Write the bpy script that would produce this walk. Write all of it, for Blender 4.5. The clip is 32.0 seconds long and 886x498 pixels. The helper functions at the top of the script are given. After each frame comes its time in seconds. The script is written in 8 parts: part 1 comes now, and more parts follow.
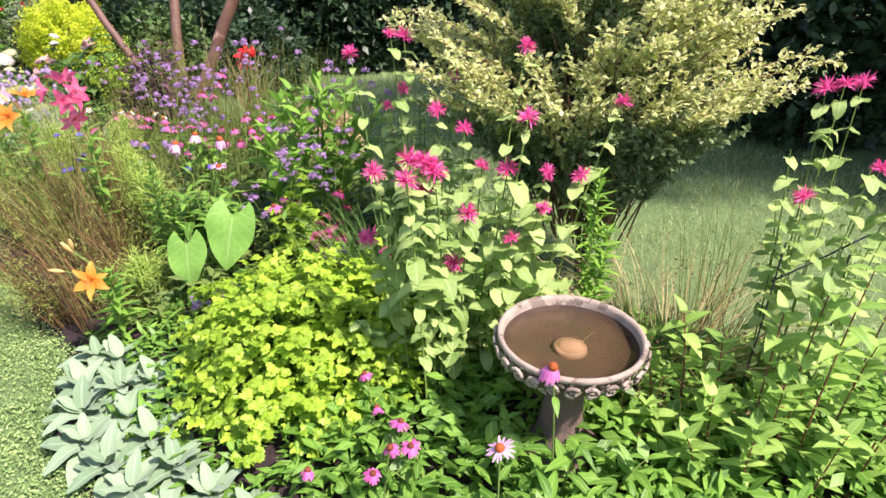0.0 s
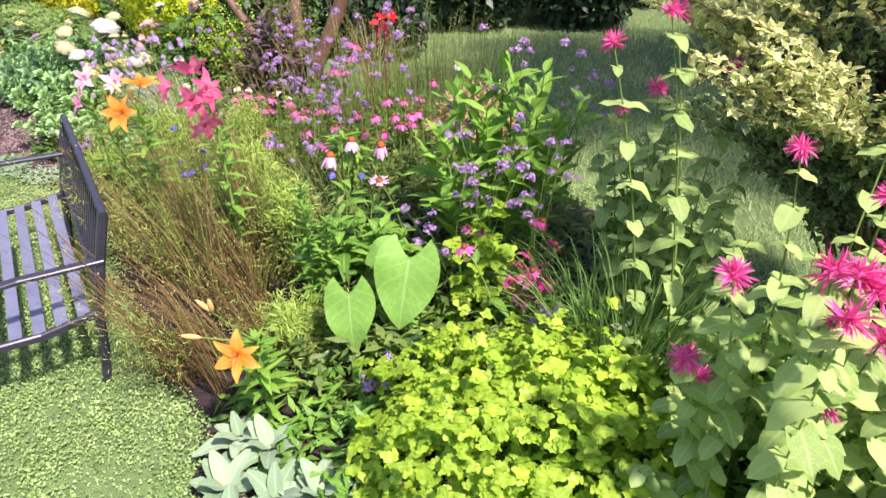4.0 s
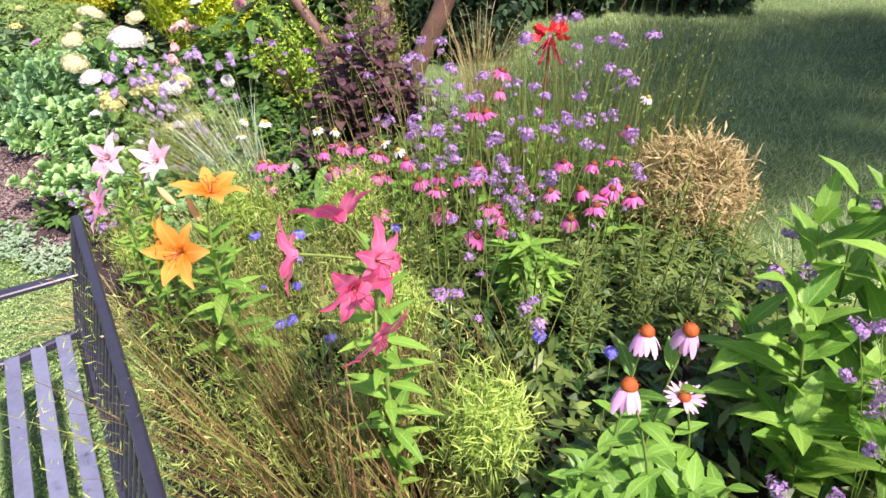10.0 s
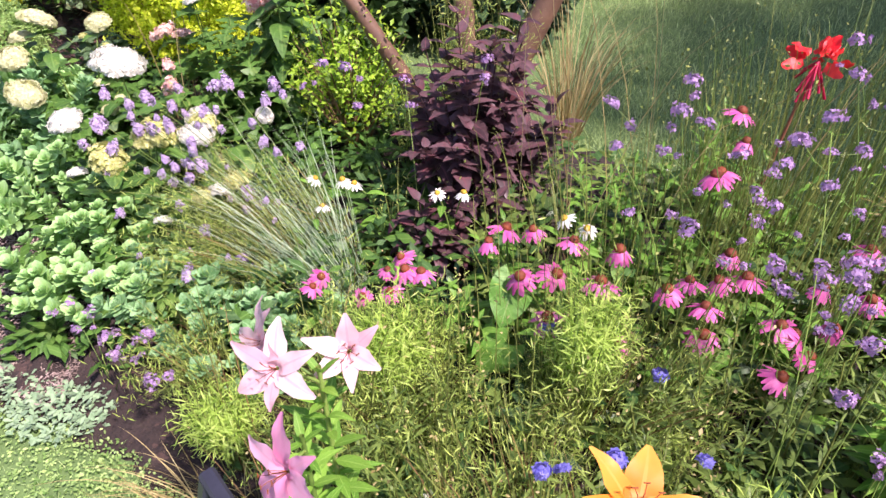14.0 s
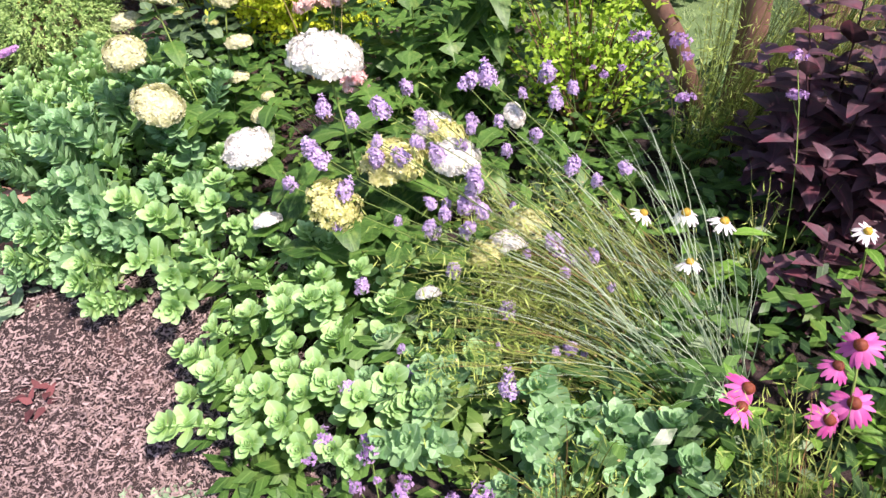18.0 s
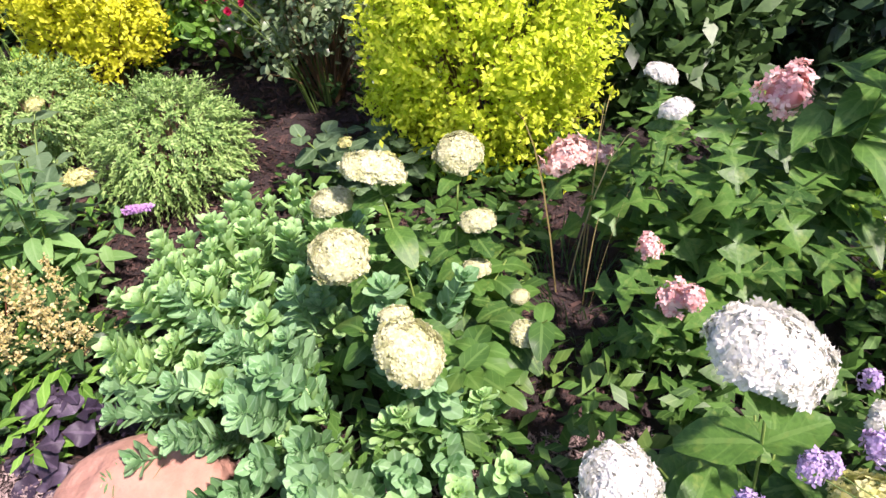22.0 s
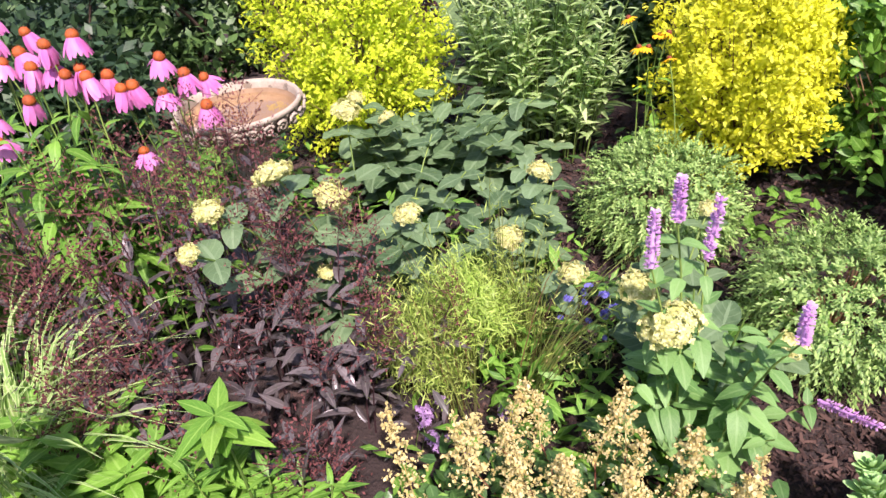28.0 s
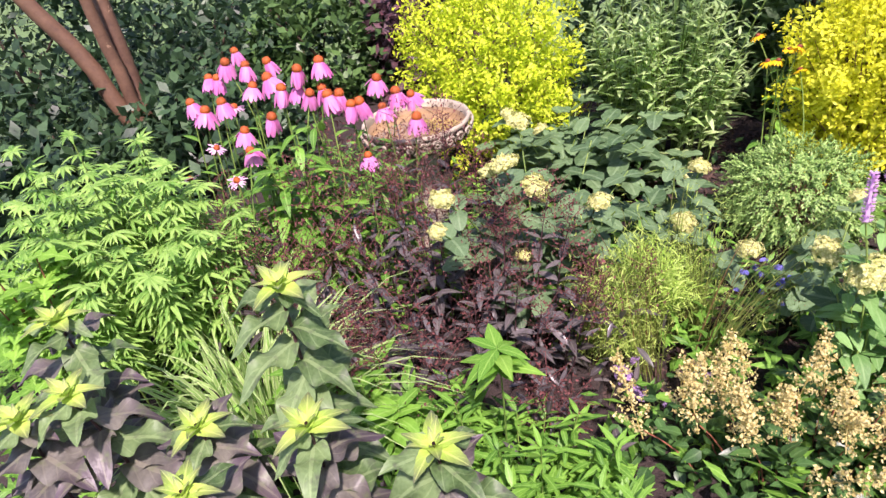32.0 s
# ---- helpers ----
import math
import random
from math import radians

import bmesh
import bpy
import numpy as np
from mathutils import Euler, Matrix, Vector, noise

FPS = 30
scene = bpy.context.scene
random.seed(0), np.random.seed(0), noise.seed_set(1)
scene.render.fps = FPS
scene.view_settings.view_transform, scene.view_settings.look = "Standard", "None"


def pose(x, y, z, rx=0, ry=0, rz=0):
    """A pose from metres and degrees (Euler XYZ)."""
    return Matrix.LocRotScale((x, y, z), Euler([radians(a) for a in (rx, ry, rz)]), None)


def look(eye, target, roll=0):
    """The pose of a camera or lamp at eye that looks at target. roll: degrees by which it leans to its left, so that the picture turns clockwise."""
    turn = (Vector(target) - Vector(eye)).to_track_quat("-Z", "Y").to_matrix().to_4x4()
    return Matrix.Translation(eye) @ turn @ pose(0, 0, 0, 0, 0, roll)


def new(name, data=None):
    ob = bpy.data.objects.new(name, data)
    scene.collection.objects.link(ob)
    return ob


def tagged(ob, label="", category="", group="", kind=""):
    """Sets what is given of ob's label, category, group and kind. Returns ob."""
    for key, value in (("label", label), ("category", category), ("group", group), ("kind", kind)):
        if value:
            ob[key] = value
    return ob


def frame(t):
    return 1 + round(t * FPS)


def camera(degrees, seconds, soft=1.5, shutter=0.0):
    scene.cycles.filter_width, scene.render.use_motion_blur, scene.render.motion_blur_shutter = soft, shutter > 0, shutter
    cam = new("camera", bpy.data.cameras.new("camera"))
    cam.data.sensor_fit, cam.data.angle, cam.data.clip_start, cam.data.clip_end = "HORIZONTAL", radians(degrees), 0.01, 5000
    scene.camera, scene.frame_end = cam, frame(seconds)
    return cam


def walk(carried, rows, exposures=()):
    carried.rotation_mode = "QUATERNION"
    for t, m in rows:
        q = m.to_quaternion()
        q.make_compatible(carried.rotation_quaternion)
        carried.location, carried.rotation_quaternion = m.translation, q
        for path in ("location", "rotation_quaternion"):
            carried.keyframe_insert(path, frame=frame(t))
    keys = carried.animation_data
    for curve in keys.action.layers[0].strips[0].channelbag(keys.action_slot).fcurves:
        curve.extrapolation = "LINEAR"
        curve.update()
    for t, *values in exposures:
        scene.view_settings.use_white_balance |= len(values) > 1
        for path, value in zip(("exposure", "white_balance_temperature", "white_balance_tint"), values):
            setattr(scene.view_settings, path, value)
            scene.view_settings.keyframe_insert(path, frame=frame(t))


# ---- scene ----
cam = camera(69.8, 32.0)
PATH = [
    (0, (0.238, 0.273, 1.685), (0.184, 2.048, 0.764), 0.78),
    (0.5, (0.140, 0.370, 1.694), (0.086, 2.131, 0.749), 0.35),
    (1, (0.026, 0.471, 1.689), (-0.042, 2.215, 0.711), -0.16),
    (1.5, (-0.052, 0.580, 1.676), (-0.174, 2.306, 0.672), -0.62),
    (2, (-0.085, 0.705, 1.674), (-0.298, 2.415, 0.660), -0.80),
    (2.5, (-0.133, 0.801, 1.676), (-0.403, 2.496, 0.650), -0.65),
    (3, (-0.221, 0.871, 1.662), (-0.489, 2.561, 0.626), -0.76),
    (3.5, (-0.313, 0.962, 1.659), (-0.562, 2.645, 0.607), -1.23),
    (5.5, (-0.475, 1.335, 1.577), (-0.886, 2.980, 0.516), -2.68),
    (6, (-0.597, 1.430, 1.570), (-0.988, 3.072, 0.498), -2.93),
    (6.5, (-0.695, 1.529, 1.563), (-1.093, 3.155, 0.469), -3.52),
    (7, (-0.765, 1.634, 1.556), (-1.204, 3.246, 0.457), -3.69),
    (7.5, (-0.824, 1.763, 1.560), (-1.295, 3.362, 0.457), -3.23),
    (8, (-0.891, 1.835, 1.564), (-1.353, 3.431, 0.450), -2.43),
    (8.5, (-0.998, 1.908, 1.564), (-1.393, 3.516, 0.443), -1.89),
    (9, (-1.082, 1.978, 1.573), (-1.418, 3.593, 0.441), -2.39),
    (9.5, (-1.151, 2.076, 1.560), (-1.465, 3.679, 0.407), -2.97),
    (10, (-1.213, 2.228, 1.565), (-1.523, 3.841, 0.424), -2.92),
    (10.5, (-1.293, 2.378, 1.571), (-1.593, 3.999, 0.438), -2.45),
    (11, (-1.404, 2.476, 1.556), (-1.653, 4.092, 0.403), -1.50),
    (11.5, (-1.585, 2.538, 1.556), (-1.768, 4.158, 0.399), -0.32),
    (12, (-1.719, 2.625, 1.545), (-1.871, 4.244, 0.380), -0.20),
    (12.5, (-1.807, 2.764, 1.516), (-1.969, 4.372, 0.338), -0.79),
    (13, (-1.894, 2.860, 1.511), (-2.053, 4.445, 0.301), -1.16),
    (13.5, (-2.001, 2.942, 1.497), (-2.092, 4.514, 0.265), -1.10),
    (14, (-2.141, 3.022, 1.500), (-2.186, 4.597, 0.268), -1.48),
    (14.5, (-2.275, 3.097, 1.478), (-2.328, 4.667, 0.240), -1.83),
    (15, (-2.404, 3.203, 1.463), (-2.476, 4.774, 0.227), -1.42),
    (15.5, (-2.490, 3.304, 1.439), (-2.573, 4.871, 0.198), -0.79),
    (17.5, (-2.952, 3.626, 1.341), (-2.990, 5.120, 0.012), -5.83),
    (18, (-3.012, 3.726, 1.333), (-3.054, 5.194, -0.025), -5.34),
    (18.5, (-3.119, 3.808, 1.343), (-3.140, 5.275, -0.017), -4.93),
    (19, (-3.215, 3.906, 1.363), (-3.215, 5.382, 0.013), -4.88),
    (19.5, (-3.308, 4.011, 1.369), (-3.330, 5.498, 0.032), -4.76),
    (20, (-3.388, 4.164, 1.383), (-3.449, 5.666, 0.064), -4.32),
    (20.5, (-3.452, 4.279, 1.383), (-3.548, 5.771, 0.054), -4.34),
    (21, (-3.501, 4.370, 1.399), (-3.589, 5.851, 0.058), -4.95),
    (21.5, (-3.591, 4.453, 1.406), (-3.653, 5.941, 0.071), -5.68),
    (22, (-3.674, 4.530, 1.411), (-3.742, 6.024, 0.083), -6.29),
    (22.5, (-3.764, 4.631, 1.395), (-3.895, 6.138, 0.087), -5.95),
    (23, (-3.848, 4.712, 1.427), (-4.085, 6.224, 0.140), -4.81),
    (23.5, (-3.965, 4.757, 1.453), (-4.316, 6.258, 0.179), -3.89),
    (24, (-4.080, 4.795, 1.472), (-4.508, 6.287, 0.211), -3.67),
    (24.5, (-4.179, 4.818, 1.511), (-4.658, 6.314, 0.272), -4.58),
    (25, (-4.261, 4.840, 1.519), (-4.761, 6.340, 0.294), -4.71),
    (25.5, (-4.352, 4.881, 1.530), (-4.927, 6.355, 0.308), -4.59),
    (26, (-4.449, 4.916, 1.538), (-5.137, 6.379, 0.360), -3.20),
    (26.5, (-4.524, 4.932, 1.543), (-5.337, 6.340, 0.379), -2.54),
    (28.5, (-4.650, 4.718, 1.554), (-5.732, 5.924, 0.380), -6.96),
    (29, (-4.700, 4.715, 1.546), (-5.766, 5.934, 0.373), -5.83),
    (29.5, (-4.744, 4.718, 1.531), (-5.791, 5.933, 0.336), -4.93),
    (30, (-4.790, 4.641, 1.541), (-5.851, 5.844, 0.346), -5.25),
    (30.5, (-4.838, 4.500, 1.572), (-5.926, 5.707, 0.406), -6.36),
    (31, (-4.845, 4.378, 1.610), (-5.998, 5.577, 0.501), -8.39),
    (31.5, (-4.807, 4.297, 1.633), (-6.006, 5.485, 0.561), -9.52),
    (32, (-4.766, 4.229, 1.642), (-5.958, 5.430, 0.575), -9.20),
]
walk(cam, [(t, look(eye, target, roll)) for t, eye, target, roll in PATH], exposures=((0.0, 0.81, 6550.0, 38.0), (32.0, 0.81, 6550.0, 38.0)))

# world and sun
world = bpy.data.worlds.new("sky")
scene.world = world
world.use_nodes = True
wn = world.node_tree
sky = wn.nodes.new("ShaderNodeTexSky")
sky.sky_type = "NISHITA"
sky.sun_disc = False
SUN_ELEV, SUN_AZ = 56.0, 125.0          # azimuth: degrees clockwise from +y
sky.sun_elevation, sky.sun_rotation = radians(SUN_ELEV), radians(SUN_AZ)
wn.nodes["Background"].inputs["Strength"].default_value = 0.15
wn.links.new(sky.outputs[0], wn.nodes["Background"].inputs["Color"])
sun_data = bpy.data.lights.new("sun", "SUN")
sun_data.energy, sun_data.angle, sun_data.color = 5.0, radians(3.0), (1.0, 0.95, 0.87)
sun = new("sun", sun_data)
az, el = radians(SUN_AZ), radians(SUN_ELEV)
sun.matrix_world = look(Vector((math.sin(az) * math.cos(el), math.cos(az) * math.cos(el), math.sin(el))) * 30, (0, 0, 0))

# ---- materials ----
def srgb(h):
    c = [int(h[i:i + 2], 16) / 255 for i in (0, 2, 4)]
    return tuple(v / 12.92 if v <= 0.04045 else ((v + 0.055) / 1.055) ** 2.4 for v in c) + (1.0,)


def node(nt, kind, **sets):
    n = nt.nodes.new(kind)
    for k, v in sets.items():
        n.inputs[k].default_value = v
    return n


def mixc(nt, fac, a, b, mode="MIX"):
    m = nt.nodes.new("ShaderNodeMix")
    m.data_type, m.blend_type = "RGBA", mode
    for sock, v in ((m.inputs[0], fac), (m.inputs[6], a), (m.inputs[7], b)):
        if hasattr(v, "links"):
            nt.links.new(v, sock)
        else:
            sock.default_value = v
    return m.outputs[2]


def math_node(nt, op, a, b=0.0, c=0.0):
    m = nt.nodes.new("ShaderNodeMath")
    m.operation = op
    for sock, v in zip(m.inputs, (a, b, c)):
        if hasattr(v, "links"):
            nt.links.new(v, sock)
        else:
            sock.default_value = v
    return m.outputs[0]


def leaf_mat(name, dark, light, vein=None, rough=0.45, sheer=0.3, rib=0.06, side=0.0, spot=None, tip=None, scale=45.0, sheen=0.0, edge=None):
    """Leaf or petal: two colours picked leaf by leaf, mottling, a paler midrib and side veins, light passing the blade."""
    m = bpy.data.materials.new(name)
    m.use_nodes = True
    nt = m.node_tree
    p = nt.nodes["Principled BSDF"]
    geo, info = nt.nodes.new("ShaderNodeNewGeometry"), nt.nodes.new("ShaderNodeObjectInfo")
    tc = nt.nodes.new("ShaderNodeTexCoord")
    noi = node(nt, "ShaderNodeTexNoise", Scale=scale, Detail=4.0)
    nt.links.new(tc.outputs["Object"], noi.inputs["Vector"])
    pick = math_node(nt, "FRACT", math_node(nt, "ADD", geo.outputs["Random Per Island"], math_node(nt, "MULTIPLY", info.outputs["Random"], 3.7)))
    pick = math_node(nt, "ADD", math_node(nt, "MULTIPLY", pick, 0.75), math_node(nt, "MULTIPLY", math_node(nt, "SUBTRACT", noi.outputs["Fac"], 0.38), 0.9))
    pick = math_node(nt, "MINIMUM", math_node(nt, "MAXIMUM", pick, 0.0), 1.0)
    col = mixc(nt, pick, dark, light)
    sep = nt.nodes.new("ShaderNodeSeparateXYZ")
    nt.links.new(tc.outputs["UV"], sep.inputs[0])
    off = math_node(nt, "ABSOLUTE", math_node(nt, "SUBTRACT", sep.outputs[0], 0.5))
    if tip:
        ramp = math_node(nt, "SMOOTH_MIN", math_node(nt, "MULTIPLY", math_node(nt, "MAXIMUM", math_node(nt, "SUBTRACT", sep.outputs[1], 0.35), 0.0), 1.6), 1.0, 0.1)
        col = mixc(nt, ramp, col, tip)
    if edge:
        col = mixc(nt, math_node(nt, "GREATER_THAN", math_node(nt, "ADD", off, math_node(nt, "MULTIPLY", noi.outputs["Fac"], 0.12)), 0.42), col, edge)
    if vein:
        line = math_node(nt, "LESS_THAN", off, rib)
        if side:
            wave = math_node(nt, "SINE", math_node(nt, "MULTIPLY", math_node(nt, "SUBTRACT", sep.outputs[1], math_node(nt, "MULTIPLY", off, 0.7)), side))
            line = math_node(nt, "MAXIMUM", line, math_node(nt, "MULTIPLY", math_node(nt, "GREATER_THAN", wave, 0.93), 0.5))
        col = mixc(nt, math_node(nt, "MULTIPLY", line, 0.38), col, vein)
    if spot:
        big = node(nt, "ShaderNodeTexNoise", Scale=scale * 0.35, Detail=3.0)
        nt.links.new(tc.outputs["Object"], big.inputs["Vector"])
        col = mixc(nt, math_node(nt, "MULTIPLY", math_node(nt, "MINIMUM", math_node(nt, "MAXIMUM", math_node(nt, "MULTIPLY", math_node(nt, "SUBTRACT", big.outputs["Fac"], 0.54), 6.0), 0.0), 1.0), 0.6), col, spot)
    nt.links.new(col, p.inputs["Base Color"])
    p.inputs["Roughness"].default_value = rough
    p.inputs["Specular IOR Level"].default_value = 0.35
    if sheen:
        p.inputs["Sheen Weight"].default_value = sheen
    bump = node(nt, "ShaderNodeBump", Strength=0.25, Distance=0.004)
    nt.links.new(noi.outputs["Fac"], bump.inputs["Height"])
    nt.links.new(bump.outputs[0], p.inputs["Normal"])
    tr = nt.nodes.new("ShaderNodeBsdfTranslucent")
    nt.links.new(col, tr.inputs["Color"])
    mx = nt.nodes.new("ShaderNodeMixShader")
    mx.inputs[0].default_value = sheer
    nt.links.new(p.outputs[0], mx.inputs[1])
    nt.links.new(tr.outputs[0], mx.inputs[2])
    nt.links.new(mx.outputs[0], nt.nodes["Material Output"].inputs["Surface"])
    return m


def solid_mat(name, dark, light, rough=0.7, scale=20.0, bump_size=0.01, bump_strength=0.5, fine=None, metal=0.0, spots=None, spot_level=0.62):
    """Stone, soil, bark, metal: large and fine mottling, relief."""
    m = bpy.data.materials.new(name)
    m.use_nodes = True
    nt = m.node_tree
    p = nt.nodes["Principled BSDF"]
    tc, info = nt.nodes.new("ShaderNodeTexCoord"), nt.nodes.new("ShaderNodeObjectInfo")
    n1 = node(nt, "ShaderNodeTexNoise", Scale=scale, Detail=6.0, Roughness=0.65)
    n2 = node(nt, "ShaderNodeTexNoise", Scale=scale * 6, Detail=4.0)
    for n in (n1, n2):
        nt.links.new(tc.outputs["Object"], n.inputs["Vector"])
    f = math_node(nt, "ADD", math_node(nt, "MULTIPLY", n1.outputs["Fac"], 1.1), math_node(nt, "MULTIPLY", info.outputs["Random"], 0.25))
    f = math_node(nt, "ADD", math_node(nt, "SUBTRACT", f, 0.45), math_node(nt, "MULTIPLY", n2.outputs["Fac"], 0.5))
    col = mixc(nt, math_node(nt, "MINIMUM", math_node(nt, "MAXIMUM", f, 0.0), 1.0), dark, light)
    if spots:
        n3 = node(nt, "ShaderNodeTexNoise", Scale=scale * 0.4, Detail=5.0, Roughness=0.7)
        nt.links.new(tc.outputs["Object"], n3.inputs["Vector"])
        col = mixc(nt, math_node(nt, "MULTIPLY", math_node(nt, "GREATER_THAN", n3.outputs["Fac"], spot_level), 0.6), col, spots)
    nt.links.new(col, p.inputs["Base Color"])
    p.inputs["Roughness"].default_value, p.inputs["Metallic"].default_value = rough, metal
    h = math_node(nt, "ADD", n1.outputs["Fac"], math_node(nt, "MULTIPLY", n2.outputs["Fac"], 0.4))
    bump = node(nt, "ShaderNodeBump", Strength=bump_strength, Distance=bump_size)
    nt.links.new(h, bump.inputs["Height"])
    nt.links.new(bump.outputs[0], p.inputs["Normal"])
    return m


def lm(name, dark, light, **kw):
    for k in ("vein", "tip", "spot", "edge"):
        if kw.get(k):
            kw[k] = srgb(kw[k])
    return leaf_mat(name, srgb(dark), srgb(light), **kw)


M_STEM = lm("green stem", "4a6a2c", "8aa552", sheer=0.05)
M_STEM_BROWN = lm("brown stem", "5a4430", "8f7450", sheer=0.0)
M_STEM_RED = lm("reddish stem", "6b3f30", "99604a", sheer=0.0)
M_STEM_DARK = lm("dark stem", "2c1d1f", "51383a", sheer=0.0)
M_LIME = lm("lime leaf", "76a428", "bce248", vein="b8dc5c", sheer=0.42, spot="7f9a1c", scale=30)
M_LAMB = lm("woolly silver leaf", "688a62", "98b68c", vein="aec6a2", rough=0.85, sheer=0.15, sheen=0.12, side=40)
M_TARO = lm("elephant ear leaf", "5f9a3c", "8cc456", vein="b7d98a", side=38, rib=0.022, sheer=0.35, scale=14)
M_BEE_LEAF = lm("bee balm leaf", "729c48", "bad680", vein="bcd896", side=24, spot="b4c468", sheer=0.38, rough=0.6)
M_PHLOX_LEAF = lm("phlox leaf", "6c9c3e", "b4dc6e", vein="b9dd83", side=34, sheer=0.38)
M_GREEN = lm("mid green leaf", "3f7324", "7fb544", vein="a6cf70", side=30, sheer=0.32)
M_BRIGHT = lm("bright green leaf", "4f8a2c", "96c850", vein="b5de73", side=34, rib=0.05, sheer=0.4)
M_DARKGREEN = lm("dark green leaf", "1d3d1c", "4a7238", vein="6b8f55", side=28, sheer=0.22, rough=0.35)
M_HYD = lm("hydrangea leaf", "2c5220", "5c8a3a", vein="7ba354", side=26, spot="7f9a48", sheer=0.28, scale=14)
M_BLUEGREEN = lm("blue green leaf", "3b5834", "708e62", vein="8aa67c", side=26, sheer=0.2, rough=0.55)
M_SEDUM = lm("sedum leaf", "659844", "a0c876", vein="b8dca0", rib=0.05, sheer=0.25, rough=0.55, tip="a6d48c")
M_SEDUM_BLUE = lm("blue sedum leaf", "5f9458", "98c48a", vein="b0d6ac", rib=0.06, sheer=0.25, rough=0.55)
M_PURPLE = lm("wine purple leaf", "38282b", "745a5e", vein="88545c", spot="7c4048", rough=0.4, sheer=0.25)
M_DARKPEN = lm("maroon green leaf", "322d2d", "6c6664", vein="8a827f", rough=0.3, sheer=0.12, spot="46523a", scale=10)
M_SEED = lm("brown seed head", "3c2222", "7c4a46", sheer=0.05, rough=0.8)
M_HIB = lm("bronze hibiscus leaf", "4a4648", "7c7a6e", vein="96937e", side=26, sheer=0.25, rough=0.4, spot="6a7a50", scale=14, tip="584a54")
M_HIB_GREEN = lm("green hibiscus leaf", "466238", "809a66", vein="a4bd84", side=26, sheer=0.32, spot="4c4248", scale=14)
M_HIB_TIP = lm("yellow green young leaf", "98c048", "cce46c", vein="dcec88", tip="5f6650", side=26, sheer=0.35)
M_GOLD = lm("golden privet leaf", "d8dc1c", "fafc58", sheer=0.45, spot="b8c41c")
M_GOLD_LIME = lm("yellow green privet leaf", "b4ce20", "eef64c", sheer=0.45, spot="8fb020")
M_FEATHER = lm("light feathery leaf", "548a34", "a8d06c", vein="bcdc88", sheer=0.38)
M_CONIFER = lm("dwarf conifer spray", "44742c", "b2d47a", sheer=0.2, rough=0.5)
M_ROSE_LEAF = lm("rose leaf", "45613a", "93ac7c", vein="8aa678", spot="8a7448", sheer=0.2, rough=0.3, side=26)
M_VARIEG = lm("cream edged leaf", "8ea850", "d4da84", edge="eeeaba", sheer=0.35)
# shaded copy of the cream-edged leaf: the crown's shade is in its colour
M_VARIEG_SHADED = lm("shaded inner shrub leaf", "3e6236", "7c9c5c", edge="a8b884", sheer=0.25)
M_MIST = lm("feathery yellow green leaf", "88b040", "cce678", sheer=0.4)
M_AIRY = lm("yellow green thread leaf", "82a040", "c6dc74", sheer=0.35)
M_BROWNGRASS = lm("dry brown stalk", "46341f", "927648", sheer=0.15, rough=0.8)
M_STRAW = lm("straw blade", "96864e", "cdbf8a", sheer=0.25, rough=0.7)
M_OLIVE = lm("olive stalk", "58682f", "8f9a50", sheer=0.2)
M_FINE = lm("fine olive leaf", "43602c", "86a04e", sheer=0.3)
M_ASTER = lm("aster leaf", "86ac5c", "cce4a0", vein="d0e4ac", sheer=0.4)
M_WIRY = lm("grey green wiry stem", "7a9672", "b8ccaa", sheer=0.2)
M_BLADE = lm("grass blade", "4c7a38", "8fba62", sheer=0.35)
M_BLADE_VAR = lm("striped sedge blade", "6fa048", "aed07c", edge="d2e2a6", sheer=0.35)
M_AGA_LEAF = lm("hyssop leaf", "4c7c3c", "86b468", vein="94b878", side=30, sheer=0.32)
M_CLOVER = lm("clover leaf", "5c8840", "b8d684", sheer=0.3, scale=8)
M_LAWN = lm("lawn blade", "6d9450", "c2d894", sheer=0.35, scale=6)
M_WHITEHEAD = lm("white floret", "d8dbca", "f4f4ea", sheer=0.3, rough=0.6)
M_CREAMHEAD = lm("cream green floret", "c2c88e", "e8e8c0", sheer=0.3, rough=0.6)
M_LIMEHEAD = lm("pale lime floret", "b4ba62", "ecebae", sheer=0.3, rough=0.6)
M_DRYHEAD = lm("dusty pink dried floret", "cc988a", "f4dcc8", sheer=0.2, rough=0.8)
M_PINKHEAD = lm("pink white floret", "e29a94", "f8e4d6", sheer=0.3, rough=0.6)
M_CONE_PINK = lm("coneflower petal", "cf6fae", "f0a2d4", vein="d988bf", side=0, rib=0.04, sheer=0.35)
M_CONE_DEEP = lm("deep pink petal", "cc5098", "f08cc4", sheer=0.35)
M_CONE_PALE = lm("pale coneflower petal", "e2a8d0", "f6d2ea", sheer=0.35)
M_CONE_WHITE = lm("white petal", "e9ebdc", "ffffff", sheer=0.35)
M_CONE_CRIMSON = lm("crimson petal", "b03478", "dc5c9c", sheer=0.3)
M_CONE_EYE = solid_mat("orange bristle cone", srgb("6a2a0e"), srgb("c8661c"), scale=120, bump_size=0.003)
M_CONE_EYE_DARK = solid_mat("dark bristle cone", srgb("4a1f16"), srgb("9a4a22"), scale=120, bump_size=0.003)
M_CONE_EYE_GOLD = solid_mat("golden cone", srgb("8f7a10"), srgb("dcb43a"), scale=120, bump_size=0.003)
M_BEE = lm("hot pink petal", "d83880", "f878b4", sheer=0.35)
M_LILY_PINK = lm("pink lily petal", "f0709c", "fa9cb8", tip="f45c8c", vein="fab0c4", rib=0.05, sheer=0.4, scale=25)
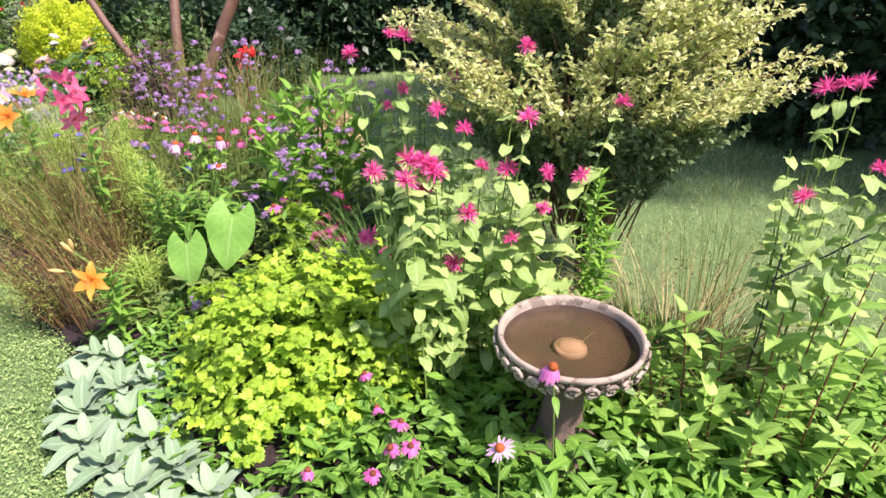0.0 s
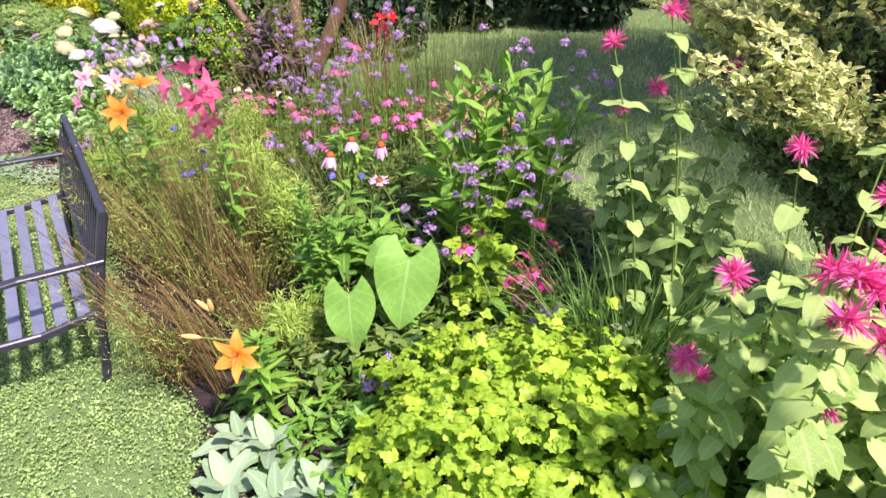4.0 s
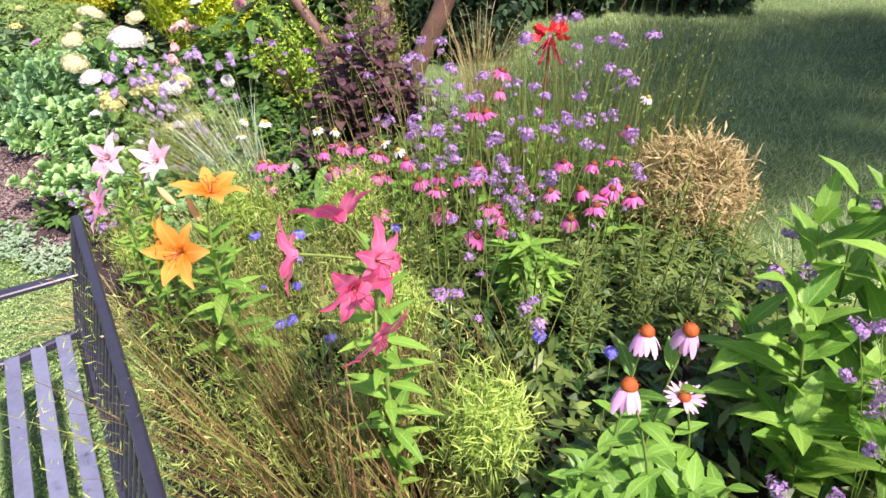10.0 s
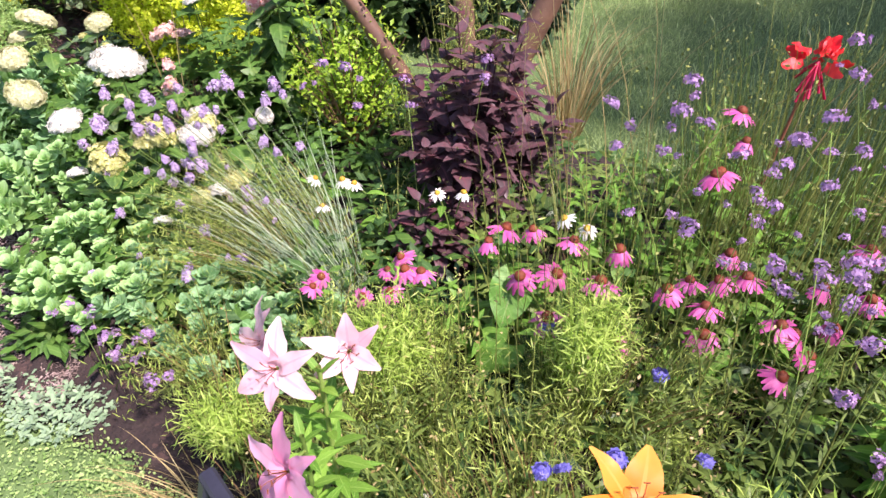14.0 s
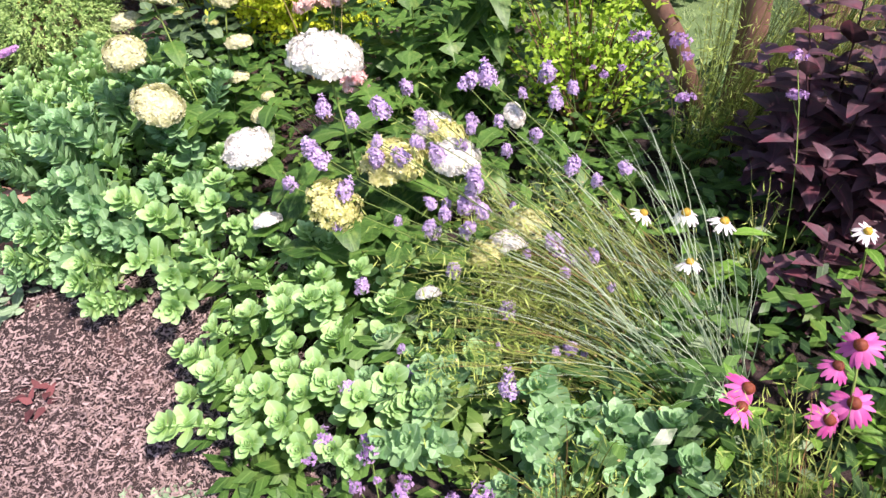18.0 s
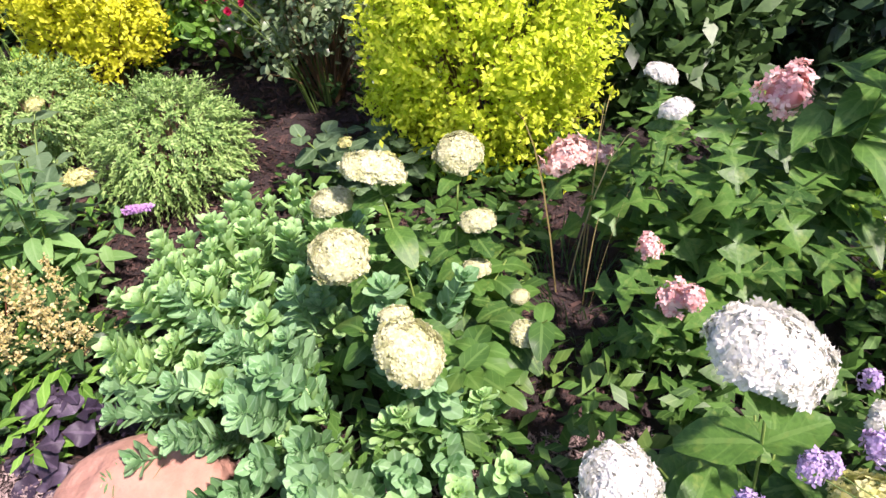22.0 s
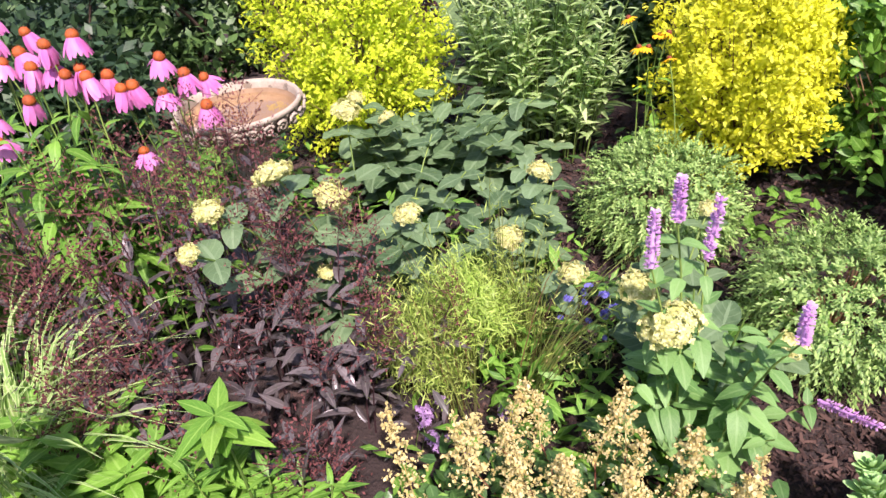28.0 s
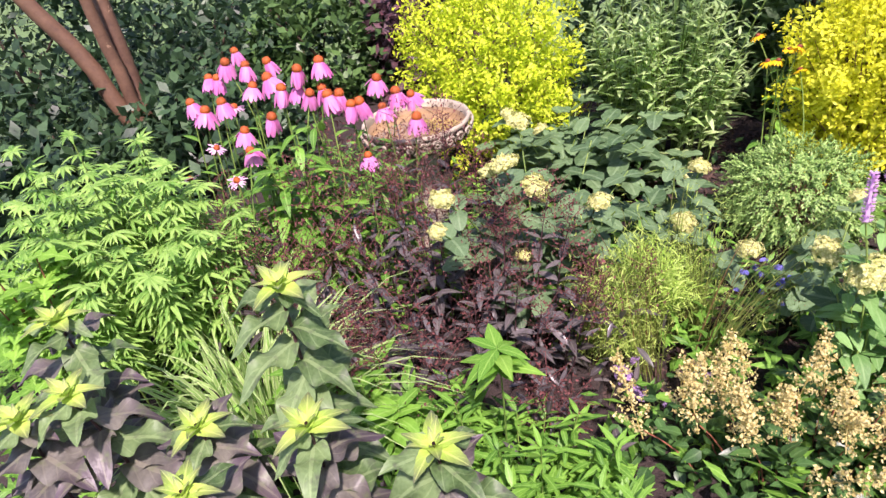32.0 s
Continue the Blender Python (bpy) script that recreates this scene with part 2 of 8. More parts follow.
M_LILY_ORANGE = lm("orange lily petal", "ea7c16", "f8a236", tip="fcb652", vein="fbc06a", rib=0.05, sheer=0.42, scale=25)
M_LILY_PEACH = lm("peach lily petal", "f3a03c", "f9c280", sheer=0.42, scale=25)
M_LILY_PALE = lm("pale pink lily petal", "f2bcc8", "fbe4e4", vein="f0a4b8", rib=0.05, sheer=0.42, scale=25)
M_LILY_ROSY = lm("rose pink lily petal", "ec8cb8", "fac4dc", vein="f2a0c0", rib=0.05, sheer=0.42, scale=25)
M_BUD = lm("lily bud", "e0b468", "f2d8a0", sheer=0.2)
M_ANTHER = solid_mat("rust anther", srgb("5a2a14"), srgb("a05a24"), scale=80)
M_RED = lm("scarlet petal", "d81c24", "fb4a46", sheer=0.35)
M_ROSE = lm("crimson rose petal", "ac1238", "dc3a60", sheer=0.3)
M_VERB = lm("violet floret", "8e6e9e", "ccaad2", sheer=0.3)
M_VERB_GREY = lm("lilac grey floret", "aa96bc", "dcc6e2", sheer=0.3)
M_AGA = lm("violet spike floret", "c08cc4", "ecc2ea", sheer=0.3)
M_BLUE = lm("cornflower petal", "6464b8", "9a98e0", sheer=0.3)
M_YELLOW = lm("yellow petal", "f0b400", "ffdc2a", sheer=0.3)
M_ASTILBE = lm("buff plume floret", "b6a45c", "eae0a4", sheer=0.3, rough=0.8)
M_HEUCHERA = lm("black purple leaf", "231c26", "4f4552", vein="6a5c6c", rough=0.35, sheer=0.1)
M_SOIL = solid_mat("bark mulch soil", srgb("1d1613"), srgb("40342f"), rough=0.95, scale=14, bump_size=0.03, bump_strength=1.0, spots=srgb("5a443c"))
# sunlight on the open mulch is put into these paler chips
M_CHIP_SUNLIT = lm("sunlit bark chip", "74635a", "ae9c92", sheer=0.0, rough=0.95)
# same bark, with the shrubs' shade put into a darker colour
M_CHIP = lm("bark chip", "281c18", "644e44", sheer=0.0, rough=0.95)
M_GROUND = solid_mat("lawn soil", srgb("38502c"), srgb("6c8a4e"), rough=0.95, scale=9, bump_size=0.02)
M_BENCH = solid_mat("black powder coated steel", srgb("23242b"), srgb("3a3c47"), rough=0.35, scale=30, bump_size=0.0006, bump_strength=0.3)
# pale blue-grey stands in for sun and sky sheen on the seat slats
M_BENCH_SLAT = solid_mat("grey steel slat with painted-in sheen", srgb("565c6b"), srgb("7c8494"), rough=0.3, scale=12, bump_size=0.0006, bump_strength=0.3)
M_CONCRETE = solid_mat("weathered cast concrete", srgb("756b58"), srgb("beb39e"), rough=0.9, scale=24, bump_size=0.006, spots=srgb("4f4534"), spot_level=0.56)
M_CONCRETE_DARK = solid_mat("dark brown concrete", srgb("3f362c"), srgb("7a6a58"), rough=0.95, scale=18, bump_size=0.012, spots=srgb("2c241d"))
# strong mottling over the stain stands in for foliage reflected in the water
M_BASIN = solid_mat("algae stained basin, reflections mottled in", srgb("080503"), srgb("4e3c22"), rough=0.8, scale=7, bump_size=0.004)
# worn boss stone; also paints the sky's brightness into the second basin
M_BOSS = solid_mat("pale worn boss stone and sky-bright basin", srgb("62503a"), srgb("94795a"), rough=0.8, scale=20, bump_size=0.003)
M_ROCK = solid_mat("pink sandstone", srgb("8c6350"), srgb("c69c84"), rough=0.9, scale=6, bump_size=0.03, spots=srgb("7a5a4c"))
M_BARK = solid_mat("smooth cinnamon bark", srgb("49342a"), srgb("87674f"), rough=0.6, scale=9, bump_size=0.006, spots=srgb("c4a284"))
M_BARK_DARK = solid_mat("dark bark", srgb("2a211a"), srgb("51412f"), rough=0.9, scale=9, bump_size=0.02)
M_WOODS = lm("dark woodland leaf", "1c3222", "4a6a42", sheer=0.25, rough=0.4)
M_WOODS_LIGHT = lm("woodland leaf", "2c4a26", "5f8244", sheer=0.25, rough=0.4)

water = bpy.data.materials.new("shallow water")
water.use_nodes = True
wb = water.node_tree.nodes["Principled BSDF"]
wb.inputs["Base Color"].default_value = (0.8, 0.75, 0.6, 1)
wb.inputs["Roughness"].default_value, wb.inputs["IOR"].default_value, wb.inputs["Transmission Weight"].default_value = 0.03, 1.33, 1.0

# ---- mesh tools ----
class Acc:
    """Collects copies of small templates into one mesh."""

    def __init__(self):
        self.v, self.f, self.u, self.n = [], [], [], 0

    def put(self, v, f, u):
        self.v.append(np.asarray(v, float)), self.f.append(np.asarray(f, int) + self.n), self.u.append(np.asarray(u, float))
        self.n += len(v)

    def add(self, tpl, pos, rot):
        v, f, u = tpl
        k = len(pos)
        if not k:
            return
        w = np.einsum("mij,nj->mni", rot, v) + np.asarray(pos)[:, None, :]
        ff = f[None] + (np.arange(k) * len(v))[:, None, None]
        self.put(w.reshape(-1, 3), ff.reshape(-1, 4), np.tile(u, (k, 1)))

    def tube(self, pts, r0, r1, sides=4):
        pts = np.asarray(pts, float)
        k = len(pts)
        d = np.gradient(pts, axis=0)
        d /= np.linalg.norm(d, axis=1)[:, None] + 1e-9
        ref = np.where(np.abs(d[:, 2:3]) > 0.9, [[1.0, 0, 0]], [[0, 0, 1.0]])
        a = np.cross(d, ref)
        a /= np.linalg.norm(a, axis=1)[:, None] + 1e-9
        b = np.cross(d, a)
        ang = np.arange(sides) * 2 * np.pi / sides
        r = np.linspace(r0, r1, k)[:, None, None]
        ring = pts[:, None] + r * (np.cos(ang)[None, :, None] * a[:, None] + np.sin(ang)[None, :, None] * b[:, None])
        i, j = np.meshgrid(np.arange(k - 1), np.arange(sides), indexing="ij")
        q = np.stack([i * sides + j, i * sides + (j + 1) % sides, (i + 1) * sides + (j + 1) % sides, (i + 1) * sides + j], -1).reshape(-1, 4)
        uv = np.stack([np.zeros((k, sides)), np.repeat(np.linspace(0, 1, k)[:, None], sides, 1)], -1).reshape(-1, 2)
        self.put(ring.reshape(-1, 3), q, uv)

    def lathe(self, prof, sides=32, wob=None):
        """Turned shape from (radius, height) pairs."""
        prof = np.asarray(prof, float)
        k = len(prof)
        ang = np.arange(sides) * 2 * np.pi / sides
        r = prof[:, 0][:, None] * np.ones(sides)[None]
        z = prof[:, 1][:, None] * np.ones(sides)[None]
        if wob is not None:
            r, z = wob(r, z, ang[None] * np.ones((k, 1)))
        v = np.stack([r * np.cos(ang), r * np.sin(ang), z], -1).reshape(-1, 3)
        i, j = np.meshgrid(np.arange(k - 1), np.arange(sides), indexing="ij")
        q = np.stack([i * sides + j, i * sides + (j + 1) % sides, (i + 1) * sides + (j + 1) % sides, (i + 1) * sides + j], -1).reshape(-1, 4)
        self.put(v, q, np.zeros((len(v), 2)))

    def mesh(self, name, material, smooth=True):
        me = bpy.data.meshes.new(name)
        if not self.v:
            return me
        v, f, u = np.concatenate(self.v), np.concatenate(self.f), np.concatenate(self.u)
        me.vertices.add(len(v))
        me.vertices.foreach_set("co", v.astype(np.float32).ravel())
        me.loops.add(f.size)
        me.loops.foreach_set("vertex_index", f.astype(np.int32).ravel())
        me.polygons.add(len(f))
        me.polygons.foreach_set("loop_start", np.arange(0, f.size, 4, dtype=np.int32))
        me.polygons.foreach_set("use_smooth", np.full(len(f), smooth))
        uv = me.uv_layers.new(name="UVMap")
        uv.data.foreach_set("uv", u[f.ravel()].astype(np.float32).ravel())
        me.materials.append(material)
        me.update(calc_edges=True)
        return me


def frames(direction, up, size, wide=None, tall=None):
    """Turn-and-scale matrices: local y along direction, local z near up."""
    y = np.asarray(direction, float)
    y = y / (np.linalg.norm(y, axis=1)[:, None] + 1e-9)
    x = np.cross(y, np.asarray(up, float))
    x /= np.linalg.norm(x, axis=1)[:, None] + 1e-9
    z = np.cross(x, y)
    s = np.asarray(size, float)[:, None]
    return np.stack([x * (s if wide is None else np.asarray(wide)[:, None]), y * s, z * (s if tall is None else np.asarray(tall)[:, None])], -1)


def leaf(prof, n=6, cols=3, wide=0.4, fold=0.15, droop=0.25, base=0.0, wave=0.0, jag=0.0, jags=9.0, seed=0):
    """One leaf of length 1 along y. prof: half width at v in 0..1; base: how far the edges reach back behind the stalk."""
    v = np.linspace(0, 1, n + 1)
    u = np.linspace(-1, 1, cols)
    w = np.array([prof(t) for t in v]) * wide
    if jag:
        w = w * (1 + jag * np.sin(v * jags * 2 * np.pi))
    uu, vv = np.meshgrid(u, v)
    x = uu * w[:, None]
    y = vv - base * np.abs(uu) ** 1.5 * (1 - vv) ** 3
    z = fold * np.abs(uu) * w[:, None] - droop * vv ** 2 + wave * np.sin(vv * 9 + seed) * np.abs(uu) * w[:, None]
    i, j = np.meshgrid(np.arange(n), np.arange(cols - 1), indexing="ij")
    q = np.stack([i * cols + j, i * cols + j + 1, (i + 1) * cols + j + 1, (i + 1) * cols + j], -1).reshape(-1, 4)
    return np.stack([x, y, z], -1).reshape(-1, 3), q, np.stack([(uu + 1) / 2, vv], -1).reshape(-1, 2)


def p_lance(t):
    return max(0.02, math.sin(math.pi * min(1, t ** 0.8)) ** 0.9)


def p_ovate(t):
    return max(0.02, math.sin(math.pi * t ** 0.6) ** 0.8)


def p_heart(t):
    return max(0.02, (1 - t) ** 0.7 * (0.62 + 1.25 * t))


def p_taro(t):
    return max(0.02, math.sin(math.pi * (0.05 + 0.95 * t) ** 0.62) ** 0.8)


def p_round(t):
    return max(0.05, math.sin(math.pi * (0.03 + 0.94 * t) ** 0.8) ** 0.55)


def p_spoon(t):
    return max(0.06, math.sin(math.pi * t ** 1.5 * 0.97) ** 0.7)


def p_strap(t):
    return max(0.03, min(1, 8 * t + 0.3) * (1 - t ** 4))


def p_lobed(t):
    return max(0.05, math.sin(math.pi * t ** 0.7) ** 0.7 * (0.56 + 0.44 * math.sin(t * 3.2 * 2 * math.pi - 0.5)))


def p_petal(t):
    return max(0.25, math.sin(math.pi * (0.15 + 0.8 * t)) ** 0.6)


L_LANCE = leaf(p_lance, n=5, wide=0.13, droop=0.2, fold=0.3)
L_OVATE = leaf(p_ovate, n=5, wide=0.28, droop=0.22, fold=0.2)
L_SMALL = leaf(p_ovate, n=2, wide=0.3, droop=0.15, fold=0.25)
L_NEEDLE = leaf(p_lance, n=2, cols=2, wide=0.065, droop=0.15, fold=0)
L_CHEAP = leaf(p_ovate, n=2, cols=2, wide=0.34, droop=0.2, fold=0)
L_FAR = leaf(p_ovate, n=2, cols=2, wide=0.3, droop=0.2, fold=0)


def variants(prof, **kw):
    base = kw.pop("droop", 0.25)
    return [leaf(prof, droop=base + d, seed=i, **kw) for i, d in enumerate((-0.15, 0.0, 0.15, 0.3))]


def rng_for(*key):
    return np.random.default_rng(abs(hash(tuple(round(float(k) * 1000) for k in key))) % (2 ** 31))


# ---- bed outline and ground height ----
BED = np.array([(2.4, 0.7), (1.2, 0.95), (0.3, 1.25), (-0.5, 1.42), (-0.9, 1.66), (-1.24, 1.98), (-1.42, 2.42), (-1.7, 2.66), (-2.2, 3.2), (-2.66, 3.75), (-3.1, 4.05), (-3.55, 4.22),
                (-4.1, 4.3), (-4.7, 4.25), (-5.3, 4.08), (-6.2, 3.85), (-7.6, 3.7), (-9.6, 4.4), (-10.4, 6.5), (-9.4, 8.2), (-7.0, 8.7), (-4.6, 8.4), (-2.9, 7.2), (-1.8, 5.9),
                (-0.6, 5.0), (-0.1, 4.2), (0.6, 3.2), (1.3, 2.75), (2.0, 2.6), (2.7, 1.9)])


def edge_distance(x, y):
    p = np.stack([np.ravel(x), np.ravel(y)], -1)
    a, b = BED, np.roll(BED, -1, 0)
    d = np.full(len(p), 1e9)
    inside = np.zeros(len(p), bool)
    for (ax, ay), (bx, by) in zip(a, b):
        e = np.array((bx - ax, by - ay))
        t = np.clip(((p - (ax, ay)) @ e) / (e @ e), 0, 1)
        d = np.minimum(d, np.hypot(p[:, 0] - ax - t * e[0], p[:, 1] - ay - t * e[1]))
        if ay != by:
            inside ^= ((ay > p[:, 1]) != (by > p[:, 1])) & (p[:, 0] < (bx - ax) * (p[:, 1] - ay) / (by - ay) + ax)
    return np.where(inside, d, -d).reshape(np.shape(x))


def bed_height(d):
    t = np.clip(d / 0.75, 0, 1)
    return 0.02 + 0.13 * t * t * (3 - 2 * t)


def gz(x, y):
    d = float(edge_distance(np.array([x]), np.array([y]))[0])
    return float(bed_height(d)) if d > 0 else 0.0


# ---- things and parts ----
def thing(name, loc, label, category, group="", kind=""):
    ob = new(name)
    ob.empty_display_size = 0.05
    ob.location = loc
    return tagged(ob, label, category, group, kind)


def piece(name, mesh, parent, m=None, label="", kind=""):
    """A mesh as one part under a thing or a part, at the local pose m."""
    ob = new(name, mesh)
    ob.parent = parent
    if m is not None:
        ob.matrix_basis = m
    return tagged(ob, label, kind=kind)


def part(name, acc, material, parent, label="", kind="", smooth=True):
    return piece(name, acc.mesh(name, material, smooth), parent, None, label, kind)


def mat4(rot, pos):
    m = Matrix.Identity(4)
    for i in range(3):
        for j in range(3):
            m[i][j] = float(rot[i][j])
        m[i][3] = float(pos[i])
    return m


def leaf_meshes(name, tpls, material):
    out = []
    for t in tpls:
        a = Acc()
        a.put(*t)
        out.append(a.mesh(name, material))
    return out


def curve_pts(p0, p1, bow=0.1, k=6, side=(0, 0)):
    """A stem from p0 to p1 that leaves the ground upright and leans over towards its tip."""
    t = np.linspace(0, 1, k)[:, None]
    p0, p1 = np.asarray(p0, float), np.asarray(p1, float)
    mid = np.array((p0[0] * 0.75 + p1[0] * 0.25 + side[0], p0[1] * 0.75 + p1[1] * 0.25 + side[1], p0[2] + (p1[2] - p0[2]) * (0.55 + bow)))
    return (1 - t) ** 2 * p0 + 2 * t * (1 - t) * mid + t ** 2 * p1


def sphere_dirs(rng, n, low=-0.3):
    z = rng.uniform(low, 1, n)
    a = rng.uniform(0, 2 * np.pi, n)
    r = np.sqrt(1 - z * z)
    return np.stack([r * np.cos(a), r * np.sin(a), z], -1)


def stem_leaves(rng, pts, nodes, per, size, lo=0.1, hi=1.0, elev=25.0, big=0.45, turn=90.0, jitter=0.2):
    """Places, directions and sizes of leaves at nodes along a stem. big: where along it the leaves are largest."""
    P, D, U, S = [], [], [], []
    f = np.linspace(0, 1, len(pts))
    spin = rng.uniform(0, 360)
    for i, t in enumerate(np.linspace(lo, hi, nodes)):
        c = np.array([np.interp(t, f, pts[:, k]) for k in range(3)])
        for j in range(per):
            a = radians(spin + i * turn + j * 360 / per + rng.normal(0, 14))
            e = radians(elev + (30 * (t - big) if t > big else 0) + rng.normal(0, 12))
            P.append(c)
            D.append((math.cos(a) * math.cos(e), math.sin(a) * math.cos(e), math.sin(e)))
            U.append((-math.cos(a) * math.sin(e), -math.sin(a) * math.sin(e), math.cos(e) + 0.15))
            S.append(size * (1 - 0.55 * abs(t - big) / max(big, 1 - big)) * rng.uniform(1 - jitter, 1 + jitter))
    return np.array(P), np.array(D), np.array(U), np.array(S)


def leafy_clump(name, loc, tops, label, category, leaf_tpls, leaf_material, stem_material, nodes=8, per=2, size=0.09, split=True, stem_r=0.004, spread=0.35, lo=0.12,
                hi=1.0, elev=25, big=0.45, turn=90, group="", leaf_label="", seed=1, tip_mat=None, tip_from=0.9, tip_label="young leaf"):
    """An upright plant: stems from one base to given tops (local x, y, height above the base), with leaves at nodes."""
    x, y = loc
    base = gz(x, y) - 0.01
    ob = thing(name, (x, y, base), label, category, group)
    rng = np.random.default_rng(seed)
    meshes = leaf_meshes("leaf", leaf_tpls, leaf_material)
    tips = leaf_meshes("leaf", leaf_tpls, tip_mat) if tip_mat else None
    rest, wood = Acc(), Acc()
    for tx, ty, h in tops:
        pts = curve_pts((tx * spread, ty * spread, 0), (tx, ty, h), side=rng.normal(0, 0.01, 2))
        s = Acc() if split else wood
        s.tube(pts, stem_r, stem_r * 0.5, 4 if split else 3)
        stem = part("stem", s, stem_material, ob) if split else None
        P, D, U, S = stem_leaves(rng, pts, nodes, per, size, lo, hi, elev, big, turn)
        R = frames(D, U, S)
        if split:
            for k in range(len(P)):
                young = tips and k >= len(P) * tip_from
                if young:
                    R[k] *= 0.5
                piece("leaf", (tips if young else meshes)[rng.integers(len(meshes))], stem, mat4(R[k], P[k]))
        else:
            for k, tpl in enumerate(leaf_tpls):
                rest.add(tpl, P[k::len(leaf_tpls)], R[k::len(leaf_tpls)])
    if not split:
        part("stem_cluster", wood, stem_material, ob, kind="stuff")
        part("foliage", rest, leaf_material, ob, leaf_label, "stuff")
    return ob


def shrub(name, loc, radii, label, category, tpl, material, size, twigs=220, per=26, low=-0.5, lift=None, twig_material=None, rough=0.12, reach=0.14, seed=1, out=0.6, group="", tall=None,
          stem_r=0.006, box=0.0, inner=0.0):
    """A dense shrub: twigs to an uneven outline, each set with small leaves. lift: height of the crown's middle over the ground."""
    x, y = loc
    base = gz(x, y) - 0.01
    ob = thing(name, (x, y, base), label, category, group)
    rng = np.random.default_rng(seed)
    radii = np.array(radii, float)
    mid = np.array((0, 0, radii[2] * 0.9 if lift is None else lift))
    d = sphere_dirs(rng, twigs, low)
    if box:
        d = d * ((np.abs(d) ** 4).sum(1) ** -0.25)[:, None] ** (box * 1.6)
    bump = np.array([noise.noise(Vector(v * 2.2) + Vector((seed, 0, 0))) for v in d])
    far = 1 + rough * 2 * bump + rng.normal(0, rough * 0.35, twigs)
    if inner:
        far *= 1 - inner * rng.uniform(0, 1, twigs) ** 2
    ends = mid + d * radii * far[:, None]
    ends[:, 2] = np.maximum(ends[:, 2], 0.03)
    wood = Acc()
    for e in ends[:: max(1, twigs // 60)]:
        wood.tube(curve_pts((e[0] * 0.12, e[1] * 0.12, 0), e, bow=0.0, k=4), stem_r, 0.0012, 3)
    part("branchwork", wood, twig_material or M_STEM_BROWN, ob, kind="stuff")
    k = twigs * per
    t = rng.uniform(0, 1, k) ** 0.8
    e = np.repeat(ends, per, 0)
    n = np.repeat(d, per, 0)
    way = n * out + np.array((0, 0, 0.35)) + rng.normal(0, 0.15, (k, 3))
    way /= np.linalg.norm(way, axis=1)[:, None]
    pos = e - way * reach * t[:, None] + rng.normal(0, size * 0.5, (k, 3))
    pos[:, 2] = np.maximum(pos[:, 2], 0.01)
    side = rng.normal(0, 1, (k, 3))
    dirs = way * 0.55 + side * 0.55
    ups = n * 0.8 + np.array((0, 0, 0.9)) + rng.normal(0, 0.45, (k, 3))
    sz = size * rng.uniform(0.65, 1.25, k)
    acc = Acc()
    acc.add(tpl, pos, frames(dirs, ups, sz))
    part("foliage", acc, material, ob, kind="stuff")
    return ob


def ribbons(rng, roots, tips, width, k=6, bow=0.25):
    """Thin arched blades from roots to tips, as strips."""
    acc = Acc()
    n = len(roots)
    t = np.linspace(0, 1, k)[None, :, None]
    mid = roots * 0.55 + tips * 0.45
    mid[:, 2] = np.maximum(roots[:, 2], tips[:, 2]) * (0.75 + bow) + bow * 0.1
    c = (1 - t) ** 2 * roots[:, None] + 2 * t * (1 - t) * mid[:, None] + t ** 2 * tips[:, None]
    ang = rng.uniform(0, 2 * np.pi, n)
    side = np.stack([np.cos(ang), np.sin(ang), np.zeros(n)], -1)[:, None] * (width * (1.02 - t ** 2))
    v = np.stack([c - side, c + side], 2).reshape(-1, 3)
    i = np.arange(k - 1)
    q = np.stack([2 * i, 2 * i + 1, 2 * i + 3, 2 * i + 2], -1)
    f = (q[None] + (np.arange(n) * 2 * k)[:, None, None]).reshape(-1, 4)
    uv = np.tile(np.stack([np.tile([0.0, 1.0], k), np.repeat(np.linspace(0, 1, k), 2)], -1), (n, 1))
    acc.put(v, f, uv)
    return acc

# ---- ground ----
def lawn_sheet():
    xs = np.concatenate([[-400, -120, -50, -28, -18], np.arange(-13, 7.01, 0.25), [10, 16, 26, 50, 120, 400]])
    ys = np.concatenate([[-400, -120, -50, -24, -12, -7], np.arange(-3, 14.01, 0.25), [18, 26, 40, 70, 140, 400]])
    gx, gy = np.meshgrid(xs, ys)
    d = edge_distance(gx, gy)
    z = np.array([noise.noise(Vector((a * 0.7, b * 0.7, 3.1))) for a, b in zip(gx.ravel(), gy.ravel())]).reshape(gx.shape) * 0.012
    z = np.where(d > 0.15, -0.05, z)
    far = np.hypot(gx + 3, gy - 4)
    z = np.where(far > 25, -0.02, z)
    a = Acc()
    n, k = gx.shape
    i, j = np.meshgrid(np.arange(n - 1), np.arange(k - 1), indexing="ij")
    q = np.stack([i * k + j, i * k + j + 1, (i + 1) * k + j + 1, (i + 1) * k + j], -1).reshape(-1, 4)
    a.put(np.stack([gx, gy, z], -1).reshape(-1, 3), q, np.stack([gx, gy], -1).reshape(-1, 2))
    ob = new("ground", a.mesh("ground", M_GROUND))
    return tagged(ob, "mown green lawn around the flower bed", "ground", kind="structure")


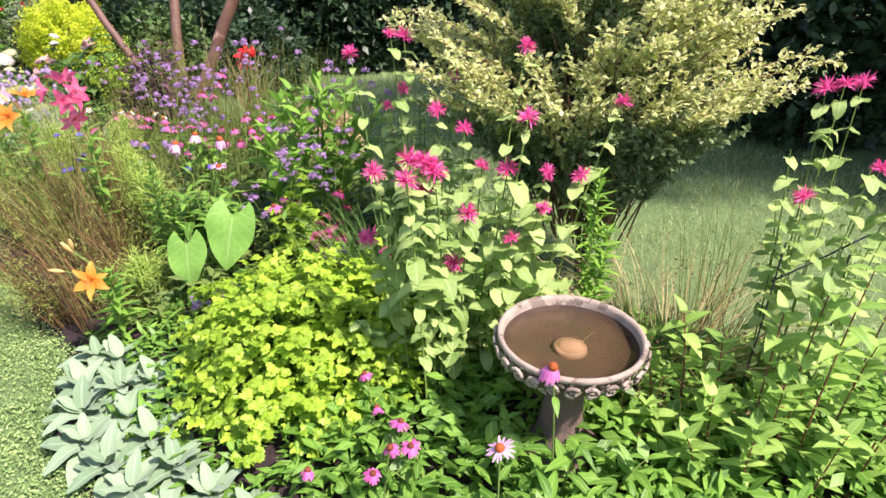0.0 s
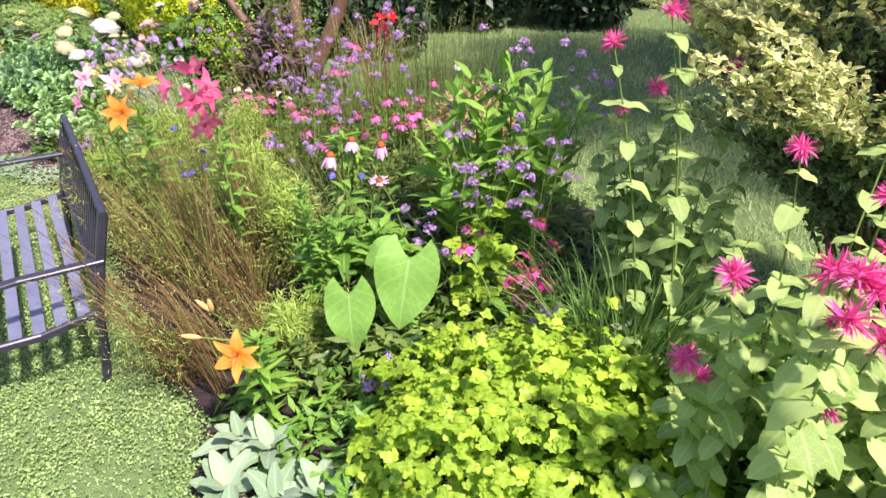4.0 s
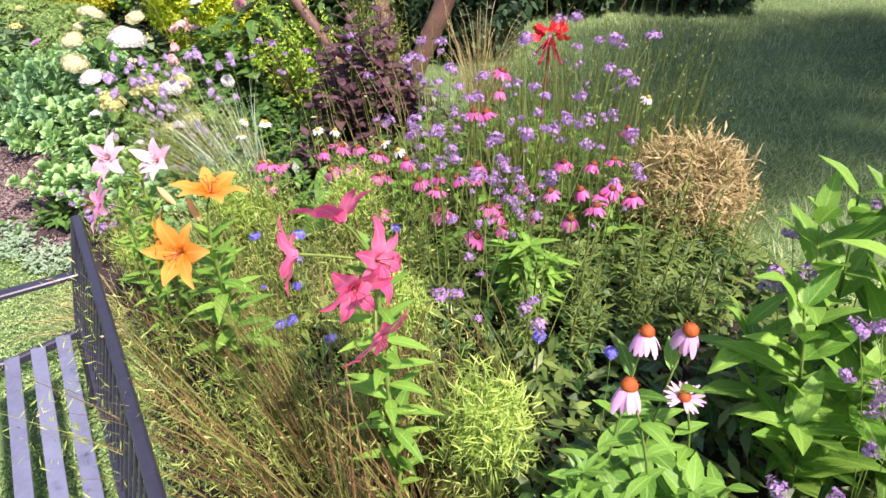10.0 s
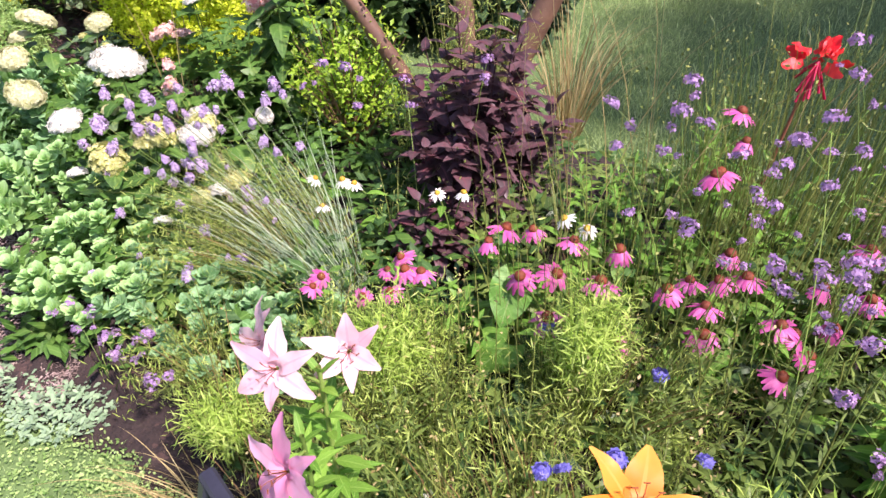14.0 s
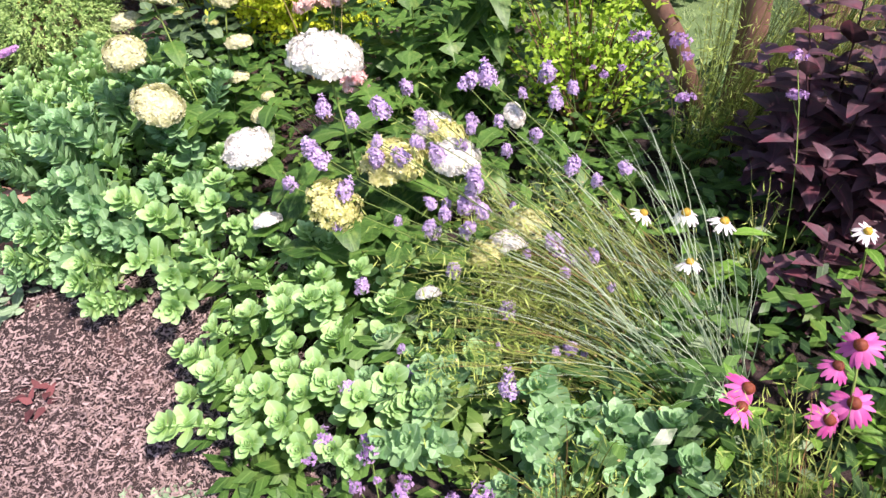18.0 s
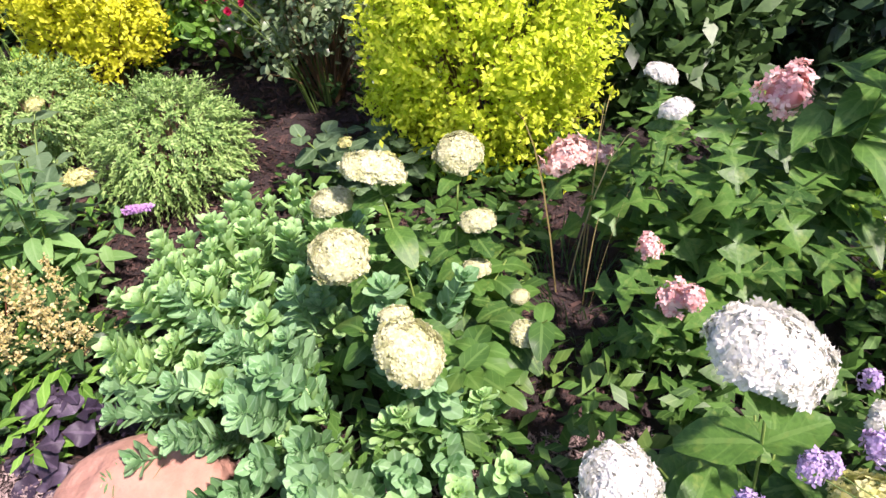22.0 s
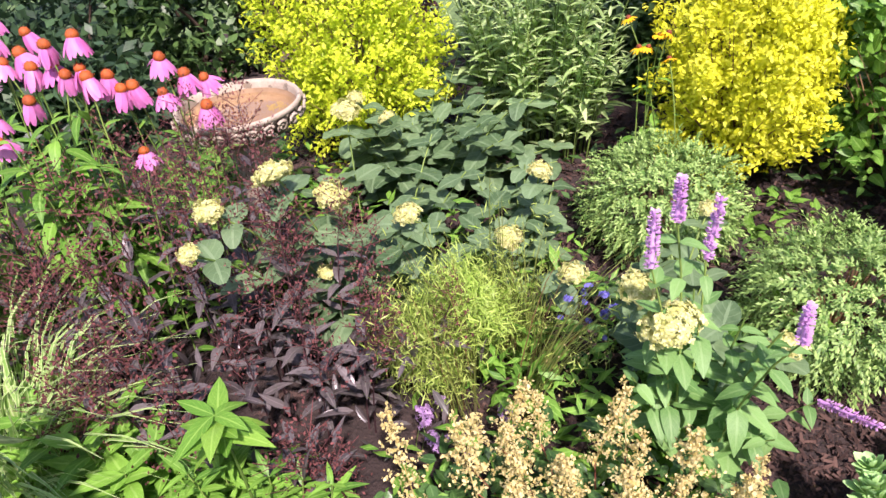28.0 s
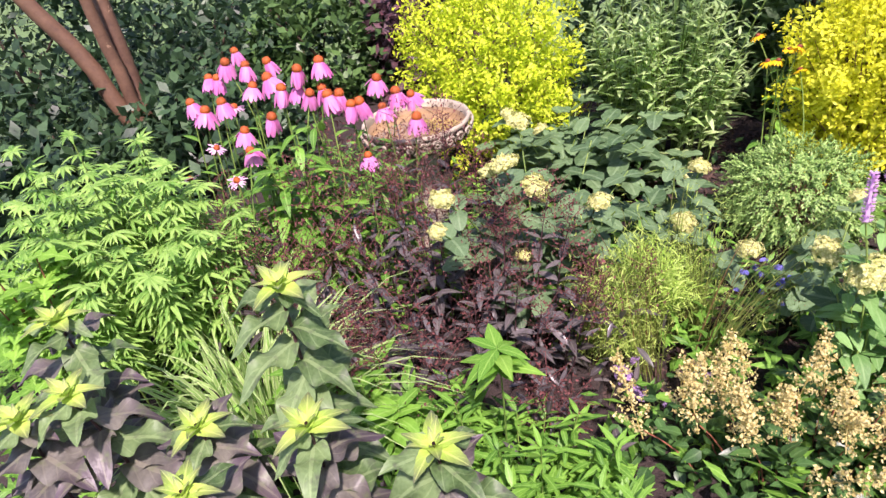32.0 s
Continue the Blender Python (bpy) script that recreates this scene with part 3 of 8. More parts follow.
def bed_sheet():
    s = 0.05
    xs, ys = np.arange(-10.6, 2.9, s), np.arange(0.5, 8.9, s)
    gx, gy = np.meshgrid(xs, ys)
    d = edge_distance(gx, gy)
    wob = np.array([noise.fractal(Vector((a * 3, b * 3, 0.3)), 1.0, 2.0, 4) for a, b in zip(gx.ravel(), gy.ravel())]).reshape(gx.shape)
    d2 = d + wob * 0.05
    z = np.where(d2 > 0, bed_height(np.maximum(d2, 0)) + wob * 0.016, np.maximum(-0.06, d2 * 0.8))
    n, k = gx.shape
    i, j = np.meshgrid(np.arange(n - 1), np.arange(k - 1), indexing="ij")
    q = np.stack([i * k + j, i * k + j + 1, (i + 1) * k + j + 1, (i + 1) * k + j], -1).reshape(-1, 4)
    keep = (d2.ravel()[q] > -0.12).all(1)
    a = Acc()
    a.put(np.stack([gx, gy, z], -1).reshape(-1, 3), q[keep], np.stack([gx, gy], -1).reshape(-1, 2))
    ob = new("garden_bed", a.mesh("garden_bed", M_SOIL))
    return tagged(ob, "mounded flower bed of dark bark mulch and soil", "garden bed", kind="structure")


ground = lawn_sheet()
bed = bed_sheet()


def mulch_chips(n, box, material, label, name="bark_mulch", coarse=1.0):
    rng = np.random.default_rng(int(abs(box[0]) * 100))
    x, y = rng.uniform(box[0], box[1], n), rng.uniform(box[2], box[3], n)
    d = edge_distance(x, y)
    ok = d > 0.03
    x, y, d = x[ok], y[ok], d[ok]
    pos = np.stack([x, y, bed_height(d) + rng.uniform(0.0, 0.018, len(x))], -1)
    a = rng.uniform(0, 2 * np.pi, len(x))
    dirs = np.stack([np.cos(a), np.sin(a), rng.normal(0, 0.4, len(x))], -1)
    ups = np.stack([rng.normal(0, 0.7, len(x)), rng.normal(0, 0.7, len(x)), np.ones(len(x))], -1)
    acc = Acc()
    acc.add(leaf(p_petal, n=1, cols=2, wide=0.3, droop=0.05, fold=0), pos, frames(dirs, ups, rng.uniform(0.2, 1.0, len(x)) ** 5 * 0.016 * coarse + 0.0024 * coarse))
    ob = new(name, acc.mesh(name, material, smooth=False))
    return tagged(ob, label, "mulch", kind="stuff")


mulch_chips(120000, (-4.9, -3.3, 4.1, 5.3), M_CHIP_SUNLIT, "bark chips on the open mulch, sunlight put into their paler colour")
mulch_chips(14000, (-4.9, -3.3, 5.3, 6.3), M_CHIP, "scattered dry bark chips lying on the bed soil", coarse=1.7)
mulch_chips(70000, (-7.6, -3.4, 5.6, 7.6), M_CHIP, "bark chips under the shrubs, coloured darker for the shade there", coarse=1.9)


def lawn_grass(n, x0, x1, y0, y1, seed, name, size=0.04, reach=0.8):
    rng = np.random.default_rng(seed)
    x, y = rng.uniform(x0, x1, n), rng.uniform(y0, y1, n)
    d = edge_distance(x, y)
    ok = (d < 0.02) & (-d < rng.exponential(reach, n) + 0.35)
    thin = np.array([noise.noise(Vector((a * 2.5, b * 2.5, 1.0))) for a, b in zip(x, y)])
    ok &= rng.uniform(-1.1, 0.5, n) < thin + 0.2
    x, y = x[ok], y[ok]
    k = len(x)
    a = rng.uniform(0, 2 * np.pi, k)
    lean = rng.uniform(0.15, 1.6, k)
    dirs = np.stack([np.cos(a) * lean, np.sin(a) * lean, np.ones(k)], -1)
    ups = np.stack([-np.cos(a), -np.sin(a), lean], -1)
    acc = Acc()
    acc.add(leaf(p_strap, n=1, cols=2, wide=0.11, droop=0.2, fold=0), np.stack([x, y, np.full(k, -0.012)], -1), frames(dirs, ups, rng.uniform(0.6, 1.4, k) * size))
    ob = new(name, acc.mesh(name, M_LAWN))
    return tagged(ob, "short mown lawn grass with clover", "grass", kind="stuff")


lawn_grass(190000, -6.0, 3.4, -0.8, 4.8, 5, "lawn_grass", 0.042)


def clover(n, x0, x1, y0, y1, seed):
    """Small rounded leaves lying at all tilts, in drifts, between the grass blades."""
    rng = np.random.default_rng(seed)
    x, y = rng.uniform(x0, x1, n), rng.uniform(y0, y1, n)
    thin = np.array([noise.fractal(Vector((a * 3.5, b * 3.5, 7.0)), 1.0, 2.0, 3) for a, b in zip(x, y)])
    d = edge_distance(x, y)
    ok = (d < 0.03) & (-d < rng.exponential(0.5, n) + 0.6) & (rng.uniform(-0.9, 0.35, n) < thin + 0.15)
    x, y, thin = x[ok], y[ok], thin[ok]
    k = len(x)
    pos = np.stack([x, y, rng.uniform(0.004, 0.03, k) + 0.012 * thin], -1)
    acc = Acc()
    acc.add(leaf(p_round, n=2, cols=2, wide=0.36, droop=0.2, fold=0), pos, frames(rng.normal(0, 1, (k, 3)) * (1, 1, 0.45), np.array((0, 0, 1.0)) + rng.normal(0, 0.45, (k, 3)), rng.uniform(0.006, 0.013, k)))
    ob = new("clover", acc.mesh("clover", M_CLOVER))
    return tagged(ob, "patchy clover and creeping weeds in the lawn", "grass", kind="stuff")


clover(420000, -5.4, 0.6, 0.2, 4.4, 8)
lawn_grass(80000, -2.6, 4.2, 2.6, 8.8, 6, "lawn_grass", 0.055)
lawn_grass(150000, -1.6, 3.4, 3.4, 9.2, 9, "lawn_grass", 0.065, 4.0)

# ---- garden bench ----
def bench():
    far, near = Vector((-2.575, 3.57, 0)), Vector((-1.775, 2.665, 0))
    along = (far - near).normalized()
    across = Vector((-along.y, along.x, 0))          # from the back towards the seat's front edge
    depth = 0.53
    ob = thing("garden_bench", near, "black steel garden bench with slatted seat on the lawn", "bench")
    ob.matrix_basis = Matrix(((along.x, across.x, 0, near.x), (along.y, across.y, 0, near.y), (0, 0, 1, 0), (0, 0, 0, 1)))

    def bar(name, pts, w, h, material=M_BENCH, label=""):
        """A flat bar swept along pts: w sideways, h upright, with eased edges."""
        pts = [Vector(p) for p in pts]
        bm = bmesh.new()
        rings = []
        for i, p in enumerate(pts):
            d = (pts[min(i + 1, len(pts) - 1)] - pts[max(i - 1, 0)]).normalized()
            up = Vector((0, 0, 1)) if abs(d.z) < 0.8 else Vector((0, 1, 0))
            s = d.cross(up).normalized()
            u = s.cross(d)
            e = min(w, h) * 0.22
            prof = [(-w / 2 + e, -h / 2), (w / 2 - e, -h / 2), (w / 2, -h / 2 + e), (w / 2, h / 2 - e), (w / 2 - e, h / 2), (-w / 2 + e, h / 2), (-w / 2, h / 2 - e), (-w / 2, -h / 2 + e)]
            rings.append([bm.verts.new(p + s * a + u * b) for a, b in prof])
        for r0, r1 in zip(rings, rings[1:]):
            for k in range(8):
                bm.faces.new((r0[k], r0[(k + 1) % 8], r1[(k + 1) % 8], r1[k]))
        bm.faces.new(rings[0][::-1])
        bm.faces.new(rings[-1])
        bmesh.ops.recalc_face_normals(bm, faces=bm.faces)
        me = bpy.data.meshes.new(name)
        bm.to_mesh(me)
        bm.free()
        me.materials.append(material)
        return piece(name, me, ob, label=label)

    seat, arm, top, x0, x1 = 0.30, 0.495, 0.655, 0.03, 1.15
    for x in (x0, x1):
        bar("rear_post", [(x, 0.14, -0.02), (x, 0.105, 0.12), (x, 0.08, seat - 0.02), (x, 0.055, seat + 0.07), (x, 0.018, arm), (x, -0.035, top)], 0.028, 0.03)
        bar("front_leg", [(x, depth + 0.05, -0.02), (x, depth + 0.02, 0.12), (x, depth, seat), (x, depth + 0.005, arm - 0.02)], 0.028, 0.028)
        bar("armrest", [(x, 0.01, arm - 0.005), (x, depth * 0.5, arm + 0.008), (x, depth, arm - 0.006), (x, depth + 0.045, arm - 0.03), (x, depth + 0.05, arm - 0.055)], 0.036, 0.016)
        bar("side_rail", [(x, 0.08, seat - 0.006), (x, depth * 0.5, seat - 0.028), (x, depth, seat - 0.012)], 0.022, 0.03)
    bar("top_rail", [(x0 - 0.012, -0.035, top), ((x0 + x1) / 2, -0.037, top + 0.003), (x1 + 0.012, -0.035, top)], 0.026, 0.022)
    bar("lower_rail", [(x0, 0.06, seat + 0.055), (x1, 0.06, seat + 0.055)], 0.016, 0.018)
    for k in range(22):
        x = x0 + (x1 - x0) * (k + 1) / 23
        bar("back_bar", [(x, 0.06, seat + 0.055), (x, 0.018, arm), (x, -0.035, top)], 0.014, 0.006)
    for k in range(6):
        yy = 0.125 + k * 0.071
        sag = -0.022 * math.sin(math.pi * (yy - 0.08) / (depth - 0.08))
        bar("seat_slat", [(x0, yy, seat + sag + 0.008), (x0 + 0.4, yy, seat + sag + 0.007), (x1, yy, seat + sag + 0.008)], 0.04, 0.006, M_BENCH_SLAT, "steel slat, sky sheen put into its blue-grey colour")
    return ob


bench()

# ---- bird baths ----
def bird_bath(loc, rim, label, boss, seed, foot, inside):
    x, y = loc
    g = gz(x, y) - 0.01
    ob = thing("bird_bath", (x, y, g), label, "bird bath", "concrete bird baths")
    H, R = rim - g, 0.218

    def leafy(r, z, a):
        hit = np.exp(-((z - (H - 0.045)) / 0.030) ** 4)
        vine = np.sin(a * 18 + 2.2 * np.sin(a * 9 + z * 90)) * np.cos(z * 150 + 1.5 * np.sin(a * 18))
        return r + hit * (0.004 * vine + 0.002 * np.sin(a * 47 + z * 260)), z

    wall = Acc()
    zs = np.linspace(H - 0.098, H - 0.01, 14)
    wall.lathe([(0.06, H - 0.118), (0.10, H - 0.112)] + [(R * (0.74 + 0.25 * math.sin((i / 13) * 1.45)), z) for i, z in enumerate(zs)], 260, leafy)
    # wall darker than the cast leaves and scrolls laid over it
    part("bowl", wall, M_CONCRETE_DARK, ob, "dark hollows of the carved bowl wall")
    lip = Acc()
    lip.lathe([(R * 0.975, H - 0.018), (R * 1.0, H - 0.014), (R * 1.012, H - 0.004), (R * 0.995, H + 0.004), (R * 0.955, H + 0.003), (R * 0.93, H - 0.006), (R * 0.915, H - 0.03)], 120)
    part("rim", lip, M_CONCRETE, ob, "weathered pale concrete rim")
    vine, rg = Acc(), np.random.default_rng(seed)
    for row, (zz, n, sz) in enumerate(((H - 0.022, 40, 0.022), (H - 0.062, 40, 0.03))):
        a = (np.arange(n) + 0.5 * row) * 2 * np.pi / n + rg.normal(0, 0.03, n)
        rr = R * (0.985 if row == 0 else 0.94) + 0.004
        p = np.stack([np.cos(a) * rr, np.sin(a) * rr, np.full(n, zz)], -1)
        out = np.stack([np.cos(a), np.sin(a), np.full(n, -0.25)], -1)
        along = np.stack([-np.sin(a), np.cos(a), np.where(np.arange(n) % 2, 0.7, -0.7)], -1)
        vine.add(leaf(p_ovate, n=4, cols=3, wide=0.34, fold=-0.5, droop=0.25), p, frames(along, out, sz * rg.uniform(0.8, 1.15, n)))
    for k in range(26):
        a0, turn = k * 2 * np.pi / 26, 1 if k % 2 else -1
        t = np.linspace(0, 1, 15)
        r = 0.021 * (1 - 0.78 * t)
        w = 0.6 + t * 8.2
        da, dz = np.cos(w) * r * turn / R, np.sin(w) * r
        zz = H - 0.04 + dz
        lip = R * np.interp(zz, [H - 0.095, H - 0.07, H - 0.045, H - 0.012], [0.8, 0.93, 1.0, 1.02]) + 0.006
        vine.tube(np.stack([np.cos(a0 + da) * lip, np.sin(a0 + da) * lip, zz], -1), 0.0062, 0.0042, 5)
    part("garland", vine, M_CONCRETE, ob, "cast leaves and scrolls curling round the rim", "stuff")
    basin = Acc()
    basin.lathe([(R * 0.917, H - 0.026), (R * 0.84, H - 0.05), (R * 0.6, H - 0.062), (R * 0.3, H - 0.066), (0.0005, H - 0.066)], 64)
    part("basin", basin, inside, ob, "brown stained inner basin, water reflections put into its tone")
    if boss:
        b = Acc()
        b.lathe([(0.052, H - 0.066), (0.050, H - 0.052), (0.045, H - 0.0455), (0.036, H - 0.047), (0.034, H - 0.0425), (0.030, H - 0.041), (0.0005, H - 0.0402)], 40)
        part("boss", b, M_BOSS, ob, "round raised boss in the basin")
    w = Acc()
    w.lathe([(R * 0.885, H - 0.04), (R * 0.5, H - 0.0395), (0.0005, H - 0.0395)], 48)
    surf = part("water", w, water, ob, "shallow still water")
    surf.visible_shadow = False
    ped = Acc()

    def rugged(r, z, a):
        return r * (1 + 0.05 * np.sin(a * 6 + z * 22) + 0.03 * np.sin(a * 17 - z * 50)), z

    ped.lathe([(0.0005, -0.02), (0.12, -0.02), (0.125, 0.05), (0.095, 0.075), (0.07, 0.10), (0.06, H * 0.5), (0.066, H - 0.17), (0.085, H - 0.125), (0.06, H - 0.112)], 40, rugged)
    part("pedestal", ped, foot, ob)
    return ob


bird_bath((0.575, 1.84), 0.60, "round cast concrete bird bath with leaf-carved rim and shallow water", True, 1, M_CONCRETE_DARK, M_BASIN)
# pale inside stands in for bright sky reflected in this water
bird_bath((-6.50, 5.94), 0.735, "round concrete bird bath full of water behind pink coneflowers", False, 2, M_CONCRETE, M_BOSS)

# ---- flower heads (each kind built once, then shared) ----
def ring_petals(n, tpl, tilt, r0, length, jit=0.12, seed=0, wide=None):
    rng = np.random.default_rng(seed)
    a = np.arange(n) * 2 * np.pi / n + rng.normal(0, jit, n)
    e = radians(tilt) + rng.normal(0, 0.1, n)
    d = np.stack([np.cos(a) * np.cos(e), np.sin(a) * np.cos(e), np.sin(e)], -1)
    u = np.stack([-np.cos(a) * np.sin(e), -np.sin(a) * np.sin(e), np.cos(e)], -1)
    p = np.stack([np.cos(a) * r0, np.sin(a) * r0, np.zeros(n)], -1)
    s = length * rng.uniform(0.88, 1.1, n)
    return p, frames(d, u, s, None if wide is None else s * wide)


T_RAY = leaf(p_petal, n=4, wide=0.175, droop=0.25, fold=-0.25)
T_FLAT = leaf(p_petal, n=3, wide=0.13, droop=0.1, fold=0.15)
T_TINY = leaf(p_spoon, n=2, cols=2, wide=0.42, droop=0.1, fold=0)
T_THIN = leaf(p_strap, n=3, cols=2, wide=0.075, droop=0.35, fold=0)
T_LILY = leaf(lambda t: max(0.12, math.sin(math.pi * (0.08 + 0.9 * t)) ** 0.7), n=7, cols=5, wide=0.27, droop=0.62, fold=0.22, wave=0.35)


def eye_mesh(material, r, h, spikes=70):
    a = Acc()
    a.lathe([(r * 0.75, -h * 0.3), (r, 0), (r * 0.93, h * 0.45), (r * 0.6, h * 0.85), (0.0004, h)], 14)
    rng = np.random.default_rng(3)
    d = sphere_dirs(rng, spikes, 0.05)
    a.add(leaf(p_strap, n=1, cols=3, wide=0.22, droop=0, fold=0.8), d * (r * 0.85, r * 0.85, h * 0.85), frames(d, np.roll(d, 1, 1), np.full(spikes, r * 0.42)))
    return a.mesh("cone", material)


def petals_mesh(name, material, n, tpl, tilt, r0, length, rings=1, seed=0, drop=8, wide=None):
    a = Acc()
    for k in range(rings):
        p, r = ring_petals(n, tpl, tilt - k * drop, r0, length * (1 - 0.05 * k), seed=seed + k, wide=wide)
        a.add(tpl, p, r)
    return a.mesh(name, material)


EYE = eye_mesh(M_CONE_EYE, 0.0135, 0.016)
EYE_DARK = eye_mesh(M_CONE_EYE_DARK, 0.0125, 0.014)
EYE_GOLD = eye_mesh(M_CONE_EYE_GOLD, 0.012, 0.013)
HEADS = {
    "pink": ([petals_mesh("petals", M_CONE_PINK, 15, T_RAY, t, 0.011, 0.043, seed=i) for i, t in enumerate((-52, -42, -62))], EYE),
    "pale": ([petals_mesh("petals", M_CONE_PALE, 14, T_RAY, t, 0.011, 0.038, seed=i) for i, t in enumerate((-50, -38, -58))], EYE),
    "deep": ([petals_mesh("petals", M_CONE_DEEP, 15, T_RAY, t, 0.010, 0.033, seed=i) for i, t in enumerate((-28, -42, -15))], EYE_DARK),
    "crimson": ([petals_mesh("petals", M_CONE_CRIMSON, 15, T_RAY, t, 0.010, 0.030, seed=i) for i, t in enumerate((-12, -25, 0))], EYE_DARK),
    "white": ([petals_mesh("petals", M_CONE_WHITE, 13, T_RAY, t, 0.010, 0.030, seed=i) for i, t in enumerate((-30, -15, -40))], EYE_GOLD),
    "daisy": ([petals_mesh("petals", M_CONE_PALE, 16, T_FLAT, t, 0.009, 0.032, seed=i) for i, t in enumerate((5, -5, 10))], EYE),
    "susan": ([petals_mesh("petals", M_YELLOW, 13, T_RAY, t, 0.009, 0.032, seed=i) for i, t in enumerate((-10, -20, 0))], EYE_DARK),
}


def head_pose(rng, p, tilt=14, size=1.0, toward=None):
    q = Euler((radians(rng.normal(0, tilt)), radians(rng.normal(0, tilt)), rng.uniform(0, 6.28)))
    m = Matrix.LocRotScale(p, q, (size, size, size))
    if toward is not None:
        m = Matrix.Translation(p) @ Vector(toward).to_track_quat("Z", "Y").to_matrix().to_4x4() @ Matrix.Rotation(rng.uniform(0, 6.28), 4, "Z") @ Matrix.Scale(size, 4)
    return m


CONE_LEAF = leaf_meshes("leaf", variants(p_lance, n=5, wide=0.2, fold=0.25, droop=0.35), M_GREEN)


def coneflowers(spots, kind, label, group, size=1.0, lean=0.12, leaves=3, leaf_size=0.095, tilt=14, stem_r=0.0022, low=0.05):
    """One thing a flower stalk: stem, leaves, and a head of petals round a cone."""
    heads, eye = HEADS[kind]
    for i, (x, y, z) in enumerate(spots):
        rng = rng_for(x, y, z)
        bx, by = x + rng.normal(0, lean * 0.5), y + rng.normal(0, lean * 0.5)
        g = gz(bx, by) - 0.01
        ob = thing("coneflower", (bx, by, g), label, "flower", group)
        top = np.array((x - bx, y - by, z - g))
        pts = curve_pts((0, 0, 0), top)
        s = Acc()
        s.tube(pts, stem_r * 1.4, stem_r)
        part("stem", s, M_STEM, ob)
        P, D, U, S = stem_leaves(rng, pts, leaves, 1, leaf_size, low + 0.05, 0.8, 20, 0.3, 137)
        R = frames(D, U, S)
        for k in range(len(P)):
            piece("leaf", CONE_LEAF[rng.integers(4)], ob, mat4(R[k], P[k]))
        sz = size * rng.uniform(0.88, 1.12)
        head = piece("petals", heads[rng.integers(len(heads))], ob, head_pose(rng, top, tilt, sz))
        piece("cone", eye, head)


def dome_florets(material, r, n, petal, petals=4, flat=0.75, low=-0.25, seed=0, name="flower_head", lumps=0.2, core=True):
    """A rounded head of many four-petalled florets."""
    rng = np.random.default_rng(seed)
    d = sphere_dirs(rng, n, low)
    far = 1.0 + rng.normal(0, 0.03, n) + lumps * np.array([noise.noise(Vector(v * 2.6) + Vector((seed, 1, 0))) for v in d])
    c = d * far[:, None] * (r, r, r * flat)
    nrm = d + rng.normal(0, 0.3, (n, 3))
    nrm /= np.linalg.norm(nrm, axis=1)[:, None]
    ref = np.where(np.abs(nrm[:, 2:3]) > 0.9, [[1.0, 0, 0]], [[0, 0, 1.0]])
    t1 = np.cross(nrm, ref)
    t1 /= np.linalg.norm(t1, axis=1)[:, None]
    t2 = np.cross(nrm, t1)
    spin = rng.uniform(0, 6.28, n)
    a = Acc()
    for k in range(petals):
        w = spin + k * 2 * np.pi / petals
        dirs = np.cos(w)[:, None] * t1 + np.sin(w)[:, None] * t2 + nrm * 0.22
        a.add(T_TINY, c, frames(dirs, nrm, petal * rng.uniform(0.8, 1.15, n)))
    if core:
        a.lathe([(0.0004, -r * flat * 0.5), (r * 0.6, -r * flat * 0.25), (r * 0.88, r * flat * 0.15), (r * 0.6, r * flat * 0.66), (0.0004, r * flat * 0.86)], 12)
    return a.mesh(name, material)


HYD_WHITE = [dome_florets(M_WHITEHEAD, 0.060, 1700, 0.0076, seed=i, flat=0.6, lumps=0.22) for i in range(3)]
HYD_CREAM = [dome_florets(M_CREAMHEAD, 0.052, 1500, 0.0068, seed=10 + i, flat=0.58, lumps=0.22) for i in range(3)]
HYD_LIME = [dome_florets(M_LIMEHEAD, 0.040, 620, 0.006, seed=20 + i, flat=0.75, lumps=0.5) for i in range(3)]
HYD_DRY = [dome_florets(M_DRYHEAD, 0.05, 190, 0.012, seed=30 + i, flat=0.5, lumps=0.6) for i in range(2)]
HYD_PINK = [dome_florets(M_PINKHEAD, 0.046, 130, 0.013, seed=40 + i, flat=1.35, lumps=0.5) for i in range(2)]
VERB_HEAD = [dome_florets(M_VERB, 0.017, 34, 0.0062, petals=4, flat=0.75, lumps=0.7, core=False, seed=50 + i, name="flower_head") for i in range(3)]
VERB_GREY = [dome_florets(M_VERB_GREY, 0.012, 90, 0.0062, petals=3, flat=2.2, lumps=0.5, core=False, seed=60 + i, name="flower_head") for i in range(3)]
BLUE_HEAD = [dome_florets(M_BLUE, 0.014, 34, 0.009, petals=5, flat=0.5, seed=70, low=0.0, name="flower_head")]


def bee_mesh(seed):
    rng = np.random.default_rng(seed)
    n = 78
    d = sphere_dirs(rng, n, -0.35)
    a = Acc()
    a.add(T_THIN, d * 0.008, frames(d + rng.normal(0, 0.12, (n, 3)), rng.normal(0, 1, (n, 3)) + (0, 0, 1.5), rng.uniform(0.024, 0.038, n)))
    a.lathe([(0.0004, -0.006), (0.010, 0), (0.007, 0.008), (0.0004, 0.011)], 10)
    return a.mesh("petals", M_BEE)


BEE = [bee_mesh(i) for i in range(3)]


def lily_mesh(material, seed, flare=20, length=0.075):
    a = Acc()
    p, r = ring_petals(3, T_LILY, flare, 0.004, length, 0.08, seed, wide=1.15)
    a.add(T_LILY, p, r)
    p, r = ring_petals(3, T_LILY, flare + 4, 0.004, length, 0.08, seed + 9, wide=0.85)
    rot = np.array(((0.5, -0.866, 0), (0.866, 0.5, 0), (0, 0, 1)))
    a.add(T_LILY, p @ rot.T, np.einsum("ij,njk->nik", rot, r))
    return a.mesh("petals", material)


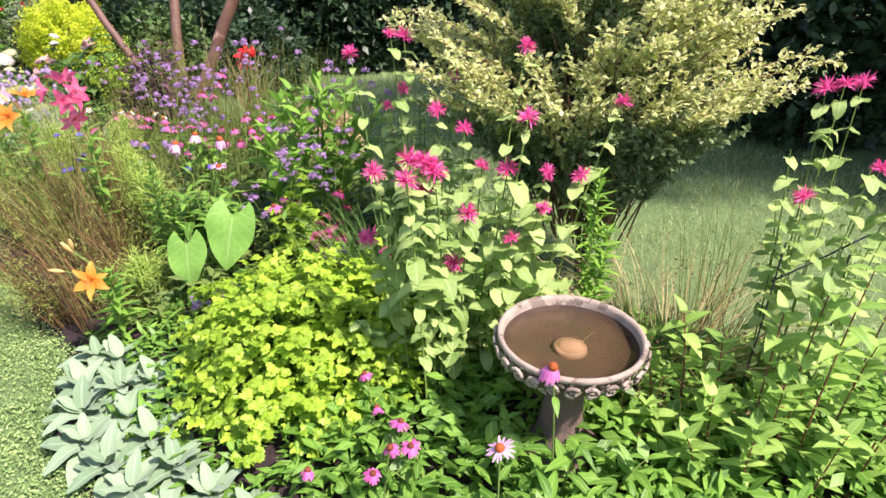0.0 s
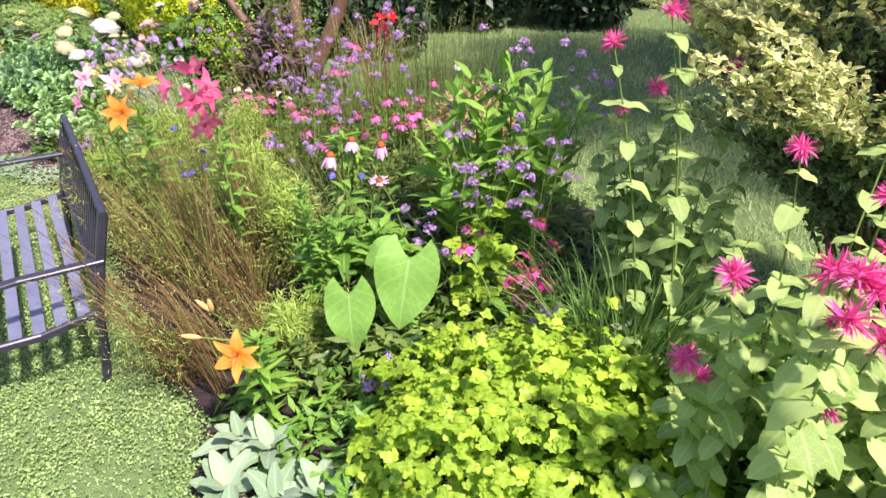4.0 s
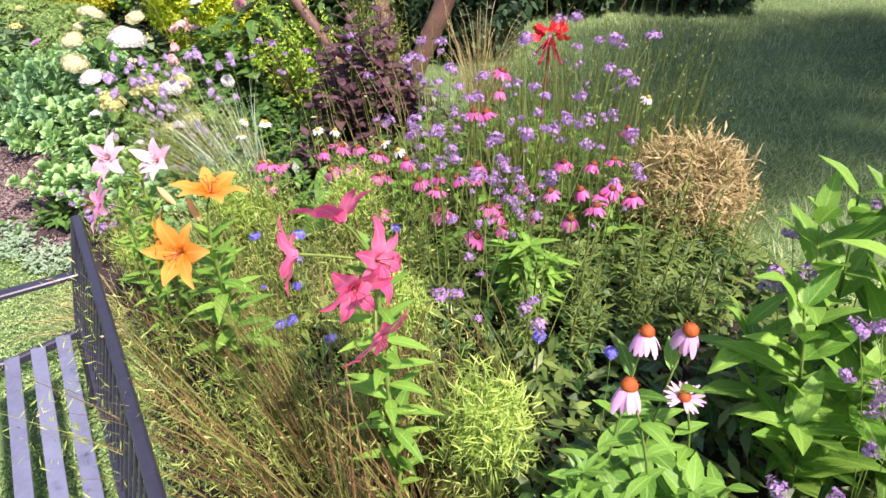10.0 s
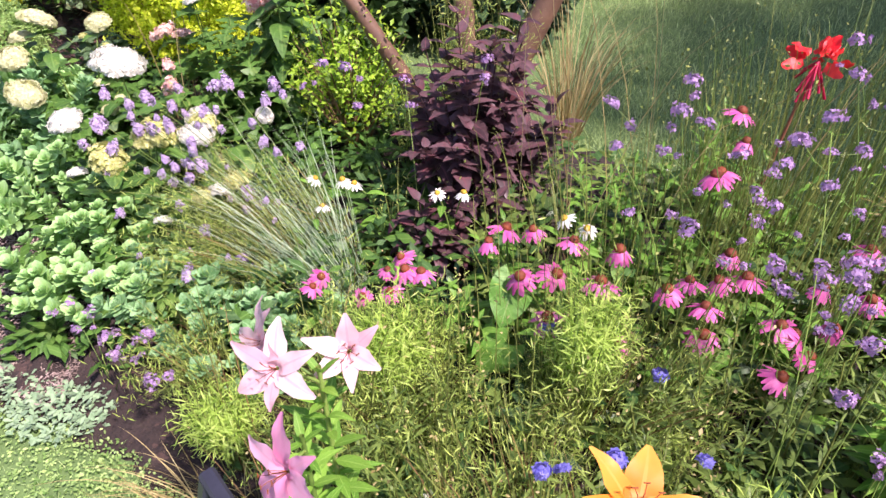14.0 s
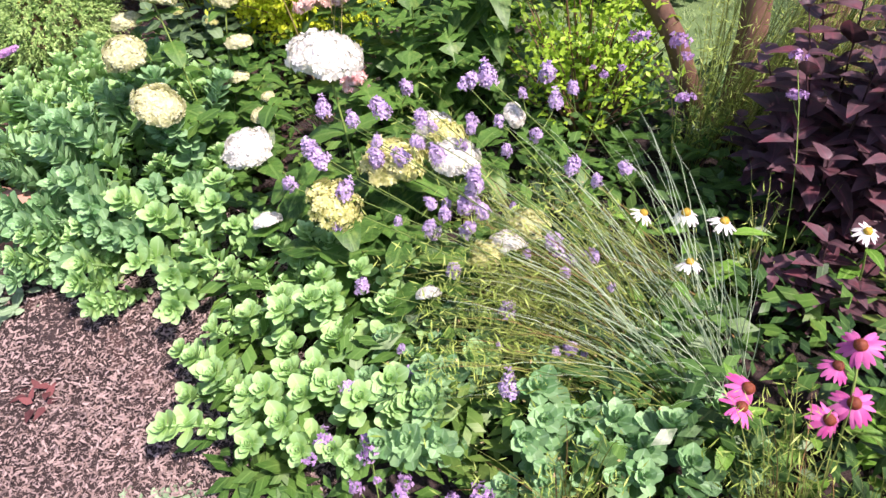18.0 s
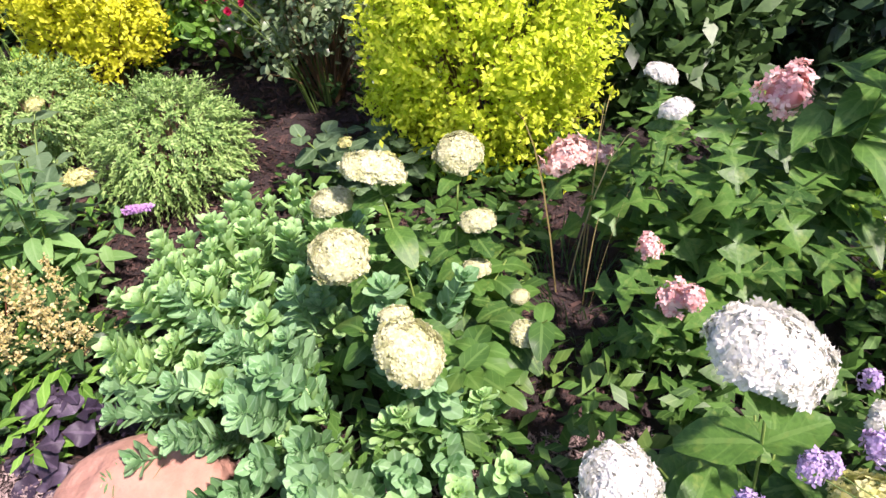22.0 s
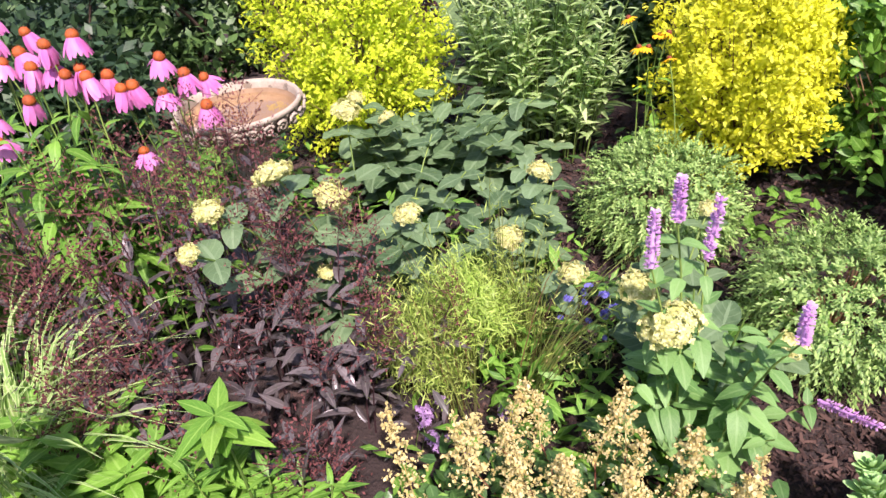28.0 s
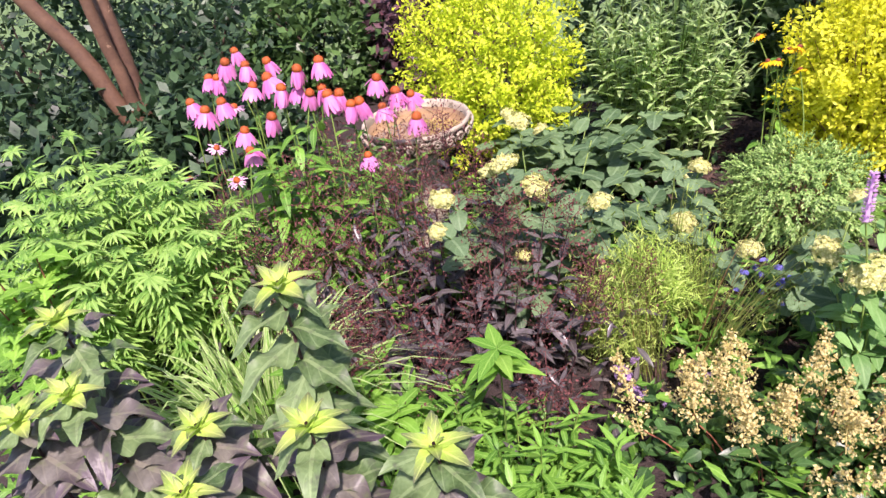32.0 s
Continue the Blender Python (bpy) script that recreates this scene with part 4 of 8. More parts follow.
def stamen_mesh():
    a, rng = Acc(), np.random.default_rng(4)
    for k in range(6):
        w = k * 1.047 + 0.3
        e = np.array((math.cos(w) * 0.018, math.sin(w) * 0.018, 0.045))
        a.tube([(0, 0, 0), e * 0.6 + (0, 0, 0.01), e], 0.0008, 0.0006, 3)
        a.tube([e + (-0.004, 0, 0), e, e + (0.004, 0, 0.001)], 0.0012, 0.001, 4)
    return a.mesh("stamens", M_ANTHER)


STAMENS = stamen_mesh()
LILIES = {k: [lily_mesh(m, i, f) for i, f in enumerate((34, 46, 56))] for k, m in
          (("pink", M_LILY_PINK), ("orange", M_LILY_ORANGE), ("peach", M_LILY_PEACH), ("pale", M_LILY_PALE), ("rosy", M_LILY_ROSY))}
bud_acc = Acc()
bud_acc.lathe([(0.0004, 0), (0.006, 0.008), (0.010, 0.03), (0.009, 0.05), (0.005, 0.066), (0.0004, 0.072)], 10)
BUD = bud_acc.mesh("bud", M_BUD)
LILY_LEAF = leaf_meshes("leaf", variants(p_lance, n=5, wide=0.14, fold=0.25, droop=0.22), M_BRIGHT)


def lily(loc, flowers, kind, label, height, buds=(), whorl=16, leaf_size=0.09, size=1.0, crown=0.0):
    """Upright leafy stem with flowers at world places (x, y, z, face) where face is the way each looks."""
    x, y = loc
    g = gz(x, y) - 0.01
    ob = thing("lily", (x, y, g), label, "lily", "lilies")
    rng = rng_for(x, y, height)
    pts = curve_pts((0, 0, 0), (0.01, 0.0, height - g))
    s = Acc()
    s.tube(pts, 0.006, 0.004, 6)
    stem = part("stem", s, M_STEM, ob)
    P, D, U, S = stem_leaves(rng, pts, whorl, 3, leaf_size, 0.08, 0.97, 28, 0.5, 47)
    R = frames(D, U, S)
    for k in range(len(P)):
        piece("leaf", LILY_LEAF[rng.integers(4)], stem, mat4(R[k], P[k]))
    for fx, fy, fz, face in flowers:
        p = np.array((fx - x, fy - y, fz - g))
        s = Acc()
        s.tube([(0.01, 0, (height - g) * 0.95), (p * (0.6, 0.6, 1) + (0, 0, -0.02)), p], 0.003, 0.0025)
        part("flower_stalk", s, M_STEM, ob)
        head = piece("petals", LILIES[kind][rng.integers(3)], ob, head_pose(rng, p, 0, size * rng.uniform(0.92, 1.1), face))
        piece("stamens", STAMENS, head)
    for fx, fy, fz, face in buds:
        p = np.array((fx - x, fy - y, fz - g))
        s = Acc()
        s.tube([(0.01, 0, (height - g) * 0.95), p], 0.003, 0.0025)
        part("flower_stalk", s, M_STEM, ob)
        piece("bud", BUD, ob, head_pose(rng, p, 0, size * 1.0, face))
    return ob


def verbena(spots, label, heads, group, colour_stem=M_STEM, lean=0.25, root=None, twin=0.35, per=4, head_name="flower_head", scale=1.0, forks=(2, 4)):
    """Wiry branched stems, each fork tipped by a small domed cluster."""
    for i in range(0, len(spots), per):
        sub = spots[i:i + per]
        rng = rng_for(*sub[0])
        cx, cy = np.mean([s[0] for s in sub]), np.mean([s[1] for s in sub])
        if root:
            cx, cy = root[0] + rng.normal(0, 0.06), root[1] + rng.normal(0, 0.06)
        else:
            cx, cy = cx + rng.normal(0, lean * 0.3), cy + rng.normal(0, lean * 0.3)
        g = gz(cx, cy) - 0.01
        ob = thing("verbena", (cx, cy, g), label, "flower", group)
        for x, y, z in sub:
            top = np.array((x - cx, y - cy, z - g))
            pts = curve_pts((rng.normal(0, 0.02), rng.normal(0, 0.02), 0), top, bow=rng.uniform(-0.05, 0.15))
            s = Acc()
            s.tube(pts, 0.0018, 0.0011, 3)
            tips = []
            for k in range(rng.integers(*forks)):
                q = pts[-2] + (pts[-1] - pts[-2]) * rng.uniform(-0.6, 0.5)
                e = q + np.array((rng.normal(0, 0.03), rng.normal(0, 0.03), rng.uniform(-0.01, 0.05)))
                s.tube([q, (q + e) / 2 + (0, 0, -0.004), e], 0.0011, 0.0009, 3)
                tips.append(e)
            stem = part("stem", s, colour_stem, ob)
            piece(head_name, heads[rng.integers(len(heads))], stem, head_pose(rng, top, 18, scale * rng.uniform(0.85, 1.25)))
            for e in tips:
                piece(head_name, heads[rng.integers(len(heads))], stem, head_pose(rng, e, 18, scale * rng.uniform(0.4, 0.95)))

# ======== bed by the first bird bath ========
def spread_tops(seed, n, rx, ry, h0, h1, dome=0.25):
    rng = np.random.default_rng(seed)
    a, r = rng.uniform(0, 2 * np.pi, n), np.sqrt(rng.uniform(0, 1, n))
    return [(math.cos(t) * q * rx, math.sin(t) * q * ry, rng.uniform(h0, h1) * (1 - dome * q * q)) for t, q in zip(a, r)]


# lime-leaved mound
def lobed_mound(loc, rx, ry, h, n, label, material, size, seed):
    x, y = loc
    g = gz(x, y) - 0.01
    ob = thing("lime_mound_plant", (x, y, g), label, "plant")
    rng = np.random.default_rng(seed)
    d = sphere_dirs(rng, n, 0.02)
    lump = np.array([noise.noise(Vector((v[0] * 4.5, v[1] * 4.5, seed))) for v in d])
    pos = d * (rx, ry, h) * (1 + 0.3 * lump + rng.normal(0, 0.06, n))[:, None]
    pos *= (1 - 0.35 * rng.uniform(0, 1, n) ** 3)[:, None]
    pos[:, 2] = np.maximum(pos[:, 2], 0.02)
    stalks = Acc()
    for p in pos[::6]:
        stalks.tube([(p[0] * 0.3, p[1] * 0.3, 0), (p[0] * 0.75, p[1] * 0.75, p[2] * 0.6), p], 0.002, 0.0012, 3)
    part("stalk_cluster", stalks, M_STEM, ob, kind="stuff")
    a = rng.uniform(0, 2 * np.pi, n)
    out = np.stack([np.cos(a), np.sin(a), rng.normal(-0.05, 0.35, n)], -1) + d * 0.4
    up = d * 0.7 + (0, 0, 0.8) + rng.normal(0, 0.35, (n, 3))
    S = size * rng.uniform(0.6, 1.25, n)
    R = frames(out, up, S)
    front = np.argsort(pos[:, 1] + pos[:, 0] * 0.3 - pos[:, 2] * 2)[:200]
    rest = np.setdiff1d(np.arange(n), front)
    # three-lobed leaf: one middle and two side leaflets
    body = Acc()
    mid = leaf(p_round, n=9, wide=0.33, droop=0.2, fold=0.18, wave=0.3, jag=0.2, jags=2.4)
    sidel = leaf(p_round, n=8, wide=0.33, droop=0.25, fold=0.18, wave=0.3, seed=2, jag=0.2, jags=2.4)

    def three(acc, p, r):
        acc.add(mid, p, r)
        for s in (-1, 1):
            c, k = math.cos(s * 1.05), math.sin(s * 1.05)
            turn = np.array(((c, -k, 0), (k, c, 0), (0, 0, 1))) * 0.72
            acc.add(sidel, p, np.einsum("nij,jk->nik", r, turn))

    three(body, pos[rest], R[rest])
    part("foliage", body, material, ob, kind="stuff")
    one = Acc()
    three(one, np.zeros((1, 3)), np.eye(3)[None])
    me = one.mesh("leaf", material)
    for k in front:
        piece("leaf", me, ob, mat4(R[k], pos[k]))
    return ob


lobed_mound((-0.33, 2.27), 0.48, 0.47, 0.37, 2100, "low mound of bright lime-green lobed leaves", M_LIME, 0.042, 3)
lobed_mound((-0.52, 2.92), 0.13, 0.11, 0.42, 150, "small lime-leaved plant among crimson coneflowers", M_LIME, 0.05, 4)

# lamb's ear along the lawn edge
def lambs_ear(loc, n, size, seed):
    x, y = loc
    g = gz(x, y) - 0.005
    ob = thing("lambs_ear", (x, y, g), "woolly silver-green lamb's ear rosette at the lawn edge", "plant", "silver edging plants")
    rng = np.random.default_rng(seed)
    meshes = leaf_meshes("leaf", variants(p_round, n=6, cols=5, wide=0.27, fold=0.22, droop=0.4, wave=0.2), M_LAMB)
    for k in range(n):
        a, e = k * 2.4 + rng.normal(0, 0.3), radians(8 + 62 * (k / n) + rng.normal(0, 8))
        d = (math.cos(a) * math.cos(e), math.sin(a) * math.cos(e), math.sin(e))
        u = (-math.cos(a) * math.sin(e), -math.sin(a) * math.sin(e), math.cos(e))
        s = size * rng.uniform(0.75, 1.15) * (1 - 0.35 * k / n)
        piece("leaf", meshes[k % 4], ob, mat4(frames([d], [u], [s])[0], (0.015 * d[0], 0.015 * d[1], 0.01 + 0.05 * k / n)))


for k, (px, py, s) in enumerate(((-1.24, 2.34, 0.12), (-1.2, 2.16, 0.13), (-1.13, 2.02, 0.14), (-1.03, 2.12, 0.13), (-1.04, 1.88, 0.14), (-0.93, 1.98, 0.13), (-0.91, 1.78, 0.14), (-0.8, 1.88, 0.13), (-0.78, 1.68, 0.14),
                                 (-0.67, 1.76, 0.13), (-0.64, 1.58, 0.13), (-0.52, 1.66, 0.12), (-0.48, 1.5, 0.12), (-0.36, 1.58, 0.12), (-1.12, 2.3, 0.12), (-0.9, 2.14, 0.12))):
    lambs_ear((px, py), 15, s, 30 + k)

# elephant ears
TARO = leaf_meshes("leaf", [leaf(p_taro, n=14, cols=9, wide=0.46, fold=0.1, droop=0.22, base=0.3, wave=0.12, seed=i * 2) for i in range(3)], M_TARO)


def elephant_ear(loc, leaves, label):
    x, y = loc
    g = gz(x, y) - 0.01
    ob = thing("elephant_ear", (x, y, g), label, "plant", "elephant ears")
    for k, (lx, ly, lz, ax, az, s) in enumerate(leaves):
        p = np.array((lx - x, ly - y, lz - g))
        st = Acc()
        st.tube(curve_pts((0, 0, 0), p, bow=0.1), 0.007, 0.004, 6)
        stalk = part("leaf_stalk", st, M_STEM, ob)
        d = (math.cos(radians(ax)) * math.cos(radians(az)), math.sin(radians(ax)) * math.cos(radians(az)), math.sin(radians(az)))
        u = (-math.cos(radians(ax)) * 0.5, -math.sin(radians(ax)) * 0.5 - 0.6, 0.9)
        piece("leaf", TARO[k % 3], stalk, mat4(frames([d], [u], [s])[0], p))


elephant_ear((-0.80, 2.78), [(-0.745, 2.74, 0.54, -100, -52, 0.235), (-0.935, 2.66, 0.44, -80, -55, 0.19), (-0.83, 2.85, 0.50, 190, -25, 0.12)], "elephant ear with large ribbed heart-shaped leaves")
elephant_ear((-1.98, 4.2), [(-2.0, 4.22, 0.46, 250, -30, 0.12), (-1.92, 4.12, 0.42, 300, -45, 0.12), (-2.02, 4.1, 0.36, 200, -40, 0.11)], "small elephant ear among pink coneflowers")

# bee balm
BEE_LEAF = variants(p_heart, n=6, cols=5, wide=0.5, fold=0.1, droop=0.34, base=0.16, wave=0.15)
BEE_SPOTS = [(-0.19, 2.68, 1.24), (0.15, 2.30, 1.14), (0.24, 2.12, 1.13), (0.43, 2.12, 1.17), (-0.02, 2.0, 1.03), (0.09, 1.84, 1.07), (0.13, 1.93, 1.09), (0.16, 1.92, 1.07), (0.09, 1.92, 1.1),
             (0.13, 1.95, 1.0), (0.30, 2.17, 1.0), (0.38, 2.14, 1.0), (0.50, 2.12, 1.0), (0.26, 2.02, 0.9), (0.49, 2.08, 0.9), (0.60, 2.10, 1.0), (0.0, 2.09, 0.72), (-0.05, 2.05, 0.80),
             (0.72, 2.2, 1.2), (0.45, 2.55, 1.3), (-0.05, 2.77, 1.3), (-0.01, 2.9, 1.27), (0.40, 2.06, 0.8), (0.22, 2.04, 0.72)]


def bee_balm(spots, loc, extra, label, seed):
    x, y = loc
    g = gz(x, y) - 0.01
    ob = thing("bee_balm", (x, y, g), label, "flower", "bee balm clumps")
    rng = np.random.default_rng(seed)
    meshes = leaf_meshes("leaf", BEE_LEAF, M_BEE_LEAF)
    wood, blades = Acc(), Acc()
    for i, (px, py, pz) in enumerate(list(spots) + list(extra)):
        top = np.array((px - x, py - y, pz - g))
        pts = curve_pts((top[0] * 0.6, top[1] * 0.6, 0), top, side=rng.normal(0, 0.015, 2))
        if i >= len(spots):
            wood.tube(pts, 0.0035, 0.002)
            P, D, U, S = stem_leaves(rng, pts, 10, 2, 0.066, 0.15, 0.96, -8, 0.6, 90, 0.35)
            blades.add(BEE_LEAF[i % 4], P, frames(D, U, S))
            continue
        s = Acc()
        s.tube(pts, 0.0035, 0.002)
        stem = part("stem", s, M_STEM, ob)
        P, D, U, S = stem_leaves(rng, pts, 8, 2, 0.066, 0.25, 0.94, -8, 0.6, 90, 0.35)
        R = frames(D, U, S)
        for k in range(len(P)):
            piece("leaf", meshes[rng.integers(4)], stem, mat4(R[k], P[k]))
        if i < len(spots):
            piece("petals", BEE[rng.integers(3)], stem, head_pose(rng, top, 14, rng.uniform(0.7, 1.05)), "hot pink shaggy flower head")
    part("bare_stem", wood, M_STEM, ob, kind="stuff")
    part("inner_foliage", blades, M_BEE_LEAF, ob, kind="stuff")


bee_balm(BEE_SPOTS, (0.22, 2.15), [(-0.1 + 0.08 * i, 2.02 + 0.16 * (i % 4), 0.5 + 0.1 * (i % 4)) for i in range(10)] + [(0.1 + 0.09 * i, 2.25 + 0.07 * (i % 3), 0.75 + 0.06 * (i % 4)) for i in range(6)], "tall bee balm with shaggy hot pink flowers", 5)
bee_balm([(-0.02, 2.95, 1.05), (0.2, 3.0, 1.1), (-0.1, 3.05, 0.95)], (0.08, 2.95), [(-0.12, 3.2, 0.9), (-0.05, 3.1, 0.8), (0.03, 3.2, 0.95), (-0.06, 2.98, 0.66), (0.05, 3.05, 0.75), (-0.15, 3.15, 0.75), (-0.08, 2.9, 0.58), (0.1, 3.2, 0.85), (-0.02, 3.25, 0.7), (0.0, 2.85, 0.8), (0.12, 2.9, 0.85), (0.2, 2.8, 0.8), (0.3, 2.95, 0.95), (-0.02, 2.92, 0.75), (0.1, 2.92, 0.7), (0.16, 2.9, 0.6),
         (0.25, 2.7, 0.7), (-0.1, 3.12, 0.85), (-0.02, 3.02, 0.9), (0.06, 3.1, 0.88), (-0.14, 3.05, 0.7), (0.0, 3.15, 0.8)], "bee balm stems with pale leaves before the lawn", 7)
bee_balm([(1.32, 2.22, 1.25), (1.36, 2.20, 1.27), (1.43, 2.23, 1.27), (1.28, 2.1, 0.95), (1.56, 2.22, 1.0)], (1.38, 2.15),
         [(1.2, 2.1, 1.1), (1.3, 2.0, 1.0), (1.45, 2.1, 1.05), (1.5, 2.0, 0.95), (1.25, 2.2, 0.9), (1.4, 1.95, 0.85), (1.58, 2.1, 1.05)], "tall bee balm with pink flowers beside the lawn", 6)

# phlox-like leafy stems in the corner, and greens round the bird bath
PHLOX_LEAF = variants(p_ovate, n=12, wide=0.23, fold=0.22, droop=0.2, jag=0.07, jags=6)
leafy_clump("phlox", (1.15, 1.72), [(-0.11, 0.16, 0.42), (-0.21, 0.24, 0.47), (0.01, 0.1, 0.57), (0.09, 0.06, 0.66), (0.15, 0.01, 0.76), (-0.25, -0.06, 0.24), (-0.07, -0.08, 0.30), (0.07, 0.0, 0.38),
                                    (0.15, -0.12, 0.33), (0.24, 0.02, 0.52), (0.32, 0.12, 0.7), (0.3, -0.1, 0.45), (-0.15, 0.05, 0.3), (0.0, -0.02, 0.42), (0.38, -0.02, 0.6), (-0.32, 0.1, 0.22), (-0.3, 0.28, 0.36)],
            "leafy phlox with fresh green paired leaves and reddish stems", "plant", PHLOX_LEAF, M_PHLOX_LEAF, M_STEM_RED, nodes=9, per=2, size=0.092, stem_r=0.0042, spread=0.8, lo=0.25, elev=28, big=0.7, seed=8)
leafy_clump("coneflower_foliage", (0.45, 1.62), spread_tops(9, 15, 0.45, 0.3, 0.14, 0.32), "dark green lance-shaped coneflower foliage under the bird bath", "plant",
            variants(p_lance, n=5, wide=0.16, fold=0.25, droop=0.3), M_GREEN, M_STEM, nodes=4, per=2, size=0.115, spread=0.7, lo=0.3, elev=22, big=0.6, seed=9)
leafy_clump("coneflower_foliage", (0.9, 1.45), spread_tops(19, 16, 0.32, 0.25, 0.12, 0.32), "fresh green lance-shaped foliage at the edge of the bed", "plant",
            variants(p_lance, n=5, wide=0.16, fold=0.25, droop=0.3), M_BRIGHT, M_STEM, nodes=5, per=2, size=0.105, split=False, spread=0.7, lo=0.3, elev=22, big=0.6, seed=19)
coneflowers([(-0.19, 1.61, 0.25), (0.07, 1.75, 0.32), (0.05, 1.64, 0.32), (0.11, 1.65, 0.32), (0.01, 1.56, 0.30), (-0.01, 1.81, 0.32), (-0.06, 1.90, 0.38)], "deep", "small deep pink coneflower", "low pink coneflowers", 0.78, leaves=4, leaf_size=0.07)
coneflowers([(0.49, 1.62, 0.645)], "pink", "lone pink coneflower in front of the bird bath rim", "coneflowers", 0.95, leaves=3)
coneflowers([(0.35, 1.44, 0.53)], "daisy", "pale coneflower with thin white rays and orange eye", "coneflowers", 0.95, tilt=25)

def plant_support(loc):
    """Thin black rods pushed into the bed with a cross bar."""
    x, y = loc
    g = gz(x, y)
    ob = thing("plant_support", (x, y, g), "thin black metal plant support leaning among bee balm", "plant support")
    for name, a, b in (("upright", (0.0, 0.0, -0.05), (0.03, 0.03, 0.64)), ("upright", (0.3, 0.06, -0.05), (0.22, 0.0, 0.62)), ("cross_bar", (0.02, 0.03, 0.5), (0.27, 0.02, 0.68))):
        s = Acc()
        s.tube([a, tuple((np.array(a) + b) / 2 + (0.004, 0, 0)), b], 0.0032, 0.003, 6)
        part(name, s, M_BENCH, ob)


plant_support((1.24, 2.08))

# arching cream-variegated shrub with a bare trunk
def arching_shrub(loc, label, seed):
    x, y = loc
    ob = thing("variegated_privet", (x, y, 0.02), label, "shrub")
    rng = np.random.default_rng(seed)
    trunk = Acc()
    for k in range(3):
        trunk.tube([(0.02 * k, 0.02 * k, -0.03), (-0.02 + 0.03 * k, 0.01, 0.35), (-0.06 + 0.07 * k, 0.0, 0.75), (-0.12 + 0.13 * k, -0.02 * k, 1.0)], 0.014, 0.008, 6)
    part("trunk", trunk, M_BARK_DARK, ob)
    tips = Acc()
    inner = Acc()
    small = Acc()
    for k in range(300):
        d = sphere_dirs(rng, 1, -0.6)[0]
        e = np.array((-0.04, 0.0, 1.12)) + d * (0.86, 0.5, 0.62) * rng.uniform(0.75, 1.15)
        e[:2] *= 0.45 + 0.55 * min(1.0, max(0.0, (e[2] - 0.65) / 0.5))
        b = np.array((rng.normal(0, 0.05) + e[0] * 0.2, rng.normal(0, 0.04) + e[1] * 0.2, max(0.35, e[2] - rng.uniform(0.4, 0.75))))
        pts = curve_pts(b, e, bow=0.16, k=9)
        small.tube(pts, 0.005, 0.0015, 4)
        for t in np.arange(0.25, 1.0, 0.035):
            c = np.array([np.interp(t, np.linspace(0, 1, 9), pts[:, i]) for i in range(3)])
            way = pts[min(8, int(t * 8) + 1)] - pts[int(t * 8)]
            way /= np.linalg.norm(way)
            sideways = np.cross(way, (0, 0, 1.0))
            for s in (-1, 1):
                ln = rng.uniform(0.04, 0.13) * (1.1 - 0.5 * t)
                tw = sideways * s * 0.8 + way * 0.7 + rng.normal(0, 0.25, 3) + (0, 0, 0.2)
                tw /= np.linalg.norm(tw)
                n = int(ln / 0.012) + 2
                q = c + tw * np.linspace(0.1, 1, n)[:, None] * ln
                dd = tw + rng.normal(0, 0.6, (n, 3))
                # inner and lower twigs get the leaf with shade painted into it
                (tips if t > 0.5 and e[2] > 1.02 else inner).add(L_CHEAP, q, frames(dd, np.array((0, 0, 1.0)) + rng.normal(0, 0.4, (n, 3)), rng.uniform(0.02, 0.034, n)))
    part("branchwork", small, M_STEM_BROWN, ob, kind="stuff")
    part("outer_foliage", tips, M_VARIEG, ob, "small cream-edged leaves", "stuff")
    part("inner_foliage", inner, M_VARIEG_SHADED, ob, "small inner and lower leaves, crown shade put into their darker colour", "stuff")


arching_shrub((0.82, 3.0), "arching shrub with small cream-variegated leaves and dark trunk", 11)

# whorled green spire beside the trunk, dry grasses behind the bird bath
leafy_clump("lily_spire", (0.68, 2.2), [(0.0, 0.0, 0.82), (0.06, 0.05, 0.6)], "upright leafy lily stem with whorls of narrow leaves", "plant", variants(p_lance, n=4, wide=0.11, droop=0.1), M_BRIGHT, M_STEM,
            nodes=24, per=5, size=0.08, split=False, lo=0.2, elev=25, big=0.6, turn=36, seed=12)


def grass_clump(name, loc, n, rx, ry, h0, h1, fall, label, material, width=0.0018, seed=1, category="grass", seedheads=None, bow=0.25, drift=(0, 0), singles=0):
    x, y = loc
    g = gz(x, y) - 0.01
    ob = thing(name, (x, y, g), label, category)
    rng = np.random.default_rng(seed)
    a, r = rng.uniform(0, 2 * np.pi, n), np.sqrt(rng.uniform(0, 1, n))
    roots = np.stack([np.cos(a) * r * rx, np.sin(a) * r * ry, np.zeros(n)], -1)
    b = a + rng.normal(0, 0.7, n)
    f = fall * rng.uniform(0.2, 1.2, n)
    tips = roots + np.stack([np.cos(b) * f + drift[0], np.sin(b) * f + drift[1], rng.uniform(h0, h1, n)], -1)
    for i in range(singles):
        part("blade", ribbons(rng, roots[i:i + 1], tips[i:i + 1], width, 6, bow), material, ob)
    part("blade_tuft", ribbons(rng, roots[singles:], tips[singles:], width, 6, bow), material, ob, kind="stuff")
    if seedheads:
        acc = Acc()
        k = rng.choice(n, n // 2, replace=False)
        for j in range(7):
            p = tips[k] + (roots[k] - tips[k]) * 0.03 * j + rng.normal(0, 0.006, (len(k), 3))
            acc.add(L_SMALL, p, frames(rng.normal(0, 0.7, (len(k), 3)) + (0, 0, 0.8), rng.normal(0, 1, (len(k), 3)), rng.uniform(0.006, 0.014, len(k))))
        part("seed_heads", acc, seedheads, ob, kind="stuff")
    return ob


